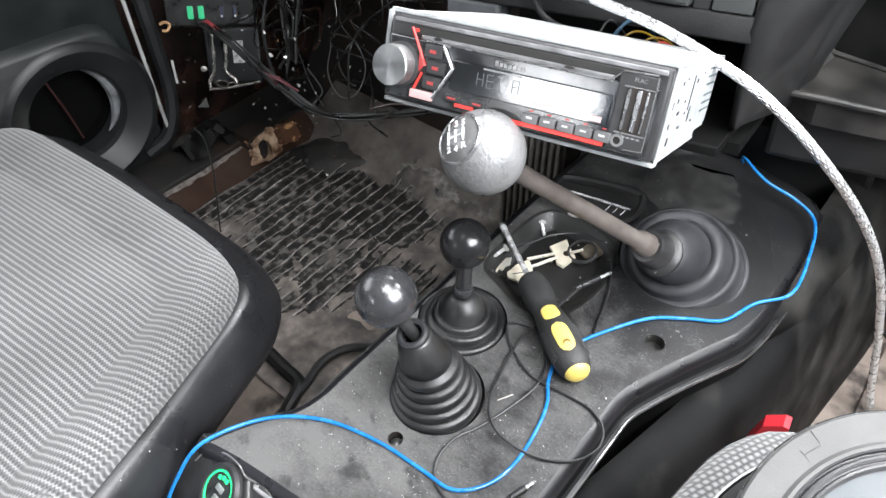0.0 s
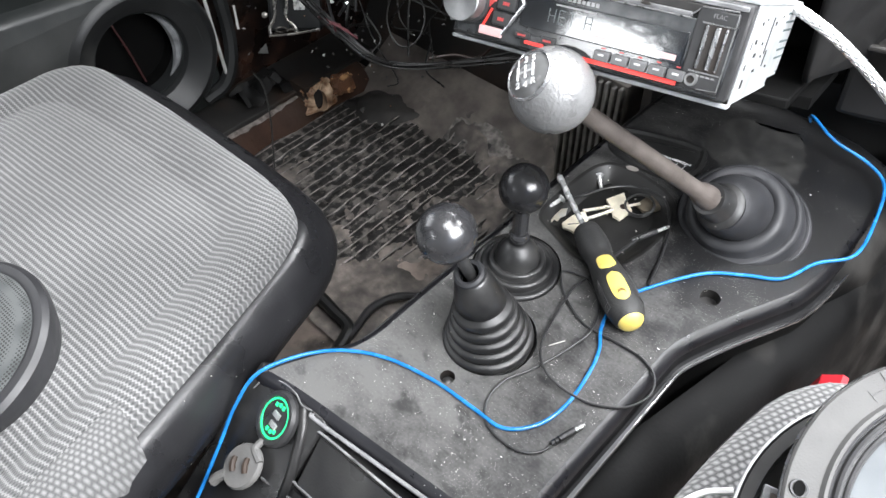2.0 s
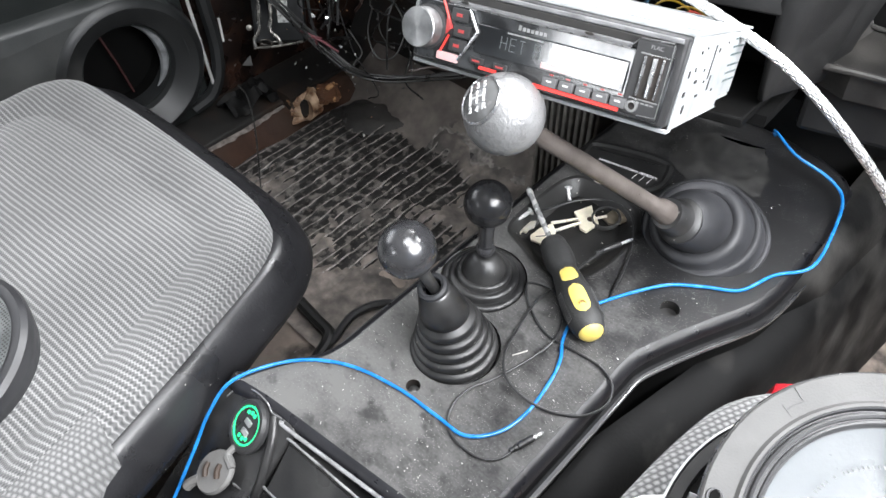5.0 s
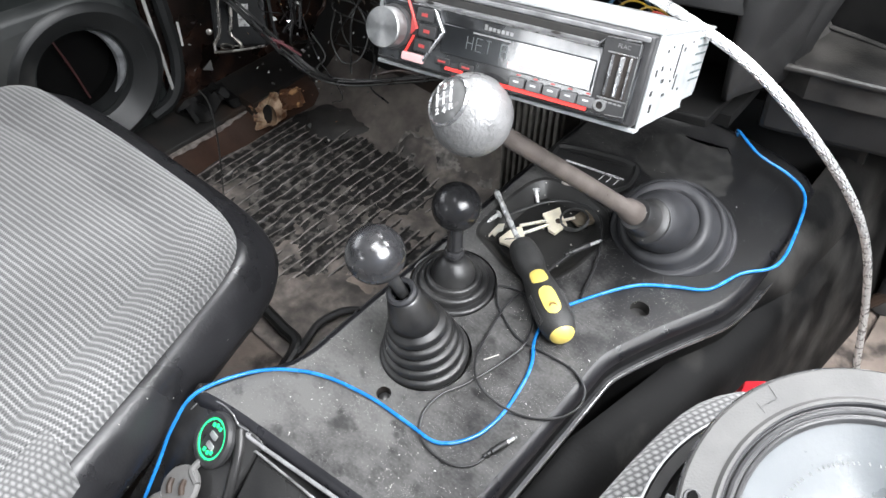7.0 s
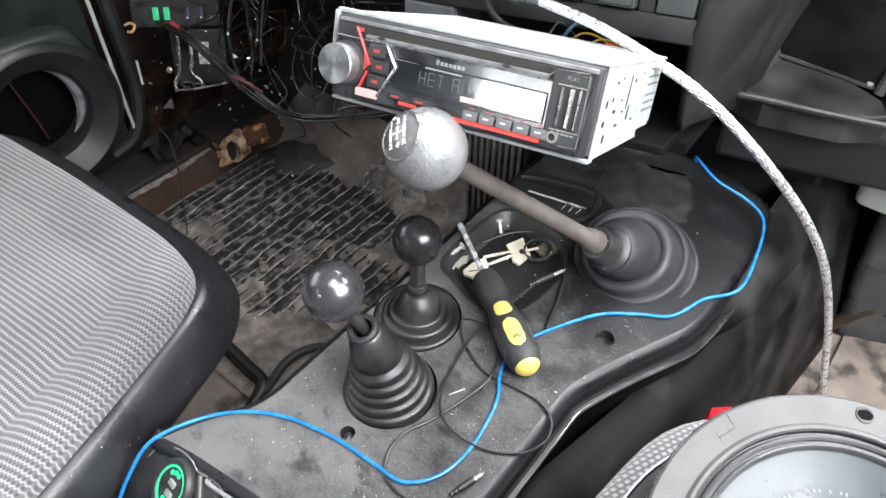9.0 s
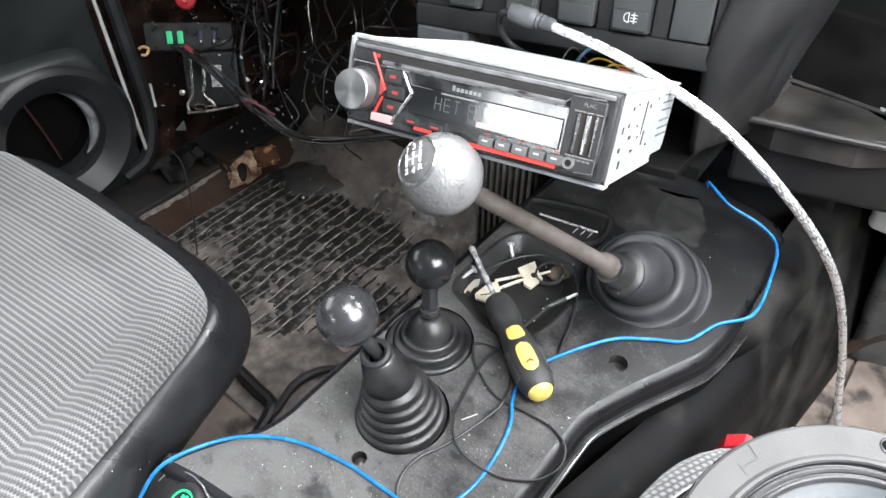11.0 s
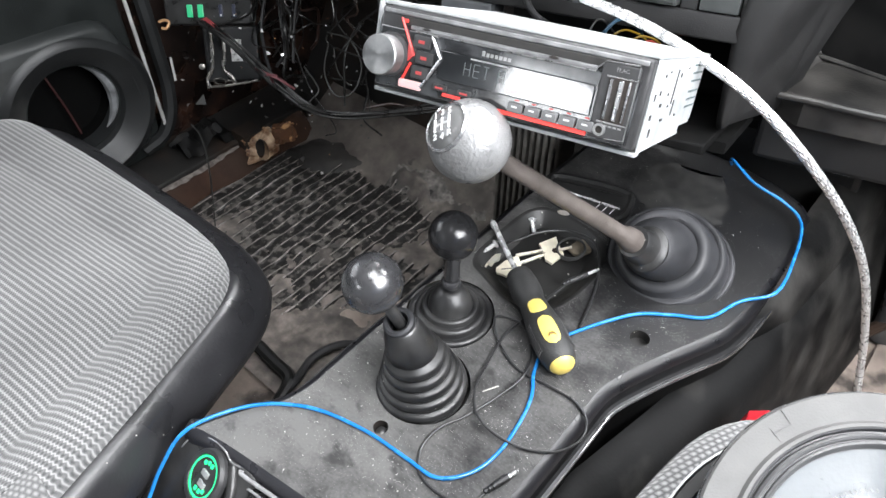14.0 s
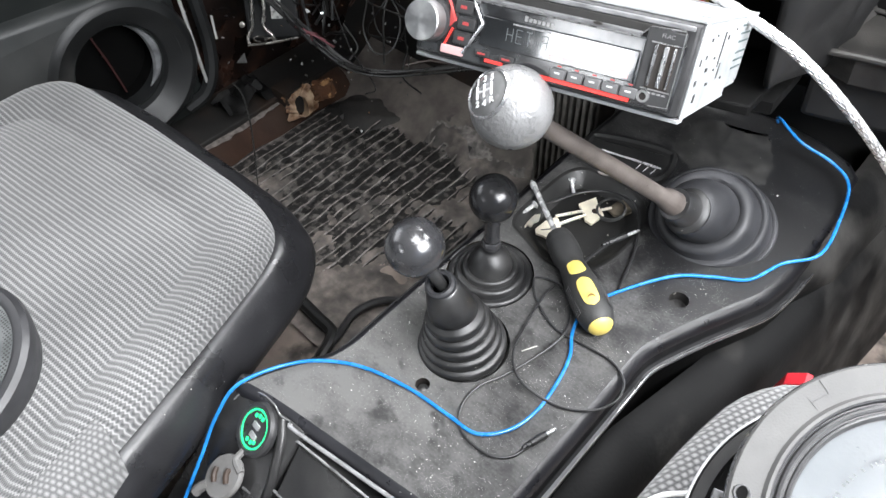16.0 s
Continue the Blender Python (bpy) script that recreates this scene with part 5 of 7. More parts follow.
KEY_GREY = mat("grey_key_plastic", (0.11, 0.11, 0.112), 0.35, scale=60)
SPUN = mat("radially_spun_aluminium", (0.40, 0.40, 0.40), 0.34, metal=1.0, scale=300, vary=0.08, rough_vary=0.05)
SPUN.node_tree.nodes["Principled BSDF"].inputs["Anisotropic"].default_value = 0.85
tangent = SPUN.node_tree.nodes.new("ShaderNodeTangent")
tangent.direction_type, tangent.axis = "RADIAL", "Y"
SPUN.node_tree.links.new(tangent.outputs[0], SPUN.node_tree.nodes["Principled BSDF"].inputs["Tangent"])
mat_vent = mat("green_vent_shade", (0.10, 0.13, 0.13), 0.6)
GRIME_AND_SLOT = mat("black_grime_and_slot_shade", (0.02, 0.019, 0.018), 0.7, scale=300, vary=0.5)
car_radio()


# ---- loose things on the console ----
def screwdriver():
    t = thing("screwdriver", "screwdriver with a black and yellow rubber handle", "screwdriver")
    e, tip = Vector((-0.1435, 0.2985, 0.0165)), Vector((-0.3020, 0.4085, 0.0035))
    u = (tip - e).normalized()
    m = aim(e, u)
    prof = [(0.0100, 0.0015), (0.0128, 0.0045), (0.0148, 0.012), (0.0156, 0.022), (0.0156, 0.034), (0.0146, 0.048), (0.0130, 0.060), (0.0120, 0.068), (0.0116, 0.073), (0.0122, 0.0765), (0.0134, 0.081), (0.0138, 0.088), (0.0134, 0.097), (0.0128, 0.102), (0.0122, 0.1035), (0.0124, 0.106), (0.0112, 0.1095), (0.0050, 0.1105), (0.0040, 0.111)]
    prof0 = prof
    part("grip", lathe(prof, 40, m), GRIP, t)
    prof = [(0.0006, -0.0030), (0.0050, -0.0027), (0.0085, -0.0012), (0.0103, 0.0010), (0.0108, 0.0030)]
    part("end_cap", lathe(prof, 36, m), YELLOW, t, "yellow plastic end cap")
    part("shaft", lathe([(0.0026, 0.096), (0.0026, 0.178), (0.0033, 0.182), (0.0031, 0.187), (0.0018, 0.191), (0.0006, 0.193)], 16, m), STEEL, t, "bright steel shaft")
    back = m.to_3x3().inverted() @ Vector((0.18, -0.30, 0.93))
    a0 = math.atan2(back.y, back.x)

    def inlay(z0, z1, r, half, name="inlay"):
        bm = bmesh.new()
        loops = []
        for i in range(15):
            f = i / 14
            w = half * (1 - abs(2 * f - 1) ** 4) ** 0.5 + 0.02
            z = z0 + (z1 - z0) * f
            grip_r = next(r1 + (r2 - r1) * (z - z1) / (z2 - z1) for (r1, z1), (r2, z2) in zip(prof0, prof0[1:]) if z1 <= z <= z2)
            rr = grip_r + 0.0007 * (1 - abs(2 * f - 1) ** 6)
            loops.append([m @ Vector((rr * math.cos(a0 + w * (2 * k / 10 - 1)), rr * math.sin(a0 + w * (2 * k / 10 - 1)), z)) for k in range(11)])
        rings(bm, loops, closed=False)
        part(name, bm, YELLOW, t, "yellow plastic inlay")

    inlay(0.0135, 0.0445, 0.0153, 0.42)
    inlay(0.0495, 0.0665, 0.0128, 0.52)
    # Shallow dish in darkened yellow, standing for the hole's inner shade.
    part("hang_hole", lathe([(0.0032, 0.0), (0.0028, -0.0006), (0.0004, -0.0008)], 16, aim(m @ Vector((0.0165 * math.cos(a0), 0.0165 * math.sin(a0), 0.0205)), Vector((0.18, -0.30, 0.93)))), mat("shaded_yellow_hole", (0.17, 0.095, 0.008), 0.5), t)
    # rows of grip dimples on both flanks
    bm = bmesh.new()
    for side in (-1, 1):
        for i in range(12):
            for j in range(4):
                a = a0 + side * (0.95 + 0.14 * j)
                z = 0.014 + 0.0026 * i
                c = m @ Vector((0.0154 * math.cos(a), 0.0154 * math.sin(a), z))
                bmesh.ops.create_icosphere(bm, subdivisions=1, radius=0.0008, matrix=Matrix.Translation(c))
    tagged(part("grip_dots", bm, GRIP, t), kind="stuff")


screwdriver()


def plate(bm, pts, thick, z0=None):
    """A flat plate over a run of corner points."""
    p = [Vector(q) for q in pts]
    up = Vector((0, 0, thick))
    rings(bm, [p, [q + up for q in p]], True, True)
    return bm


def keys():
    t = thing("key_bunch", "bunch of worn nickel keys on a dark split ring", "keys")
    z = -0.0105

    def blank(name, outline, thick, material, label="", lift=0.0):
        return part(name, plate(bmesh.new(), [(x, y, z + lift) for x, y in outline], thick), material, t, label)

    blank("key_head", [(-0.2515, 0.4215), (-0.244, 0.440), (-0.2365, 0.433), (-0.2245, 0.425), (-0.2265, 0.4075), (-0.234, 0.4075), (-0.2405, 0.414)], 0.0030, KEYHEAD, "cream square key head")
    part("head_hole", lathe([(0.0034, 0.0), (0.0034, 0.0004), (0.0005, 0.0004)], 20, Matrix.Translation((-0.2335, 0.4235, z + 0.0029))), NEAR_BLACK, t)
    for a, b in (((-0.2590, 0.3940), (-0.2435, 0.4160)), ((-0.2510, 0.3860), (-0.2385, 0.4140))):
        part("key_shaft", tube([(*a, z + 0.0022), (*b, z + 0.0022)], 0.0017, 8, 0), BRASS, t)
    # the toothed bit of the long key, its flank worn bright
    blank("key_bit", [(-0.263, 0.367), (-0.262, 0.381), (-0.257, 0.394), (-0.249, 0.388), (-0.241, 0.379), (-0.241, 0.372), (-0.246, 0.375), (-0.244, 0.368), (-0.249, 0.371), (-0.248, 0.365), (-0.252, 0.365), (-0.259, 0.363)], 0.0024, KEYHEAD, "toothed cream key bit", 0.0012)
    part("bit_groove", tube([(-0.258, 0.369, z + 0.0038), (-0.249, 0.379, z + 0.0038)], 0.0005, 6, 0), DARK_STEEL, t)
    blank("key_blade", [(-0.287, 0.360), (-0.286, 0.370), (-0.272, 0.387), (-0.268, 0.379), (-0.270, 0.374), (-0.269, 0.368), (-0.273, 0.368), (-0.272, 0.363), (-0.276, 0.364), (-0.277, 0.360)], 0.002, BRASS, "worn brass key blade")
    blank("small_key_head", [(-0.227, 0.434), (-0.225, 0.449), (-0.220, 0.458), (-0.211, 0.453), (-0.206, 0.445), (-0.210, 0.437), (-0.217, 0.431)], 0.0022, mat("tarnished_key_head", (0.20, 0.17, 0.13), 0.4, metal=0.5, scale=80, vary=0.4), "tarnished small key head", 0.0006)
    part("small_head_slot", tube([(-0.2165, 0.4480, z + 0.0029), (-0.2135, 0.4440, z + 0.0029)], 0.0010, 6, 0), NEAR_BLACK, t)
    part("small_key_stem", tube([(-0.231, 0.4255, z + 0.0040), (-0.224, 0.437, z + 0.0036)], 0.0014, 8, 0), BRASS, t)
    c = Vector((-0.2225, 0.4335, z + 0.0042))
    for name, r, lift, w in (("split_ring", 0.0138, 0.0, 0.0010), ("split_ring", 0.0130, 0.0017, 0.0010)):
        part(name, tube([c + Vector((r * math.cos(a), r * math.sin(a), lift + 0.0024 * math.sin(a + 0.6))) for a in [2 * math.pi * k / 40 for k in range(41)]], w, 8, 0), DARK_STEEL, t, "dark steel split ring")


keys()


def screw(name, label, head, end, r=0.0021):
    h, e = Vector(head), Vector(end)
    d = (h - e).normalized()
    t = thing(name, label, "screw", group="loose screws")
    length = (h - e).length
    prof = [(0.0006, 0.0), (r * 0.9, 0.0012)]
    k = 0.0018
    while k < length - 0.003:
        prof += [(r, k), (r * 0.8, k + 0.0006)]
        k += 0.0012
    part("thread", lathe(prof + [(r, length - 0.002)], 12, aim(e, d)), STEEL, t)
    part("screw_head", lathe([(r, -0.002), (r * 2.1, -0.0002), (r * 2.1, 0.0006), (0.0009, 0.0009), (0.0002, 0.0002)], 20, aim(h, d)), STEEL, t, "countersunk screw head")


screw("loose_screw", "loose zinc countersunk screw lying in the key tray", (-0.276, 0.443, -0.007), (-0.265, 0.432, -0.01))
screw("loose_screw", "loose zinc screw half under the screwdriver blade", (-0.2800, 0.3873, -0.0012), (-0.2836, 0.3710, -0.0040))


def on_console(pts, z, lift=()):
    return [(x, y, z + dict(lift).get(i, 0.0)) for i, (x, y) in enumerate(pts)]


def blue_wire():
    pts = [(-0.318, -0.06, -0.105), (-0.322, -0.02, -0.072), (-0.331, 0.02, -0.040), (-0.3345, 0.045, -0.015), (-0.331, 0.073, 0.006), (-0.312, 0.117, 0.004), (-0.277, 0.146, 0.0025), (-0.231, 0.160, 0.0022), (-0.190, 0.164, 0.002),
           (-0.163, 0.167, 0.002), (-0.146, 0.187, 0.002), (-0.141, 0.214, 0.002), (-0.145, 0.247, 0.002), (-0.152, 0.270, 0.002), (-0.163, 0.288, 0.002), (-0.169, 0.312, 0.002), (-0.163, 0.339, 0.002), (-0.134, 0.392, 0.002),
           (-0.106, 0.416, 0.002), (-0.081, 0.434, 0.002), (-0.068, 0.469, 0.002), (-0.0475, 0.499, 0.004), (-0.052, 0.549, 0.007), (-0.064, 0.592, 0.011), (-0.087, 0.605, 0.016), (-0.122, 0.607, 0.022), (-0.150, 0.619, 0.028), (-0.157, 0.632, 0.018), (-0.158, 0.645, 0.004)]
    solid("blue_wire", tube(pts, 0.00155, 10, 6), BLUE, "loose bright blue insulated wire lying across the console", "wire")


blue_wire()


def aux_cable():
    t = thing("aux_cable", "thin black audio cable with two jack plugs", "cable")
    z = 0.0018
    run = [(-0.1268, 0.190), (-0.1320, 0.1710), (-0.145, 0.1605), (-0.165, 0.159), (-0.179, 0.165), (-0.188, 0.180), (-0.188, 0.200), (-0.180, 0.219), (-0.171, 0.250), (-0.167, 0.279), (-0.178, 0.305), (-0.200, 0.322), (-0.221, 0.314),
           (-0.214, 0.302), (-0.198, 0.291), (-0.173, 0.282), (-0.140, 0.286), (-0.121, 0.286), (-0.106, 0.278), (-0.100, 0.261), (-0.108, 0.242), (-0.129, 0.227), (-0.155, 0.221), (-0.175, 0.227), (-0.189, 0.244), (-0.197, 0.271),
           (-0.203, 0.300), (-0.203, 0.322), (-0.2005, 0.350), (-0.199, 0.370), (-0.195, 0.393)]
    lift = {8: 0.001, 9: 0.002, 10: 0.0, 11: 0.0, 12: 0.0025, 13: 0.001, 22: 0.0035, 23: 0.0038, 24: 0.003, 25: 0.0025, 26: 0.0025, 19: 0.001, 28: 0.001, 30: 0.003}
    part("cord", tube(on_console(run, z, lift.items()), 0.0011, 8, 6), BLACK_WIRE, t)
    for a, b in ((Vector((-0.1268, 0.190, 0.0030)), Vector((-0.1215, 0.2075, 0.0032))), (Vector((-0.195, 0.391, 0.0042)), Vector((-0.1845, 0.4165, 0.0042)))):
        d = (b - a).normalized()
        m = aim(a, d)
        L = (b - a).length
        part("plug_body", lathe([(0.0012, -0.010), (0.0019, -0.0095), (0.0019, -0.007), (0.0014, -0.0065), (0.0022, -0.006), (0.0022, -0.0035), (0.0016, -0.003), (0.0026, -0.0024), (0.0028, L * 0.5), (0.0026, L * 0.62), (0.0015, L * 0.64)], 16, m), BLACK_WIRE, t, "moulded black plug")
        part("plug_pin", lathe([(0.00165, L * 0.62), (0.00165, L * 0.78), (0.0013, L * 0.79), (0.0013, L * 0.81), (0.00165, L * 0.82), (0.00165, L * 1.0), (0.0011, L * 1.03), (0.0015, L * 1.07), (0.0004, L * 1.14)], 12, m), STEEL, t, "steel jack pin")
    loop = [(-0.276, 0.392), (-0.265, 0.403), (-0.253, 0.428), (-0.233, 0.446), (-0.207, 0.448), (-0.188, 0.427), (-0.172, 0.393), (-0.160, 0.351)]
    t2 = solid("black_lead", tube([(x, y, 0.0025 if k not in (0,) else -0.004) for k, (x, y) in enumerate(loop)], 0.0012, 8, 8), BLACK_WIRE, "thin black lead curling round the key tray", "wire")


aux_cable()


def crumbs():
    """Sawdust and chips scattered over the console."""
    r = random.Random(11)
    bm = bmesh.new()
    for _ in range(10000):
        x, y = r.uniform(-0.32, -0.055), r.uniform(0.09, 0.60)
        brink = -0.116 if y < 0.31 else min(-0.060, -0.116 + 0.46 * (y - 0.31))
        if x > brink or x < -0.296 and y > 0.13 or y > 0.36 and r.random() < 0.7:
            continue
        # the dust gathers in drifts
        drift = noise.noise(Vector((x * 24, y * 24, 5))) + 0.6 * noise.noise(Vector((x * 70, y * 70, 1)))
        if drift < r.uniform(-0.15, 1.0):
            continue
        if (x + 0.226) ** 2 + (y - 0.222) ** 2 < 0.045 ** 2 or (x + 0.257) ** 2 + (y - 0.293) ** 2 < 0.042 ** 2 or (x + 0.128) ** 2 + (y - 0.478) ** 2 < 0.07 ** 2:
            continue
        if -0.288 < x < -0.18 and 0.335 < y < 0.468:
            continue
        s = r.uniform(0.00014, 0.00034) * (2.0 if r.random() < 0.05 else 1.0)
        q = Euler((r.random(), r.random(), r.uniform(0, 6))).to_matrix() @ Matrix.Diagonal((s * r.uniform(1, 3.0), s, s * 0.6))
        vs = [bm.verts.new(q @ Vector(p) + Vector((x, y, s * 0.4))) for p in ((-0.7, -0.7, 0), (0.8, -0.5, 0), (0.5, 0.8, 0), (-0.6, 0.6, 0), (0, 0, 0.7))]
        bm.faces.new(vs[3::-1])
        for a in range(4):
            bm.faces.new((vs[a], vs[(a + 1) % 4], vs[4]))
    solid("sawdust", bm, mat("pale_sawdust", (0.66, 0.65, 0.62), 0.9, scale=200, vary=0.3), "pale sawdust and chips scattered on the console", "debris", "stuff")
    bm = box(-0.1812, -0.1803, 0.246, 0.260, 0.0, 0.0008, 0.0002)
    bmesh.ops.transform(bm, matrix=Matrix.Translation((-0.18, 0.253, 0)) @ Matrix.Rotation(radians(-28), 4, "Z") @ Matrix.Translation((0.18, -0.253, 0)), verts=bm.verts)
    solid("straw_chip", bm, mat("straw", (0.42, 0.41, 0.38), 0.8), "pale straw chip lying on the console", "debris")


crumbs()


def label_plate():
    t = thing("shift_label", "black shift instruction plate with worn white print", "label plate")
    rim = round_outline([(-0.299, 0.515), (-0.218, 0.543), (-0.205, 0.527), (-0.199, 0.493), (-0.220, 0.469), (-0.290, 0.469), (-0.299, 0.497)], 60, 2)
    part("plate_body", rings(bmesh.new(), [offset(rim, 0.0, -0.001), offset(rim, -0.001, 0.003), offset(rim, -0.005, 0.0042), offset(rim, -0.008, 0.0022), offset(rim, -0.012, 0.0020)], cap_end=True), mat("black_label_plastic", (0.014, 0.014, 0.014), 0.4, bump=0.2, bump_scale=500, scale=30), t)
    # worn heading: its first word as bars, the rest can be read
    a, b = Vector((-0.2740, 0.4910, 0.0023)), Vector((-0.2110, 0.5050, 0.0023))
    u = (b - a).normalized()
    v = Vector((-u.y, u.x, 0))
    r = random.Random(3)
    s = 0.0
    while s < 0.021:
        w = r.uniform(0.0012, 0.0022)
        p = a + u * s
        part("print_bar", plate(bmesh.new(), [p, p + u * w, p + u * w + v * 0.0028, p + v * 0.0028], 0.0002), PRINT, t)
        s += w + 0.0007
    at = a + u * 0.0232 + v * 0.0014
    glyphs("print", "КОРОБКА ПЕРЕДАЧ", 0.0040, Matrix.Translation(at) @ Matrix.Rotation(math.atan2(u.y, u.x), 4, "Z"), PRINT, t, "LEFT", 0.00008)
    for k in range(3):
        p = a + u * (0.0400 + 0.0078 * k) - v * 0.0105
        part("print_mark", plate(bmesh.new(), [p, p + u * 0.0006, p + u * 0.0030 + v * 0.0090, p + u * 0.0024 + v * 0.0090], 0.0002), PRINT, t)
    for q in ((0.0, -0.008, 0.010), (0.002, -0.012, 0.007)):
        p = a + u * q[0] + v * q[1]
        part("print_bar", plate(bmesh.new(), [p, p + u * q[2], p + u * q[2] + v * 0.0012, p + v * 0.0012], 0.0002), PRINT, t)
    part("round_mark", lathe([(0.0058, 0.0), (0.0055, 0.0004), (0.0005, 0.0005)], 24, Matrix.Translation((-0.2540, 0.4660, 0.0004)) @ Matrix.Rotation(radians(20), 4, "Z") @ Matrix.Diagonal((1.1, 0.6, 1, 1))), mat("worn_grey_mark", (0.20, 0.185, 0.17), 0.6), t, "round worn grey mark")


label_plate()


# ---- loudspeakers lying on the seats ----
HOLE_BLACK = mat("screw_hole_shade", (0.004, 0.004, 0.004), 0.9, scale=90, spec=0.05)
RING_EDGE = mat("pale_ring_edge", (0.4, 0.4, 0.4), 0.4, scale=60)
RING_BLACK = mat("matt_black_ring_plastic", (0.009, 0.009, 0.009), 0.55, scale=60, spec=0.3)
BAR_GREY = mat("faded_pale_print", (0.13, 0.135, 0.135), 0.5)
FLANGE_SEAM = mat("grey_flange_seam", (0.066, 0.066, 0.065), 0.5)

def loudspeaker():
    c, nrm = Vector((0.0751, 0.1821, 0.1864)), Vector((0.115, -0.283, 1.0)).normalized()
    m = aim(c, nrm)
    t = thing("loudspeaker", "bare grey car loudspeaker lying face up on the seat", "loudspeaker", m)
    part("flange", lathe([(0.0815, -0.006), (0.0832, -0.004), (0.0835, 0.0), (0.0825, 0.0012), (0.0700, 0.0016), (0.0685, 0.0035), (0.0670, 0.0035), (0.0660, 0.0005)], 96), FLANGE, t)
    part("flange_edge", lathe([(0.0836, -0.0042), (0.0842, -0.0030), (0.0842, -0.0015), (0.0836, -0.0006)], 96), CHROME, t, "bright pressed steel edge")
    part("gasket", lathe([(0.0668, 0.0034), (0.0662, 0.0030), (0.0656, 0.0002), (0.0646, 0.0000)], 80), SURROUND, t, "black groove inside the flange")
    part("surround", lathe([(0.0648, 0.0000), (0.0643, 0.0022), (0.0632, 0.0030), (0.0622, 0.0022), (0.0618, 0.0004), (0.0612, 0.0002), (0.0607, 0.0020), (0.0597, 0.0026), (0.0588, 0.0016), (0.0585, -0.0004), (0.0580, -0.0008)], 80), SURROUND_GREY, t, "grey rubber surround in two rolls")
    part("surround_groove", lathe([(0.0621, 0.0007), (0.0616, 0.0006), (0.0610, 0.0006)], 80), SURROUND, t)
    part("cone", lathe([(0.0584, -0.0006), (0.0560, -0.0018), (0.0380, -0.0095), (0.0265, -0.0142), (0.0235, -0.0150)], 80), CONE, t, "smooth blue-grey cone")
    part("dust_cap", lathe([(0.0240, -0.0150), (0.0220, -0.0105), (0.0170, -0.0065), (0.0090, -0.0040), (0.0006, -0.0034)], 56), CONE, t, "domed blue-grey dust cap")
    part("basket", lathe([(0.0800, -0.005), (0.0700, -0.020), (0.0480, -0.034), (0.0440, -0.040), (0.0440, -0.052), (0.0010, -0.052)], 56), SATIN, t, "black basket and magnet")
    # printed ring of lettering as plain bars
    r = random.Random(8)
    h = m.inverted() @ Vector((0.039, 0.201, 0.196))
    print_at = math.atan2(h.y, h.x)
    for k in range(26):
        a = print_at + radians(3.1 * (k - 13))
        if r.random() < 0.15:
            continue
        q = Matrix.Rotation(a, 4, "Z") @ Matrix.Translation((0.0415, 0, -0.00535)) @ Matrix.Rotation(radians(26.5), 4, "Y") 
        part("print_bar", box(-0.0009, 0.0009, -0.0003, 0.0003, -0.0001, 0.00015, m=q), BAR_GREY, t)
    inv = m.inverted()
    for hole in (Vector((0.0002, 0.154, 0.187)), Vector((0.0503, 0.2566, 0.2103)), Vector((0.150, 0.210, 0.186)), Vector((0.100, 0.107, 0.163))):
        h = inv @ hole
        h = h.normalized() * 0.0775
        q = Matrix.Translation((h.x, h.y, 0))
        # Flat black dish drawn for the shade in each screw hole.
        part("mount_hole", lathe([(0.0028, 0.0017), (0.0027, 0.0022), (0.0018, 0.0020), (0.0003, 0.0020)], 20, q @ Matrix.Rotation(math.atan2(h.y, h.x), 4, "Z") @ Matrix.Diagonal((0.8, 1.25, 1, 1))), HOLE_BLACK, t)
        part("hole_rim", lathe([(0.0040, 0.0013), (0.0037, 0.0020), (0.0029, 0.0020)], 24, q), SURROUND, t)
    h = inv @ Vector((0.0029, 0.211, 0.203))
    ang = math.atan2(h.y, h.x)
    for da, r0, r1 in ((-0.07, 0.0750, 0.0822), (0.05, 0.0712, 0.0775)):
        part("flange_seam", box(r0, r1, -0.00015, 0.00015, 0.0012, 0.00172, m=Matrix.Rotation(ang + da, 4, "Z")), FLANGE_SEAM, t)
    part("flange_seam", tube([(0.0752 * math.cos(ang + k), 0.0752 * math.sin(ang + k), 0.0017) for k in (-0.07, -0.03, 0.01, 0.05)], 0.0002, 6, 2), FLANGE_SEAM, t)
    # mounting ring lying under it
    m2 = aim(c + Vector((-0.007, -0.014, -0.022)), Vector((0.07, -0.20, 0.98)))
    t2 = thing("mounting_ring", "black plastic speaker mounting ring with a grey edge", "speaker ring", m2)
    part("ring_body", lathe([(0.0810, -0.016), (0.0845, -0.014), (0.0850, -0.006), (0.0835, -0.0035), (0.0780, -0.0035), (0.0765, -0.009), (0.0700, -0.012), (0.0690, -0.016)], 80), RING_BLACK, t2)
    part("ring_edge", lathe([(0.0851, -0.0062), (0.0858, -0.0052), (0.0856, -0.0038), (0.0846, -0.0033)], 80), RING_EDGE, t2, "pale grey ring edge")
    bare = mat("dull_basket_metal", (0.14, 0.14, 0.145), 0.4, metal=0.5, scale=80)
    q = Matrix.Rotation(radians(176), 4, "Z") @ Matrix.Translation((0.0700, 0, -0.0065))
    frame_plate = part("basket_tongue", box(-0.005, 0.005, -0.014, 0.014, -0.002, 0.0006, 0.0008, q), bare, t2, "dull metal tongue with slots")
    for yy in (-0.008, 0.006):
        part("slot", box(-0.0016, 0.0016, yy - 0.003, yy + 0.003, 0.0003, 0.0009, 0.0004, q), NEAR_BLACK, frame_plate)
    for a, l in ((196, 0.012), (206, 0.010), (186, 0.008)):
        q = Matrix.Rotation(radians(a), 4, "Z") @ Matrix.Translation((0.0745, 0, -0.0075))
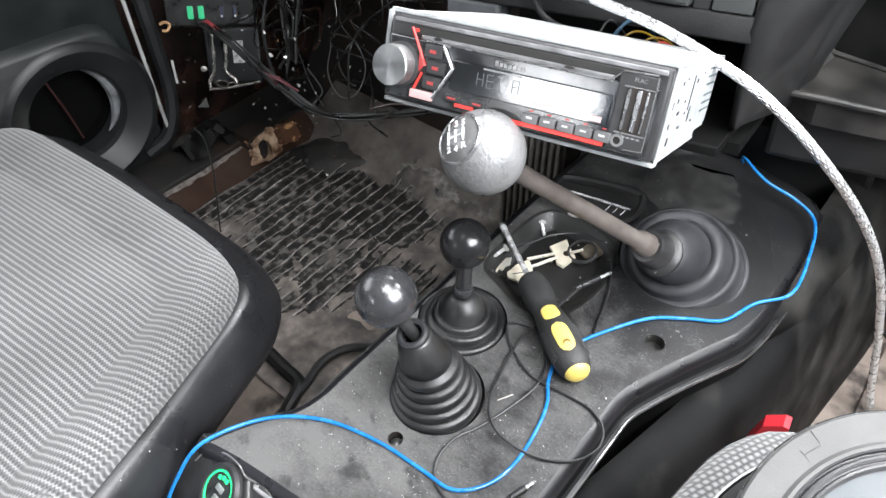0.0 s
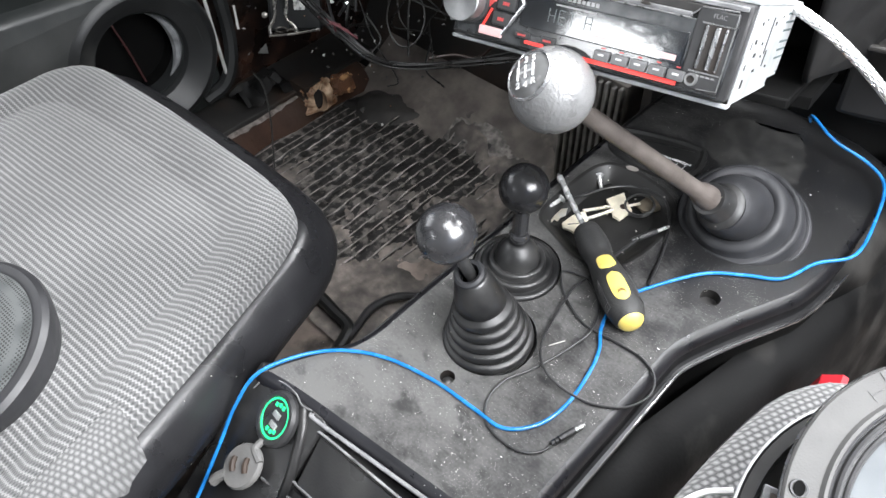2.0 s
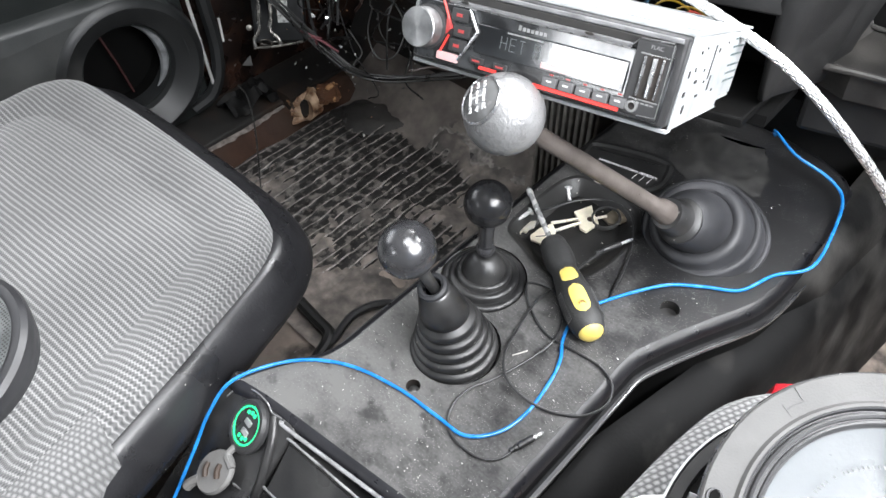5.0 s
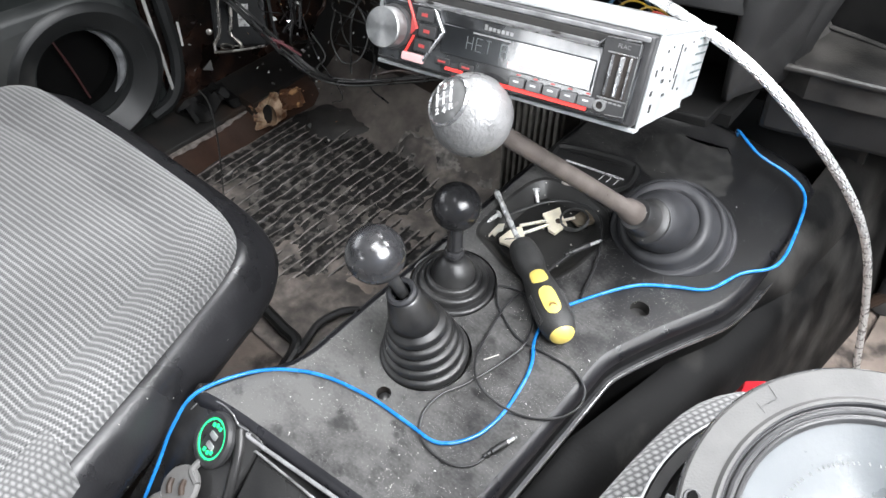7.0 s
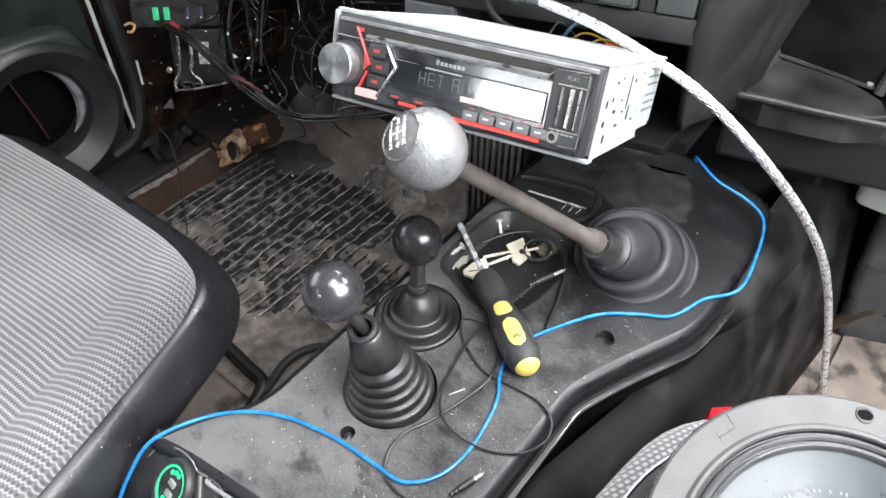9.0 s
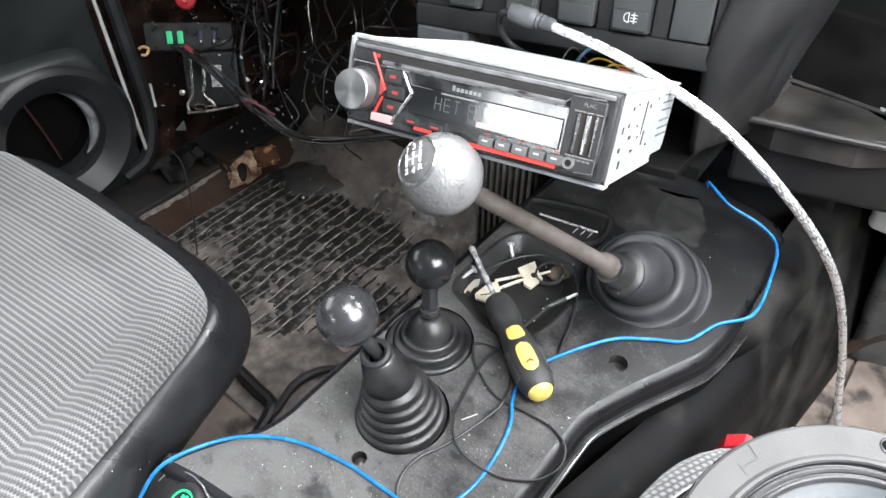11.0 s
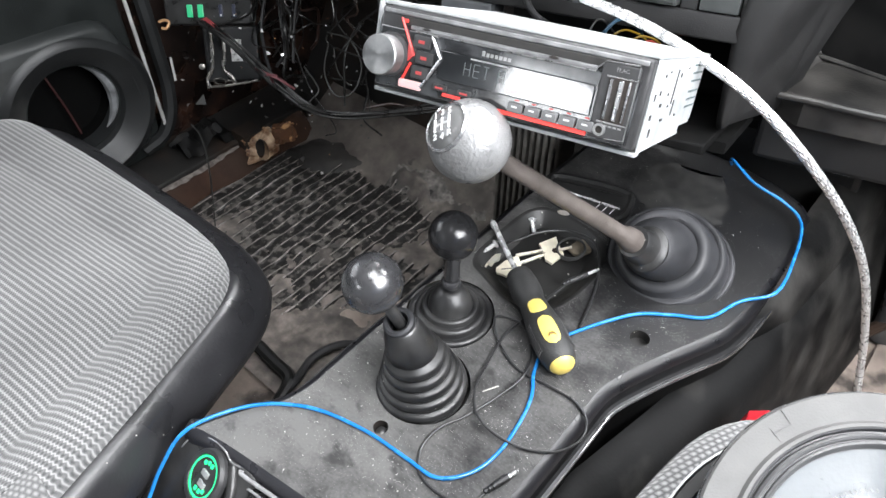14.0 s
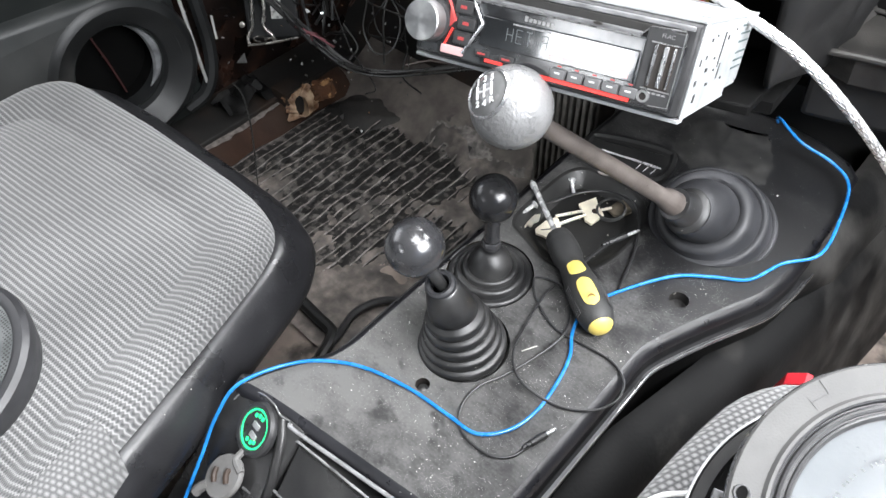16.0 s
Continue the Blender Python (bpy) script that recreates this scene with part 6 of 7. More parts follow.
        part("clip_tab", box(-0.004, 0.004, -l / 2, l / 2, -0.002, 0.0012, 0.001, q), CHROME if a == 206 else SATIN, t2)
    wire = [(-0.038, 0.119, 0.114), (-0.035, 0.134, 0.117), (-0.033, 0.149, 0.119), (-0.027, 0.162, 0.121), (-0.017, 0.171, 0.124)]
    solid("white_wire", tube(wire, 0.0018, 8, 6), PRINT, "short white wire lying on the seat cloth", "wire")


loudspeaker()


def perforated():
    m = bpy.data.materials.new("perforated_grey_grille")
    m.use_nodes = True
    n, l = m.node_tree.nodes, m.node_tree.links
    b = n["Principled BSDF"]
    b.inputs["Roughness"].default_value = 0.55
    tc = n.new("ShaderNodeTexCoord")
    v = n.new("ShaderNodeTexVoronoi")
    v.inputs["Scale"].default_value, v.inputs["Randomness"].default_value = 420, 0.0
    l.new(tc.outputs["Object"], v.inputs["Vector"])
    r = n.new("ShaderNodeMapRange")
    for k, q in enumerate((0.28, 0.42, 0.0, 1.0), 1):
        r.inputs[k].default_value = q
    l.new(v.outputs["Distance"], r.inputs[0])
    big = n.new("ShaderNodeTexNoise")
    big.inputs["Scale"].default_value = 22
    l.new(tc.outputs["Object"], big.inputs["Vector"])
    cr = n.new("ShaderNodeMapRange")
    for k, q in enumerate((0.46, 0.58, 0.0, 1.0), 1):
        cr.inputs[k].default_value = q
    l.new(big.outputs["Fac"], cr.inputs[0])
    a = n.new("ShaderNodeMix")
    a.data_type = "RGBA"
    a.inputs[6].default_value, a.inputs[7].default_value = (0.045, 0.049, 0.049, 1), (0.085, 0.09, 0.09, 1)
    l.new(cr.outputs[0], a.inputs[0])
    c = n.new("ShaderNodeMix")
    c.data_type = "RGBA"
    c.inputs[6].default_value = (0.012, 0.012, 0.012, 1)
    l.new(r.outputs[0], c.inputs[0])
    l.new(a.outputs[2], c.inputs[7])
    l.new(c.outputs[2], b.inputs["Base Color"])
    return m


def grille():
    m = aim((-0.479, -0.088, 0.0525), (0.015, -0.19, 0.98))
    t = thing("speaker_grille", "round black speaker with a perforated grille on the seat", "loudspeaker", m)
    part("rim", lathe([(0.070, -0.03), (0.0780, -0.010), (0.0805, -0.002), (0.0800, 0.003), (0.0765, 0.0065), (0.0715, 0.0072), (0.0690, 0.0062)], 80), SURROUND, t)
    part("mesh", lathe([(0.0692, 0.0064), (0.0600, 0.0085), (0.0420, 0.0110), (0.0220, 0.0125), (0.0006, 0.0130)], 64), perforated(), t, "perforated dusty grey grille")
    part("badge", lathe([(0.0045, 0.0118), (0.0040, 0.0135), (0.0006, 0.0138)], 20, Matrix.Translation((0.030, 0.004, -0.0015))), CHROME, t, "small bright badge")
    part("back", lathe([(0.070, -0.03), (0.04, -0.034), (0.001, -0.034)], 40), NEAR_BLACK, t)


grille()


# ---- dashboard ----
STACK = Matrix.Translation((-0.27, 0.5, 0.2)) @ Matrix.Rotation(radians(8.3), 4, "Z") @ Matrix.Rotation(radians(-6), 4, "Y") @ Matrix.Rotation(radians(-15), 4, "X")


def dash_stack():
    t = thing("dashboard_centre", "black plastic dashboard centre with rocker switches", "dashboard", STACK)
    # switch panel as bars round the switch openings
    cells = [(-0.122, -0.088), (-0.064, -0.032), (-0.015, 0.020), (0.033, 0.067), (0.081, 0.114)]
    bm = box(-0.160, 0.128, 0.0, 0.018, -0.010, 0.011, 0.003, seg=3)
    part("panel_sill", bm, DASH, t)
    edges = [-0.160] + [v for c in cells for v in c] + [0.128]
    for a, b in zip(edges[0::2], edges[1::2]):
        part("panel_post", box(a, b, 0.0015, 0.018, 0.0105, 0.075, 0.0015), DASH, t)
    part("panel_head", box(-0.160, 0.128, 0.0, 0.020, 0.0745, 0.16, 0.003), DASH, t)
    for k, (a, b) in enumerate(cells):
        blank = k == 4
        if k == 0:
            part("switch_well", box(a, b, 0.012, 0.020, 0.011, 0.075), NEAR_BLACK, t)
        o = part("blank_cover" if blank else "rocker_switch", box(a + 0.0012, b - 0.0012, -0.001 if blank else -0.0045, 0.014, 0.0125 if not blank else 0.0115, 0.072, 0.0018, seg=3), SWITCH, t)
        if not blank:
            part("rocker_edge", box(a + 0.003, b - 0.003, -0.0062, -0.004, 0.0145, 0.030, 0.0012), SWITCH, o)
        # Black strip painted for the shade round each switch.
        part("gap_shade", box(a + 0.0002, b - 0.0002, 0.0145, 0.0175, 0.0112, 0.0745), NEAR_BLACK, t)
    # fog lamp pictogram on the third switch
    y, cx, cz = -0.0064, 0.0500, 0.0245
    arc = [(cx - 0.0005, y, cz + 0.0038)] + [(cx - 0.0005 - 0.0042 * math.sin(a), y, cz + 0.0038 * math.cos(a)) for a in [math.pi * i / 10 for i in range(1, 10)]] + [(cx - 0.0005, y, cz - 0.0038)]
    part("fog_symbol", tube(arc + [arc[0]], 0.00035, 6, 0), PRINT, t)
    for k in (-1, 0, 1):
        part("fog_symbol", tube([(cx + 0.001, y, cz + 0.0024 * k), (cx + 0.0065, y, cz + 0.0024 * k)], 0.00032, 6, 0), PRINT, t)
    part("fog_symbol", tube([(cx + 0.0040, y, cz + 0.0042), (cx + 0.0032, y, cz + 0.0020), (cx + 0.0046, y, cz), (cx + 0.0034, y, cz - 0.0022), (cx + 0.0042, y, cz - 0.0042)], 0.00032, 6, 3), PRINT, t)
    part("switch_mark", box(-0.004, 0.004, -0.0048, -0.004, 0.052, 0.060), NEAR_BLACK, t)
    # legs on both sides of the radio slot
    part("left_leg", box(-0.160, -0.103, 0.002, 0.03, -0.052, -0.009, 0.004), mat("grey_bracket", (0.055, 0.058, 0.062), 0.4, scale=30), t, "grey bracket beside the radio slot")
    bm = bmesh.new()
    loops = []
    for z, x0, x1, y0 in ((0.16, 0.124, 0.178, -0.007), (0.10, 0.123, 0.170, -0.006), (0.05, 0.122, 0.160, -0.005), (0.02, 0.116, 0.151, -0.004), (0.0, 0.112, 0.144, -0.002), (-0.04, 0.112, 0.132, 0.006), (-0.075, 0.112, 0.124, 0.014), (-0.084, 0.112, 0.120, 0.020)):
        w = x1 - x0
        loops.append([Vector((x0, y0 + 0.006, z)), Vector((x0 + 0.002, y0 + 0.002, z)), Vector((x0 + 0.006, y0, z)), Vector((x0 + 0.50 * w, y0 + 0.0005, z)), Vector((x0 + 0.72 * w, y0 + 0.0025, z)), Vector((x0 + 0.88 * w, y0 + 0.007, z)), Vector((x1, y0 + 0.016, z)),
                      Vector((x1 + 0.004, y0 + 0.030, z)), Vector((x1 + 0.03, 0.13, z)), Vector((x0, 0.13, z))])
    part("right_leg", rings(bm, loops, True, True), DASH, t, "", 50)
    # The radio slot's lining takes the dark copy that stands for shade.
    part("slot_roof", box(-0.105, 0.113, 0.018, 0.16, -0.004, 0.008), DASH_SHADED, t)
    part("slot_back", box(-0.16, 0.13, 0.16, 0.17, -0.12, 0.02), DASH_SHADED, t)
    part("slot_floor", box(-0.16, 0.125, 0.02, 0.16, -0.105, -0.095), DASH_SHADED, t)
    part("slot_ledge", box(-0.105, 0.115, -0.018, 0.12, -0.097, -0.088, 0.002), DASH_SHADED, t)


dash_stack()


def dash_right():
    t = thing("dashboard_shelf", "dusty black dashboard shelf on the passenger side", "dashboard")
    R = Matrix.Translation((-0.134, 0.592, 0.13)) @ Matrix.Rotation(radians(12), 4, "Z") @ Matrix.Rotation(radians(-4), 4, "Y")
    def slab(name, pts, z0, z1, material, label="", bevel=0.002):
        o = round_outline(pts, 80, 1)
        return part(name, rings(bmesh.new(), [[R @ p for p in offset(o, d, z)] for d, z in ((0, z0), (0, z1 - bevel), (-bevel * 0.3, z1 - bevel * 0.3), (-bevel, z1))], cap_end=True), material, t, label)

    slab("shelf", [(-0.006, 0.004), (0.132, 0.0), (0.118, 0.052), (0.030, 0.090), (0.012, 0.074)], -0.030, -0.003, SHELF, "dusty sunken shelf floor")
    part("shelf_lip", tube([R @ Vector((-0.004, 0.004, -0.003)), R @ Vector((0.03, 0.001, -0.001)), R @ Vector((0.14, -0.003, -0.002)), R @ Vector((0.68, -0.01, -0.002))], 0.0034, 10, 4), SHELF, t, "raised rounded shelf lip")
    part("shelf_rear_lip", tube([R @ Vector((0.028, 0.082, 0.001)), R @ Vector((0.060, 0.074, -0.001)), R @ Vector((0.105, 0.058, -0.002)), R @ Vector((0.116, 0.054, -0.002))], 0.0022, 8, 4), SHELF, t)
    bm = bmesh.new()
    loops = []
    for f in (0.0, 0.25, 0.5, 0.75, 1.0):
        y = 0.006 + 0.088 * f
        x = -0.006 + 0.028 * f
        h = 0.0 + 0.016 * f
        loops.append([R @ Vector((x - 0.006, y, -0.03)), R @ Vector((x - 0.003, y, h)), R @ Vector((x + 0.001, y, h + 0.0008)), R @ Vector((x + 0.010, y - 0.006 * f, -0.001)), R @ Vector((x + 0.014, y - 0.006 * f, -0.006))])
    part("shelf_cheek", rings(bm, loops, True, True), SHELF, t, "", 60)
    part("pillar_edge", tube([R @ Vector((0.118, 0.050, -0.004)), R @ Vector((0.124, 0.058, 0.030)), R @ Vector((0.136, 0.064, 0.075)), R @ Vector((0.150, 0.070, 0.14))], 0.0048, 10, 5), SHELF, t)
    # Added stud that stands for a bright glint at the shelf's rear edge.
    part("glint_stud", lathe([(0.003, 0.0), (0.003, 0.003), (0.0004, 0.0035)], 16, R @ Matrix.Translation((0.110, 0.058, -0.001))), STEEL, t, "small bright stud standing for a glint")
    # moulded wall behind the shelf, and the flank of the centre stack running back to it
    w0, w1, w2 = Vector((0.026, 0.086, -0.004)), Vector((0.116, 0.054, -0.004)), Vector((0.66, 0.02, -0.004))
    bm = bmesh.new()
    rows = []
    for h, back in ((0.0, 0.0), (0.004, 0.001), (0.030, 0.003), (0.068, 0.005), (0.074, 0.007), (0.0765, 0.012), (0.076, 0.09)):
        rows.append([R @ (p + Vector((0.0, back, h))) for p in (w0 - Vector((0.03, -0.01, 0)), w0, w0.lerp(w1, 0.5), w1, w2)])
    part("recess_wall", rings(bm, rows, closed=False), DASH_SHADED, t, "wall behind the shelf, coloured dark for shade", 60)
    bm = bmesh.new()
    rows = []
    for z, x1, y0 in ((0.16, 0.178, -0.004), (0.05, 0.158, -0.002), (0.0, 0.142, 0.0), (-0.04, 0.132, 0.006), (-0.075, 0.124, 0.014)):
        a = STACK @ Vector((x1 + 0.002, y0 + 0.024, z))
        b = R @ (w0 + Vector((-0.006, 0.012, 0)))
        b = Vector((b.x + 0.12 * (a.z - b.z), b.y, a.z))
        rows.append([a, a.lerp(b, 0.3) + Vector((0.010, 0, 0)), a.lerp(b, 0.7) + Vector((0.012, 0, 0)), b])
    part("stack_flank", rings(bm, rows, closed=False), DASH, t, "smooth black flank of the centre stack", 60)
    # open glove compartment behind the shelf, its shade put into the colour
    part("compartment_back", box(-0.03, 0.68, 0.26, 0.28, -0.10, 0.40, 0.004, R), DASH_SHADED, t)
    part("compartment_side", box(-0.030, -0.022, 0.02, 0.27, -0.05, 0.40, 0.002, R), DASH_SHADED, t)
    part("compartment_floor", box(-0.022, 0.68, 0.03, 0.26, -0.050, -0.032, 0.002, R), DASH_SHADED, t)
    part("compartment_roof", box(-0.03, 0.68, 0.06, 0.28, 0.20, 0.23, 0.004, R), DASH_SHADED, t)
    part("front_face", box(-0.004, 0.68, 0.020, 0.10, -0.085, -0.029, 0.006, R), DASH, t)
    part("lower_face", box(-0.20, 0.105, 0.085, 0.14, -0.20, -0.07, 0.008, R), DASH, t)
    part("vent_slot", box(0.000, 0.095, 0.070, 0.09, -0.112, -0.090, 0.004, R), DASH_SHADED, t)
    part("slot_edge", tube([R @ Vector((0.010, 0.070, -0.115)), R @ Vector((0.055, 0.069, -0.117)), R @ Vector((0.095, 0.069, -0.114))], 0.002, 8, 4), DASH, t)
    part("slot_tag", box(0.074, 0.090, 0.066, 0.069, -0.1135, -0.111, m=R), PRINT, t, "small white tag")


dash_right()


# ---- engine tunnel and passenger footwell ----
def tunnel():
    bm = bmesh.new()
    loops = []
    for y, x0, x1 in ((0.05, -0.075, -0.03), (0.25, -0.072, -0.02), (0.36, -0.05, 0.0), (0.45, -0.034, 0.012), (0.60, -0.032, 0.03), (0.75, -0.035, 0.046), (0.95, -0.035, 0.06)):
        loops.append([Vector((x0 - 0.03, y, -0.045)), Vector((x0, y, -0.042)), Vector((x0 + 0.3 * (x1 - x0), y, -0.07)), Vector((x0 + 0.55 * (x1 - x0), y, -0.13)), Vector((x0 + 0.8 * (x1 - x0), y, -0.21)), Vector((x1, y, FLOOR_Z))])
    rings(bm, loops, closed=False)
    solid("engine_tunnel", bm, SHOULDER, "scuffed engine tunnel covering, coloured darker for shade at the rear", "panel", "structure", angle=70)
    # the cover's shoulder runs flush into the console's front
    bm = bmesh.new()
    loops = []
    for i in range(41):
        y = 0.425 + 0.0085 * i
        k = max(0.0, 1.0 - (y - 0.425) / 0.105)
        k = k * k * (3 - 2 * k)
        loops.append([Vector((x + drift * (y - 0.45) - min(0.034, 0.003 - 0.55 * z) * k, y, z - sink * k)) for x, z, sink, drift in (
            (-0.068, -0.0040, 0.012, 0.0), (-0.060, -0.0016, 0.016, 0.0), (-0.0545, -0.0034, 0.020, 0.01), (-0.0490, -0.0072, 0.020, 0.02), (-0.0440, -0.0130, 0.016, 0.03),
            (-0.0400, -0.0210, 0.013, 0.05), (-0.0360, -0.0360, 0.010, 0.06), (-0.0310, -0.0620, 0.0, 0.06), (-0.0280, -0.1000, 0.0, 0.04))])
    rings(bm, loops, closed=False)
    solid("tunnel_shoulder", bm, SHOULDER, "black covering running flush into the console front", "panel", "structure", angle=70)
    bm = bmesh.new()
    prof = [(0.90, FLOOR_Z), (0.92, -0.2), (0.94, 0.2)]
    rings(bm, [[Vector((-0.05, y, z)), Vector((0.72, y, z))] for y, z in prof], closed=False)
    solid("toe_board_right", bm, SIDE_SHADED, "black toe board of the passenger footwell", "panel", "structure")
    bm = bmesh.new()
    xs = [0.062 + 0.6 * i / 60 for i in range(61)]
    ys = [0.40 + 0.5 * i / 50 for i in range(51)]
    g = [[bm.verts.new((x + 0.02 * max(0, 0.8 - y), y, FLOOR_Z + 0.008 + 0.006 * noise.noise(Vector((x * 14, y * 14, 4))) + 0.003 * noise.noise(Vector((x * 50, y * 50, 1))) + max(0, y - 0.82) * 0.9)) for x in xs] for y in ys]
    for a, b in zip(g, g[1:]):
        for i in range(len(a) - 1):
            bm.faces.new((a[i], a[i + 1], b[i + 1], b[i]))
    solid("passenger_mat", bm, MUD, "muddy brown passenger floor mat with dark gouges", "floor mat")
    bm = bmesh.new()
    edge = spline([(0.044, 0.795, FLOOR_Z + 0.012), (0.041, 0.785, -0.215), (0.033, 0.78, -0.165), (0.026, 0.78, -0.10), (0.024, 0.785, -0.055), (0.026, 0.80, 0.02)], 6)
    rows = [(0.0, 0.006, 0.0), (0.0, 0.0, 0.0), (0.006, -0.006, 0.0), (0.016, -0.006, -0.002), (0.035, 0.004, -0.004), (0.10, 0.03, -0.01), (0.34, 0.05, -0.02)]
    rings(bm, [[p + Vector(q) for p in edge] for q in rows], closed=False)
    solid("heater_duct", bm, mat("grey_black_duct", (0.045, 0.046, 0.049), 0.35, scale=20, second=(0.09, 0.09, 0.09), second_at=0.58, second_scale=16, bump=0.2, bump_scale=200), "dark grey moulded duct in the passenger footwell", "duct", "structure", angle=60)
    solid("duct_foot", tube([(0.035, 0.775, FLOOR_Z + 0.016), (0.052, 0.785, FLOOR_Z + 0.045), (0.068, 0.79, FLOOR_Z + 0.068), (0.085, 0.80, FLOOR_Z + 0.070), (0.16, 0.80, FLOOR_Z + 0.060)], 0.008, 10, 6), NEAR_BLACK, "black rubber edge below the heater duct", "edging", "structure")
    solid("plastic_block", box(-0.008, 0.040, 0.745, 0.785, -0.042, 0.035, 0.010, seg=4), mat("white_cap_plastic", (0.8, 0.8, 0.79), 0.4, scale=40, vary=0.05), "white plastic block on the heater duct", "plastic block")


tunnel()


def red_strap():
    """A red plastic wedge standing on the floor between the tunnel and the seat."""
    bm = bmesh.new()
    prof = [(-0.014, FLOOR_Z), (-0.019, -0.10), (-0.018, -0.050), (-0.0135, -0.0185), (-0.0012, -0.0088), (0.0035, -0.0100), (0.0065, -0.040), (0.014, FLOOR_Z)]
    front = [Vector((x, 0.378 + 0.25 * (x + 0.01), z - (0.0065 if z > -0.2 else 0.0))) for x, z in prof]
    rings(bm, [front, [p + Vector((-0.002, 0.012, 0)) for p in front]], True, True)
    solid("red_wedge", bm, RED_PLASTIC, "red plastic wedge standing between tunnel and seat", "wedge")


red_strap()


# ---- cables ----
def braided_cable():
    t = thing("braided_cable", "thick silver braided cable with a grey moulded plug", "cable")
    pts = [(-0.278, 0.476, 0.219), (-0.217, 0.466, 0.221), (-0.163, 0.456, 0.217), (-0.117, 0.466, 0.195), (-0.069, 0.494, 0.145), (-0.026, 0.543, 0.070), (0.006, 0.591, -0.014), (0.035, 0.630, -0.117), (0.062, 0.650, -0.22), (0.075, 0.66, -0.262)]
    run = spline(pts, 14)
    part("sheath", tube(run, 0.0034, 14, 0), mat("cable_core", (0.62, 0.62, 0.62), 0.5, metal=0.1, scale=200, vary=0.2), t)
    # crossed strands wound over the sheath
    frames, up = [], None
    for i, p in enumerate(run):
        d = (run[min(i + 1, len(run) - 1)] - run[max(i - 1, 0)]).normalized()
        up = d.orthogonal().normalized() if up is None else (up - d * up.dot(d)).normalized()
        frames.append((p, up.copy(), d.cross(up)))
    bm = bmesh.new()
    for way in (-1, 1):
        for s in range(9):
            line = []
            for i, (p, u, v) in enumerate(frames):
                a = 2 * math.pi * s / 9 + way * i * 0.33
                line.append(p + 0.0035 * (math.cos(a) * u + math.sin(a) * v))
            tube(line, 0.00056, 5, 0, bm=bm)
    tagged(part("braid", bm, BRAID, t, "silver metal braid"), kind="stuff")
    a, b = Vector((-0.313, 0.475, 0.2195)), Vector((-0.274, 0.476, 0.219))
    d = (b - a).normalized()
    L = (b - a).length
    part("plug", lathe([(0.0045, -0.004), (0.0075, -0.002), (0.0082, 0.004), (0.0084, L * 0.45), (0.0074, L * 0.55), (0.0060, L * 0.60), (0.0068, L * 0.64), (0.0058, L * 0.70), (0.0066, L * 0.75), (0.0056, L * 0.82), (0.0062, L * 0.88), (0.0054, L), (0.0040, L + 0.001)], 20, aim(a, d), cap_start=True), mat("grey_moulded_plug", (0.07, 0.073, 0.078), 0.45, scale=40), t, "grey moulded plug")
    part("tail", tube([(-0.313, 0.475, 0.2195), (-0.324, 0.474, 0.216), (-0.330, 0.478, 0.204), (-0.325, 0.482, 0.189), (-0.316, 0.492, 0.176), (-0.310, 0.53, 0.150)], 0.003, 10, 6), BLACK_WIRE, t, "black tail lead")


braided_cable()


def ribbed_duct():
    """A corrugated grey duct between the console's front and the toe board."""
    t = thing("ribbed_duct", "dusty grey corrugated duct beside the console front", "duct")
    part("duct_body", box(-0.445, -0.352, 0.612, 0.655, FLOOR_Z, -0.030, 0.004), MAT_FRONT, t)
    rib = mat("dusty_duct_rib", (0.17, 0.160, 0.147), 0.7, scale=60, vary=0.4, bump=0.4, bump_scale=300)
    for k in range(9):
        x = -0.440 + 0.0098 * k
        part("duct_rib", box(x, x + 0.0056, 0.604, 0.616, FLOOR_Z, -0.033 - 0.002 * (k % 2), 0.002), rib, t)


ribbed_duct()


def radio_harness():
    t = thing("radio_harness", "coloured wires running from the radio into the dashboard", "wiring")
    for k, (c, pts) in enumerate((((0.12, 0.075, 0.005), [(-0.245, 0.462, 0.185), (-0.238, 0.478, 0.199), (-0.232, 0.497, 0.194), (-0.223, 0.52, 0.175)]), ((0.09, 0.056, 0.004), [(-0.226, 0.462, 0.186), (-0.222, 0.48, 0.199), (-0.214, 0.50, 0.192), (-0.21, 0.53, 0.165)]),
                                  ((0.006, 0.030, 0.055), [(-0.252, 0.463, 0.185), (-0.246, 0.492, 0.202), (-0.236, 0.512, 0.19), (-0.23, 0.53, 0.16)]), ((0.16, 0.016, 0.012), [(-0.218, 0.464, 0.185), (-0.214, 0.485, 0.197), (-0.208, 0.51, 0.18), (-0.2, 0.53, 0.16)]),
                                  ((0.02, 0.02, 0.02), [(-0.26, 0.463, 0.185), (-0.262, 0.49, 0.198), (-0.256, 0.52, 0.17), (-0.25, 0.535, 0.15)]))):
        part("harness_wire", tube(pts, 0.0016 if c[2] > 0.05 else 0.0009, 8, 8), mat("harness_insulation", c, 0.4), t)


radio_harness()


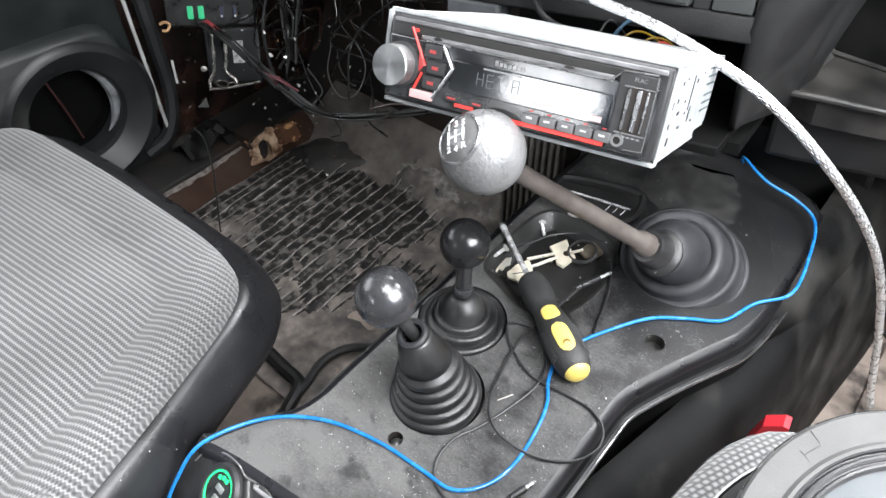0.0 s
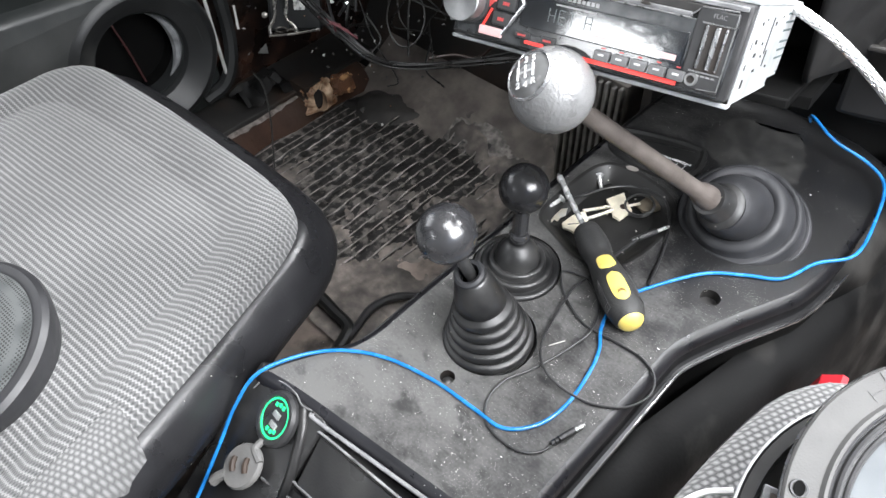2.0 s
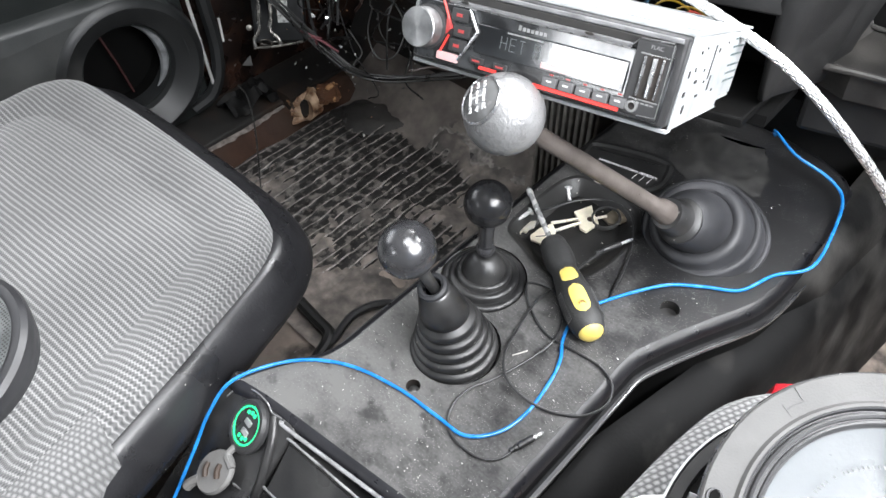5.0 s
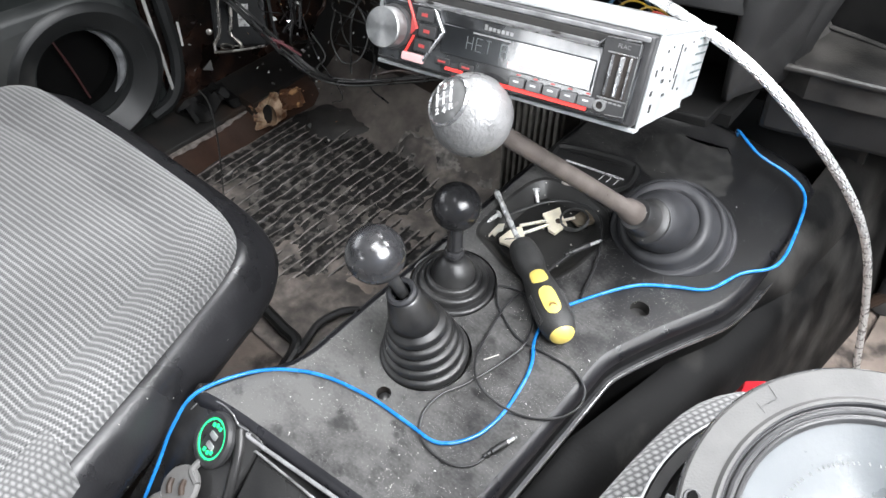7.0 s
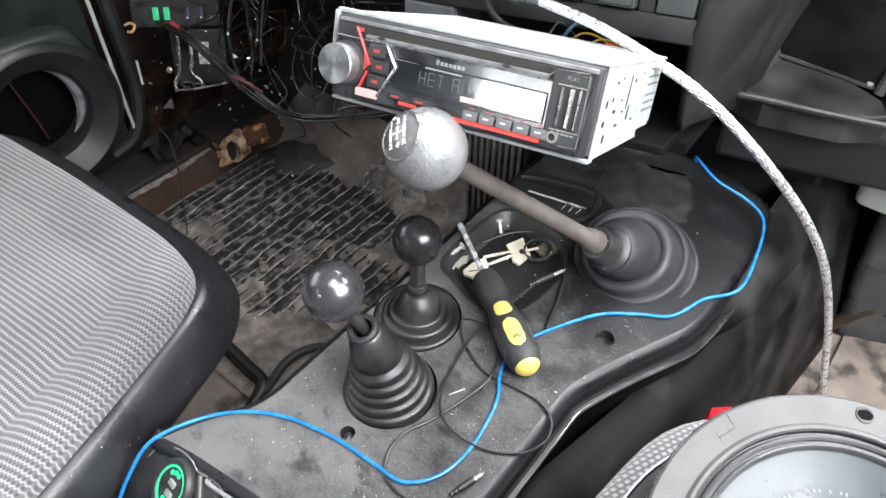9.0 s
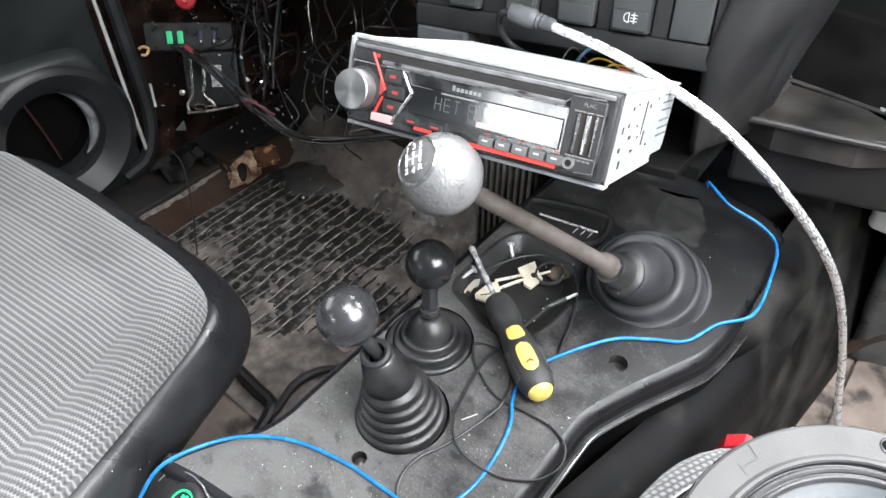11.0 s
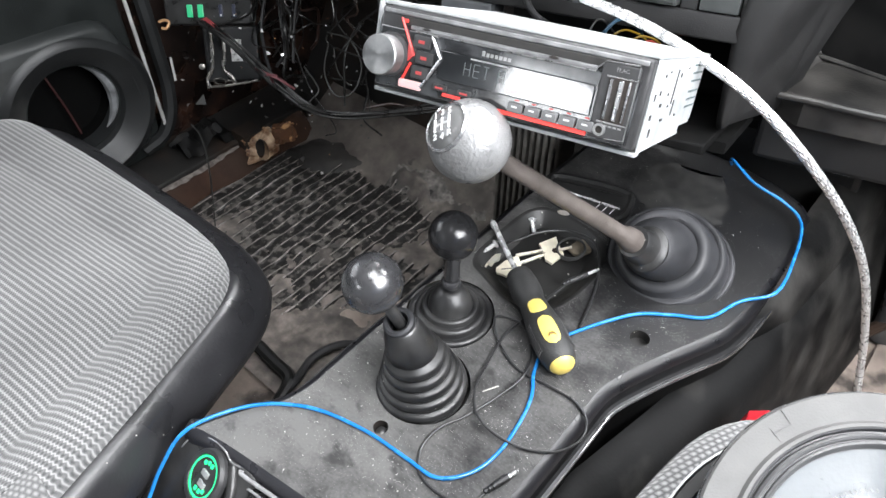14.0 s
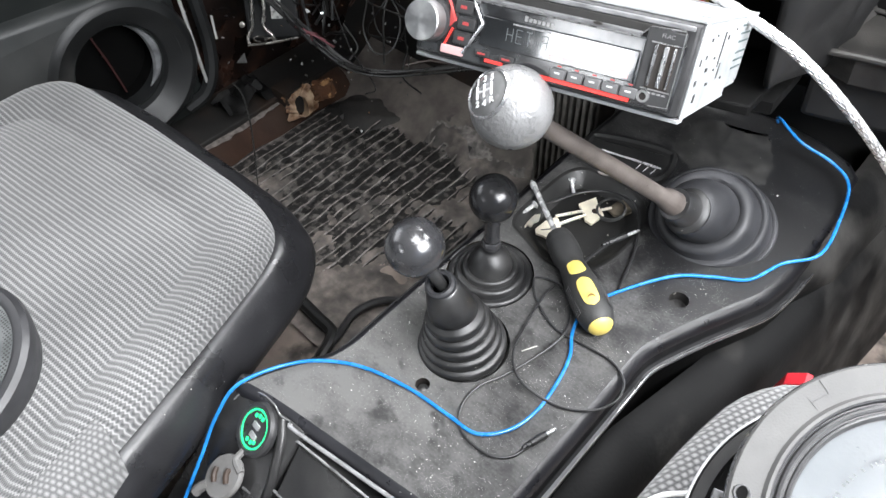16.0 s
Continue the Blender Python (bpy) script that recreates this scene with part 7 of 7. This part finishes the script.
def floor_cable():
    t = solid("floor_cable", tube([(-0.40, 0.36, FLOOR_Z + 0.030), (-0.46, 0.325, FLOOR_Z + 0.026), (-0.479, 0.287, FLOOR_Z + 0.022), (-0.470, 0.245, FLOOR_Z + 0.020), (-0.462, 0.19, FLOOR_Z + 0.020), (-0.45, 0.12, FLOOR_Z + 0.020)], 0.0055, 10, 8), BLACK_WIRE, "thick black cable running under the seat", "cable")
    solid("seat_bar", tube([(-0.56, 0.25, FLOOR_Z + 0.028), (-0.51, 0.247, FLOOR_Z + 0.024), (-0.478, 0.243, FLOOR_Z + 0.020), (-0.46, 0.205, FLOOR_Z + 0.020)], 0.0085, 10, 6), mat("black_bar", (0.012, 0.012, 0.012), 0.35), "black seat adjusting bar near the floor", "bar")


floor_cable()


# ---- stripped wiring in the driver's footwell ----
def footwell():
    wires = thing("wiring_loom", "tangle of black and red wires in the stripped footwell", "wiring")
    R_ = mat("faded_red_insulation", (0.24, 0.03, 0.035), 0.45, scale=60)
    P_ = mat("faded_pink_insulation", (0.09, 0.025, 0.03), 0.5, scale=60)
    W_ = mat("grey_wire", (0.024, 0.024, 0.023), 0.4, scale=60)
    T_ = mat("black_wire_insulation", (0.0055, 0.0053, 0.0052), 0.33, spec=0.45, scale=60)
    loomA = [(-0.812, 0.446, 0.024), (-0.754, 0.446, 0.014), (-0.702, 0.446, -0.005), (-0.668, 0.452, -0.024), (-0.635, 0.467, -0.048), (-0.590, 0.485, -0.048), (-0.535, 0.513, -0.034), (-0.47, 0.56, -0.02)]
    r = random.Random(21)
    for k in range(6):
        off = Vector((r.uniform(-1, 1), r.uniform(-1, 1), r.uniform(-1, 1))) * 0.014
        part("loom_wire", tube([Vector(p) + off * (0.4 + 0.6 * r.random()) for p in loomA], r.uniform(0.0010, 0.0024), 7, 5), T_ if k else BLACK_WIRE, wires)
    for k in range(3):
        o = 0.003 * k
        part("red_lead", tube([(-0.816, 0.441 + o, 0.030), (-0.798, 0.441 + o, 0.026), (-0.778, 0.441 + o, 0.018 - o * 0.5)], 0.0022, 7, 5), R_, wires, "faded red lead")
        part("pink_lead", tube([(-0.706 + 4 * o, 0.436 + o, 0.004 - 3 * o), (-0.692 + 3 * o, 0.444 - o, -0.003 + o), (-0.680 + 4 * o, 0.449 + o, -0.004 - 2 * o)], 0.0016, 7, 5), P_, wires, "faded pink lead")
    part("thin_loop", tube([(-0.685, 0.543, 0.017), (-0.643, 0.545, 0.019), (-0.610, 0.531, 0.0), (-0.603, 0.506, -0.023), (-0.625, 0.495, -0.032), (-0.657, 0.507, -0.016), (-0.677, 0.536, 0.006)], 0.0011, 6, 6), W_, wires, "thin grey wire loop")
    part("thin_loop", tube([(-0.688, 0.499, -0.016), (-0.653, 0.490, -0.032), (-0.653, 0.473, -0.045), (-0.622, 0.474, -0.050)], 0.0012, 6, 6), W_, wires, "thin grey wire loop")
    part("thin_loop", tube([(-0.66, 0.53, 0.01), (-0.64, 0.515, -0.01), (-0.615, 0.51, -0.02)], 0.001, 6, 6), W_, wires, "thin grey wire loop")
    for pts in ([(-0.803, 0.569, 0.10), (-0.763, 0.528, 0.012), (-0.733, 0.505, -0.010), (-0.724, 0.480, -0.022)], [(-0.75, 0.58, 0.12), (-0.735, 0.53, 0.02), (-0.712, 0.50, -0.02)], [(-0.778, 0.55, 0.10), (-0.778, 0.51, 0.023), (-0.739, 0.477, 0.0), (-0.691, 0.453, -0.021), (-0.651, 0.463, -0.040)]):
        part("hanging_wire", tube(pts, 0.0022, 7, 6), BLACK_WIRE, wires)
    part("hanging_wire", tube([(-0.794, 0.372, -0.089), (-0.772, 0.370, -0.100), (-0.762, 0.362, -0.150), (-0.775, 0.35, -0.262)], 0.0012, 6, 6), W_, wires)
    for k in range(26):
        x, y, z = r.uniform(-0.83, -0.52), r.uniform(0.5, 0.72), r.uniform(0.08, 0.2)
        pts = [(x, y, z)]
        for s in range(7):
            x += r.uniform(-0.045, 0.05)
            y += r.uniform(-0.05, 0.03)
            z -= r.uniform(-0.01, 0.055)
            pts.append((x, min(0.72, max(0.45, y)), max(-0.06, z)))
        part("tangle_wire", tube(pts, r.choice((0.0009, 0.0013, 0.0022)), 6, 5), r.choice((T_, T_, T_, T_, T_, mat_brown)), wires)
    # fuse box with two glowing fuses
    f = thing("fuse_box", "black fuse box with two glowing green fuses", "fuse box")
    u = Vector((0.075, 0.087, -0.008)).normalized()
    nrm = Vector((0.70, -0.55, 0.45)).normalized()
    w = nrm.cross(u).normalized()
    nrm = u.cross(w) if u.cross(w).dot(nrm) > 0 else -u.cross(w)
    m = Matrix((u, w, nrm)).transposed().to_4x4()
    m.translation = Vector((-0.864, 0.4825, 0.0125))
    f.matrix_world = m
    part("fuse_body", box(-0.060, 0.060, -0.020, 0.020, -0.022, 0.0, 0.003), T_, f)
    s = 1 if w.z > 0 else -1
    for k, x in enumerate((-0.026, -0.0115)):
        part("lit_fuse", box(x - 0.0036, x + 0.0036, -0.009, 0.008, -0.002, 0.005, 0.001), GREEN_FUSE, f, "glowing green fuse")
    for x in (0.016, 0.034):
        part("fuse", box(x - 0.0025, x + 0.0025, -0.009, 0.008, -0.002, 0.004, 0.001), mat("dark_blue_fuse", (0.015, 0.02, 0.05), 0.4), f)
        part("fuse_tip", box(x - 0.001, x + 0.001, -0.008, -0.005, 0.004, 0.0045), PRINT, f)
    mat_leg = mat("dull_grey_bracket", (0.20, 0.19, 0.175), 0.28, metal=0.7, scale=60, vary=0.4)
    # control module on a bright bracket
    e = thing("control_module", "dark control module on a bright bent bracket", "module")
    m2 = m.copy()
    m2.translation = Vector((-0.812, 0.462, -0.030))
    e.matrix_world = m2
    part("module_case", box(-0.030, 0.044, -0.036, 0.040, -0.03, -0.004, 0.004), CHASSIS, e)
    part("sticker", box(0.006, 0.021, s * 0.008 - 0.016, s * 0.008 + 0.014, -0.004, -0.0035), STICKER, e, "small white sticker")
    for x in (-0.018, -0.002):
        part("bracket_leg", tube([(x, s * 0.036, 0.002), (x - 0.001, 0.0, 0.003), (x - 0.003, -s * 0.018, 0.004), (x - 0.010 if x < -0.01 else x + 0.008, -s * 0.030, 0.004), (x - 0.010 if x < -0.01 else x + 0.010, -s * 0.040, 0.004)], 0.0026, 8, 6), mat_leg, e, "dull grey bracket leg")
    part("bracket_foot", tube([(-0.030, -s * 0.042, 0.004), (0.0, -s * 0.040, 0.006), (0.040, -s * 0.034, 0.003)], 0.0018, 8, 6), mat_leg, e, "dull bracket foot")
    for k, (x, y) in enumerate(((-0.012, -0.034), (0.003, -0.037))):
        part("clamp_loop", tube([(x + 0.008 * math.cos(a), s * (y + 0.004 * math.sin(a)), 0.006 + 0.003 * math.sin(a)) for a in [2 * math.pi * v / 14 for v in range(12)]], 0.0012, 6, 0), mat_leg, e, "dull wire clamp")
    part("bracket_bolt", lathe([(0.0042, 0.0), (0.0042, 0.003), (0.002, 0.0042), (0.0004, 0.0042)], 12, Matrix.Translation((-0.034, -s * 0.014, 0.002))), mat_leg, e, "bright bolt")
    # small bright shreds added at random, standing for glints and flecks in the dark
    g = thing("glint_shreds", "scattered shreds standing for glints and flecks on the bulkhead", "insulation")
    for k in range(150):
        c = Vector((r.uniform(-0.92, -0.60), r.uniform(0.42, 0.60), r.uniform(-0.15, 0.10)))
        a = r.uniform(0.001, 0.0042) * (1.8 if r.random() < 0.12 else 1.0)
        q = Matrix.Translation(c) @ Euler((r.uniform(0, 3), r.uniform(0, 3), r.uniform(0, 3))).to_matrix().to_4x4()
        bm = bmesh.new()
        plate(bm, [q @ Vector((0, 0, 0)), q @ Vector((a, a * 0.2, 0)), q @ Vector((a * 0.8, a * r.uniform(0.3, 1.3), a * 0.3)), q @ Vector((a * 0.1, a * 0.6, 0))], 0.0006)
        part("shred", bm, r.choice((STEEL, BARE, BARE, DARK_STEEL, RUST_EDGE)), g)
    part("shred", tube([(-0.852, 0.40, -0.02), (-0.847, 0.395, -0.052)], 0.0018, 6, 0), BARE, g, "pale hanging strip")
    part("shred", plate(bmesh.new(), [(-0.793, 0.402, -0.056), (-0.784, 0.397, -0.066), (-0.796, 0.388, -0.066)], 0.001), W_, g)
    solid("brown_bracket", tube([(-0.890, 0.418, 0.012), (-0.886, 0.424, 0.014), (-0.880, 0.427, 0.011), (-0.878, 0.420, 0.006), (-0.883, 0.416, 0.006)], 0.0020, 8, 5), mat("tan_bracket", (0.35, 0.2, 0.1), 0.4, metal=0.3), "small tan metal bracket on the kick panel", "bracket")
    solid("red_plug", lathe([(0.012, 0.0), (0.014, 0.003), (0.012, 0.008), (0.006, 0.010), (0.005, 0.004), (0.0005, 0.003)], 24, aim((-0.857, 0.489, 0.068), (0.6, -0.5, 0.3))), RED_PLASTIC, "small round red plastic cap on the wiring", "cap")
    # dark moulding at the mat's front edge
    bm = ball((0, 0, 0), 1.0, 28, 16)
    for v in bm.verts:
        v.co *= 1 + 0.3 * noise.noise(v.co * 1.7 + Vector((2, 5, 0))) + 0.12 * noise.noise(v.co * 5)
    bmesh.ops.transform(bm, matrix=Matrix.Translation((-0.78, 0.60, FLOOR_Z + 0.002)) @ Matrix.Rotation(radians(35), 4, "Z") @ Matrix.Diagonal((0.085, 0.05, 0.020, 1)), verts=bm.verts)
    solid("rubber_hump", bm, mat("dusty_black_hump", (0.022, 0.021, 0.020), 0.6, second=(0.055, 0.05, 0.046), second_at=0.55, second_scale=14, bump=0.4, bump_scale=150), "dusty black rubber hump at the front of the mat", "rubber pad")
    solid("rag", rag_mesh(), mat("dirty_grey_plastic_sheet", (0.006, 0.006, 0.006), 0.6, scale=40, spec=0.12, second=(0.018, 0.017, 0.016), second_at=0.62, second_scale=30), "crumpled dirty plastic sheet on the sill", "sheet")


def rag_mesh():
    bm = bmesh.new()
    g = []
    for i in range(15):
        row = []
        for j in range(11):
            x, y = -0.955 + 0.06 * j / 10, 0.40 + 0.09 * i / 14
            z = -0.228 + 0.03 * noise.noise(Vector((x * 30, y * 30, 7))) + 0.012 * noise.noise(Vector((x * 80, y * 80, 2))) + 0.014
            row.append(bm.verts.new((x, y, z)))
        g.append(row)
    for a, b in zip(g, g[1:]):
        for i in range(10):
            bm.faces.new((a[i], a[i + 1], b[i + 1], b[i]))
    return bm


mat_brown = mat("brown_insulation", (0.022, 0.009, 0.006), 0.5, scale=60)
footwell()
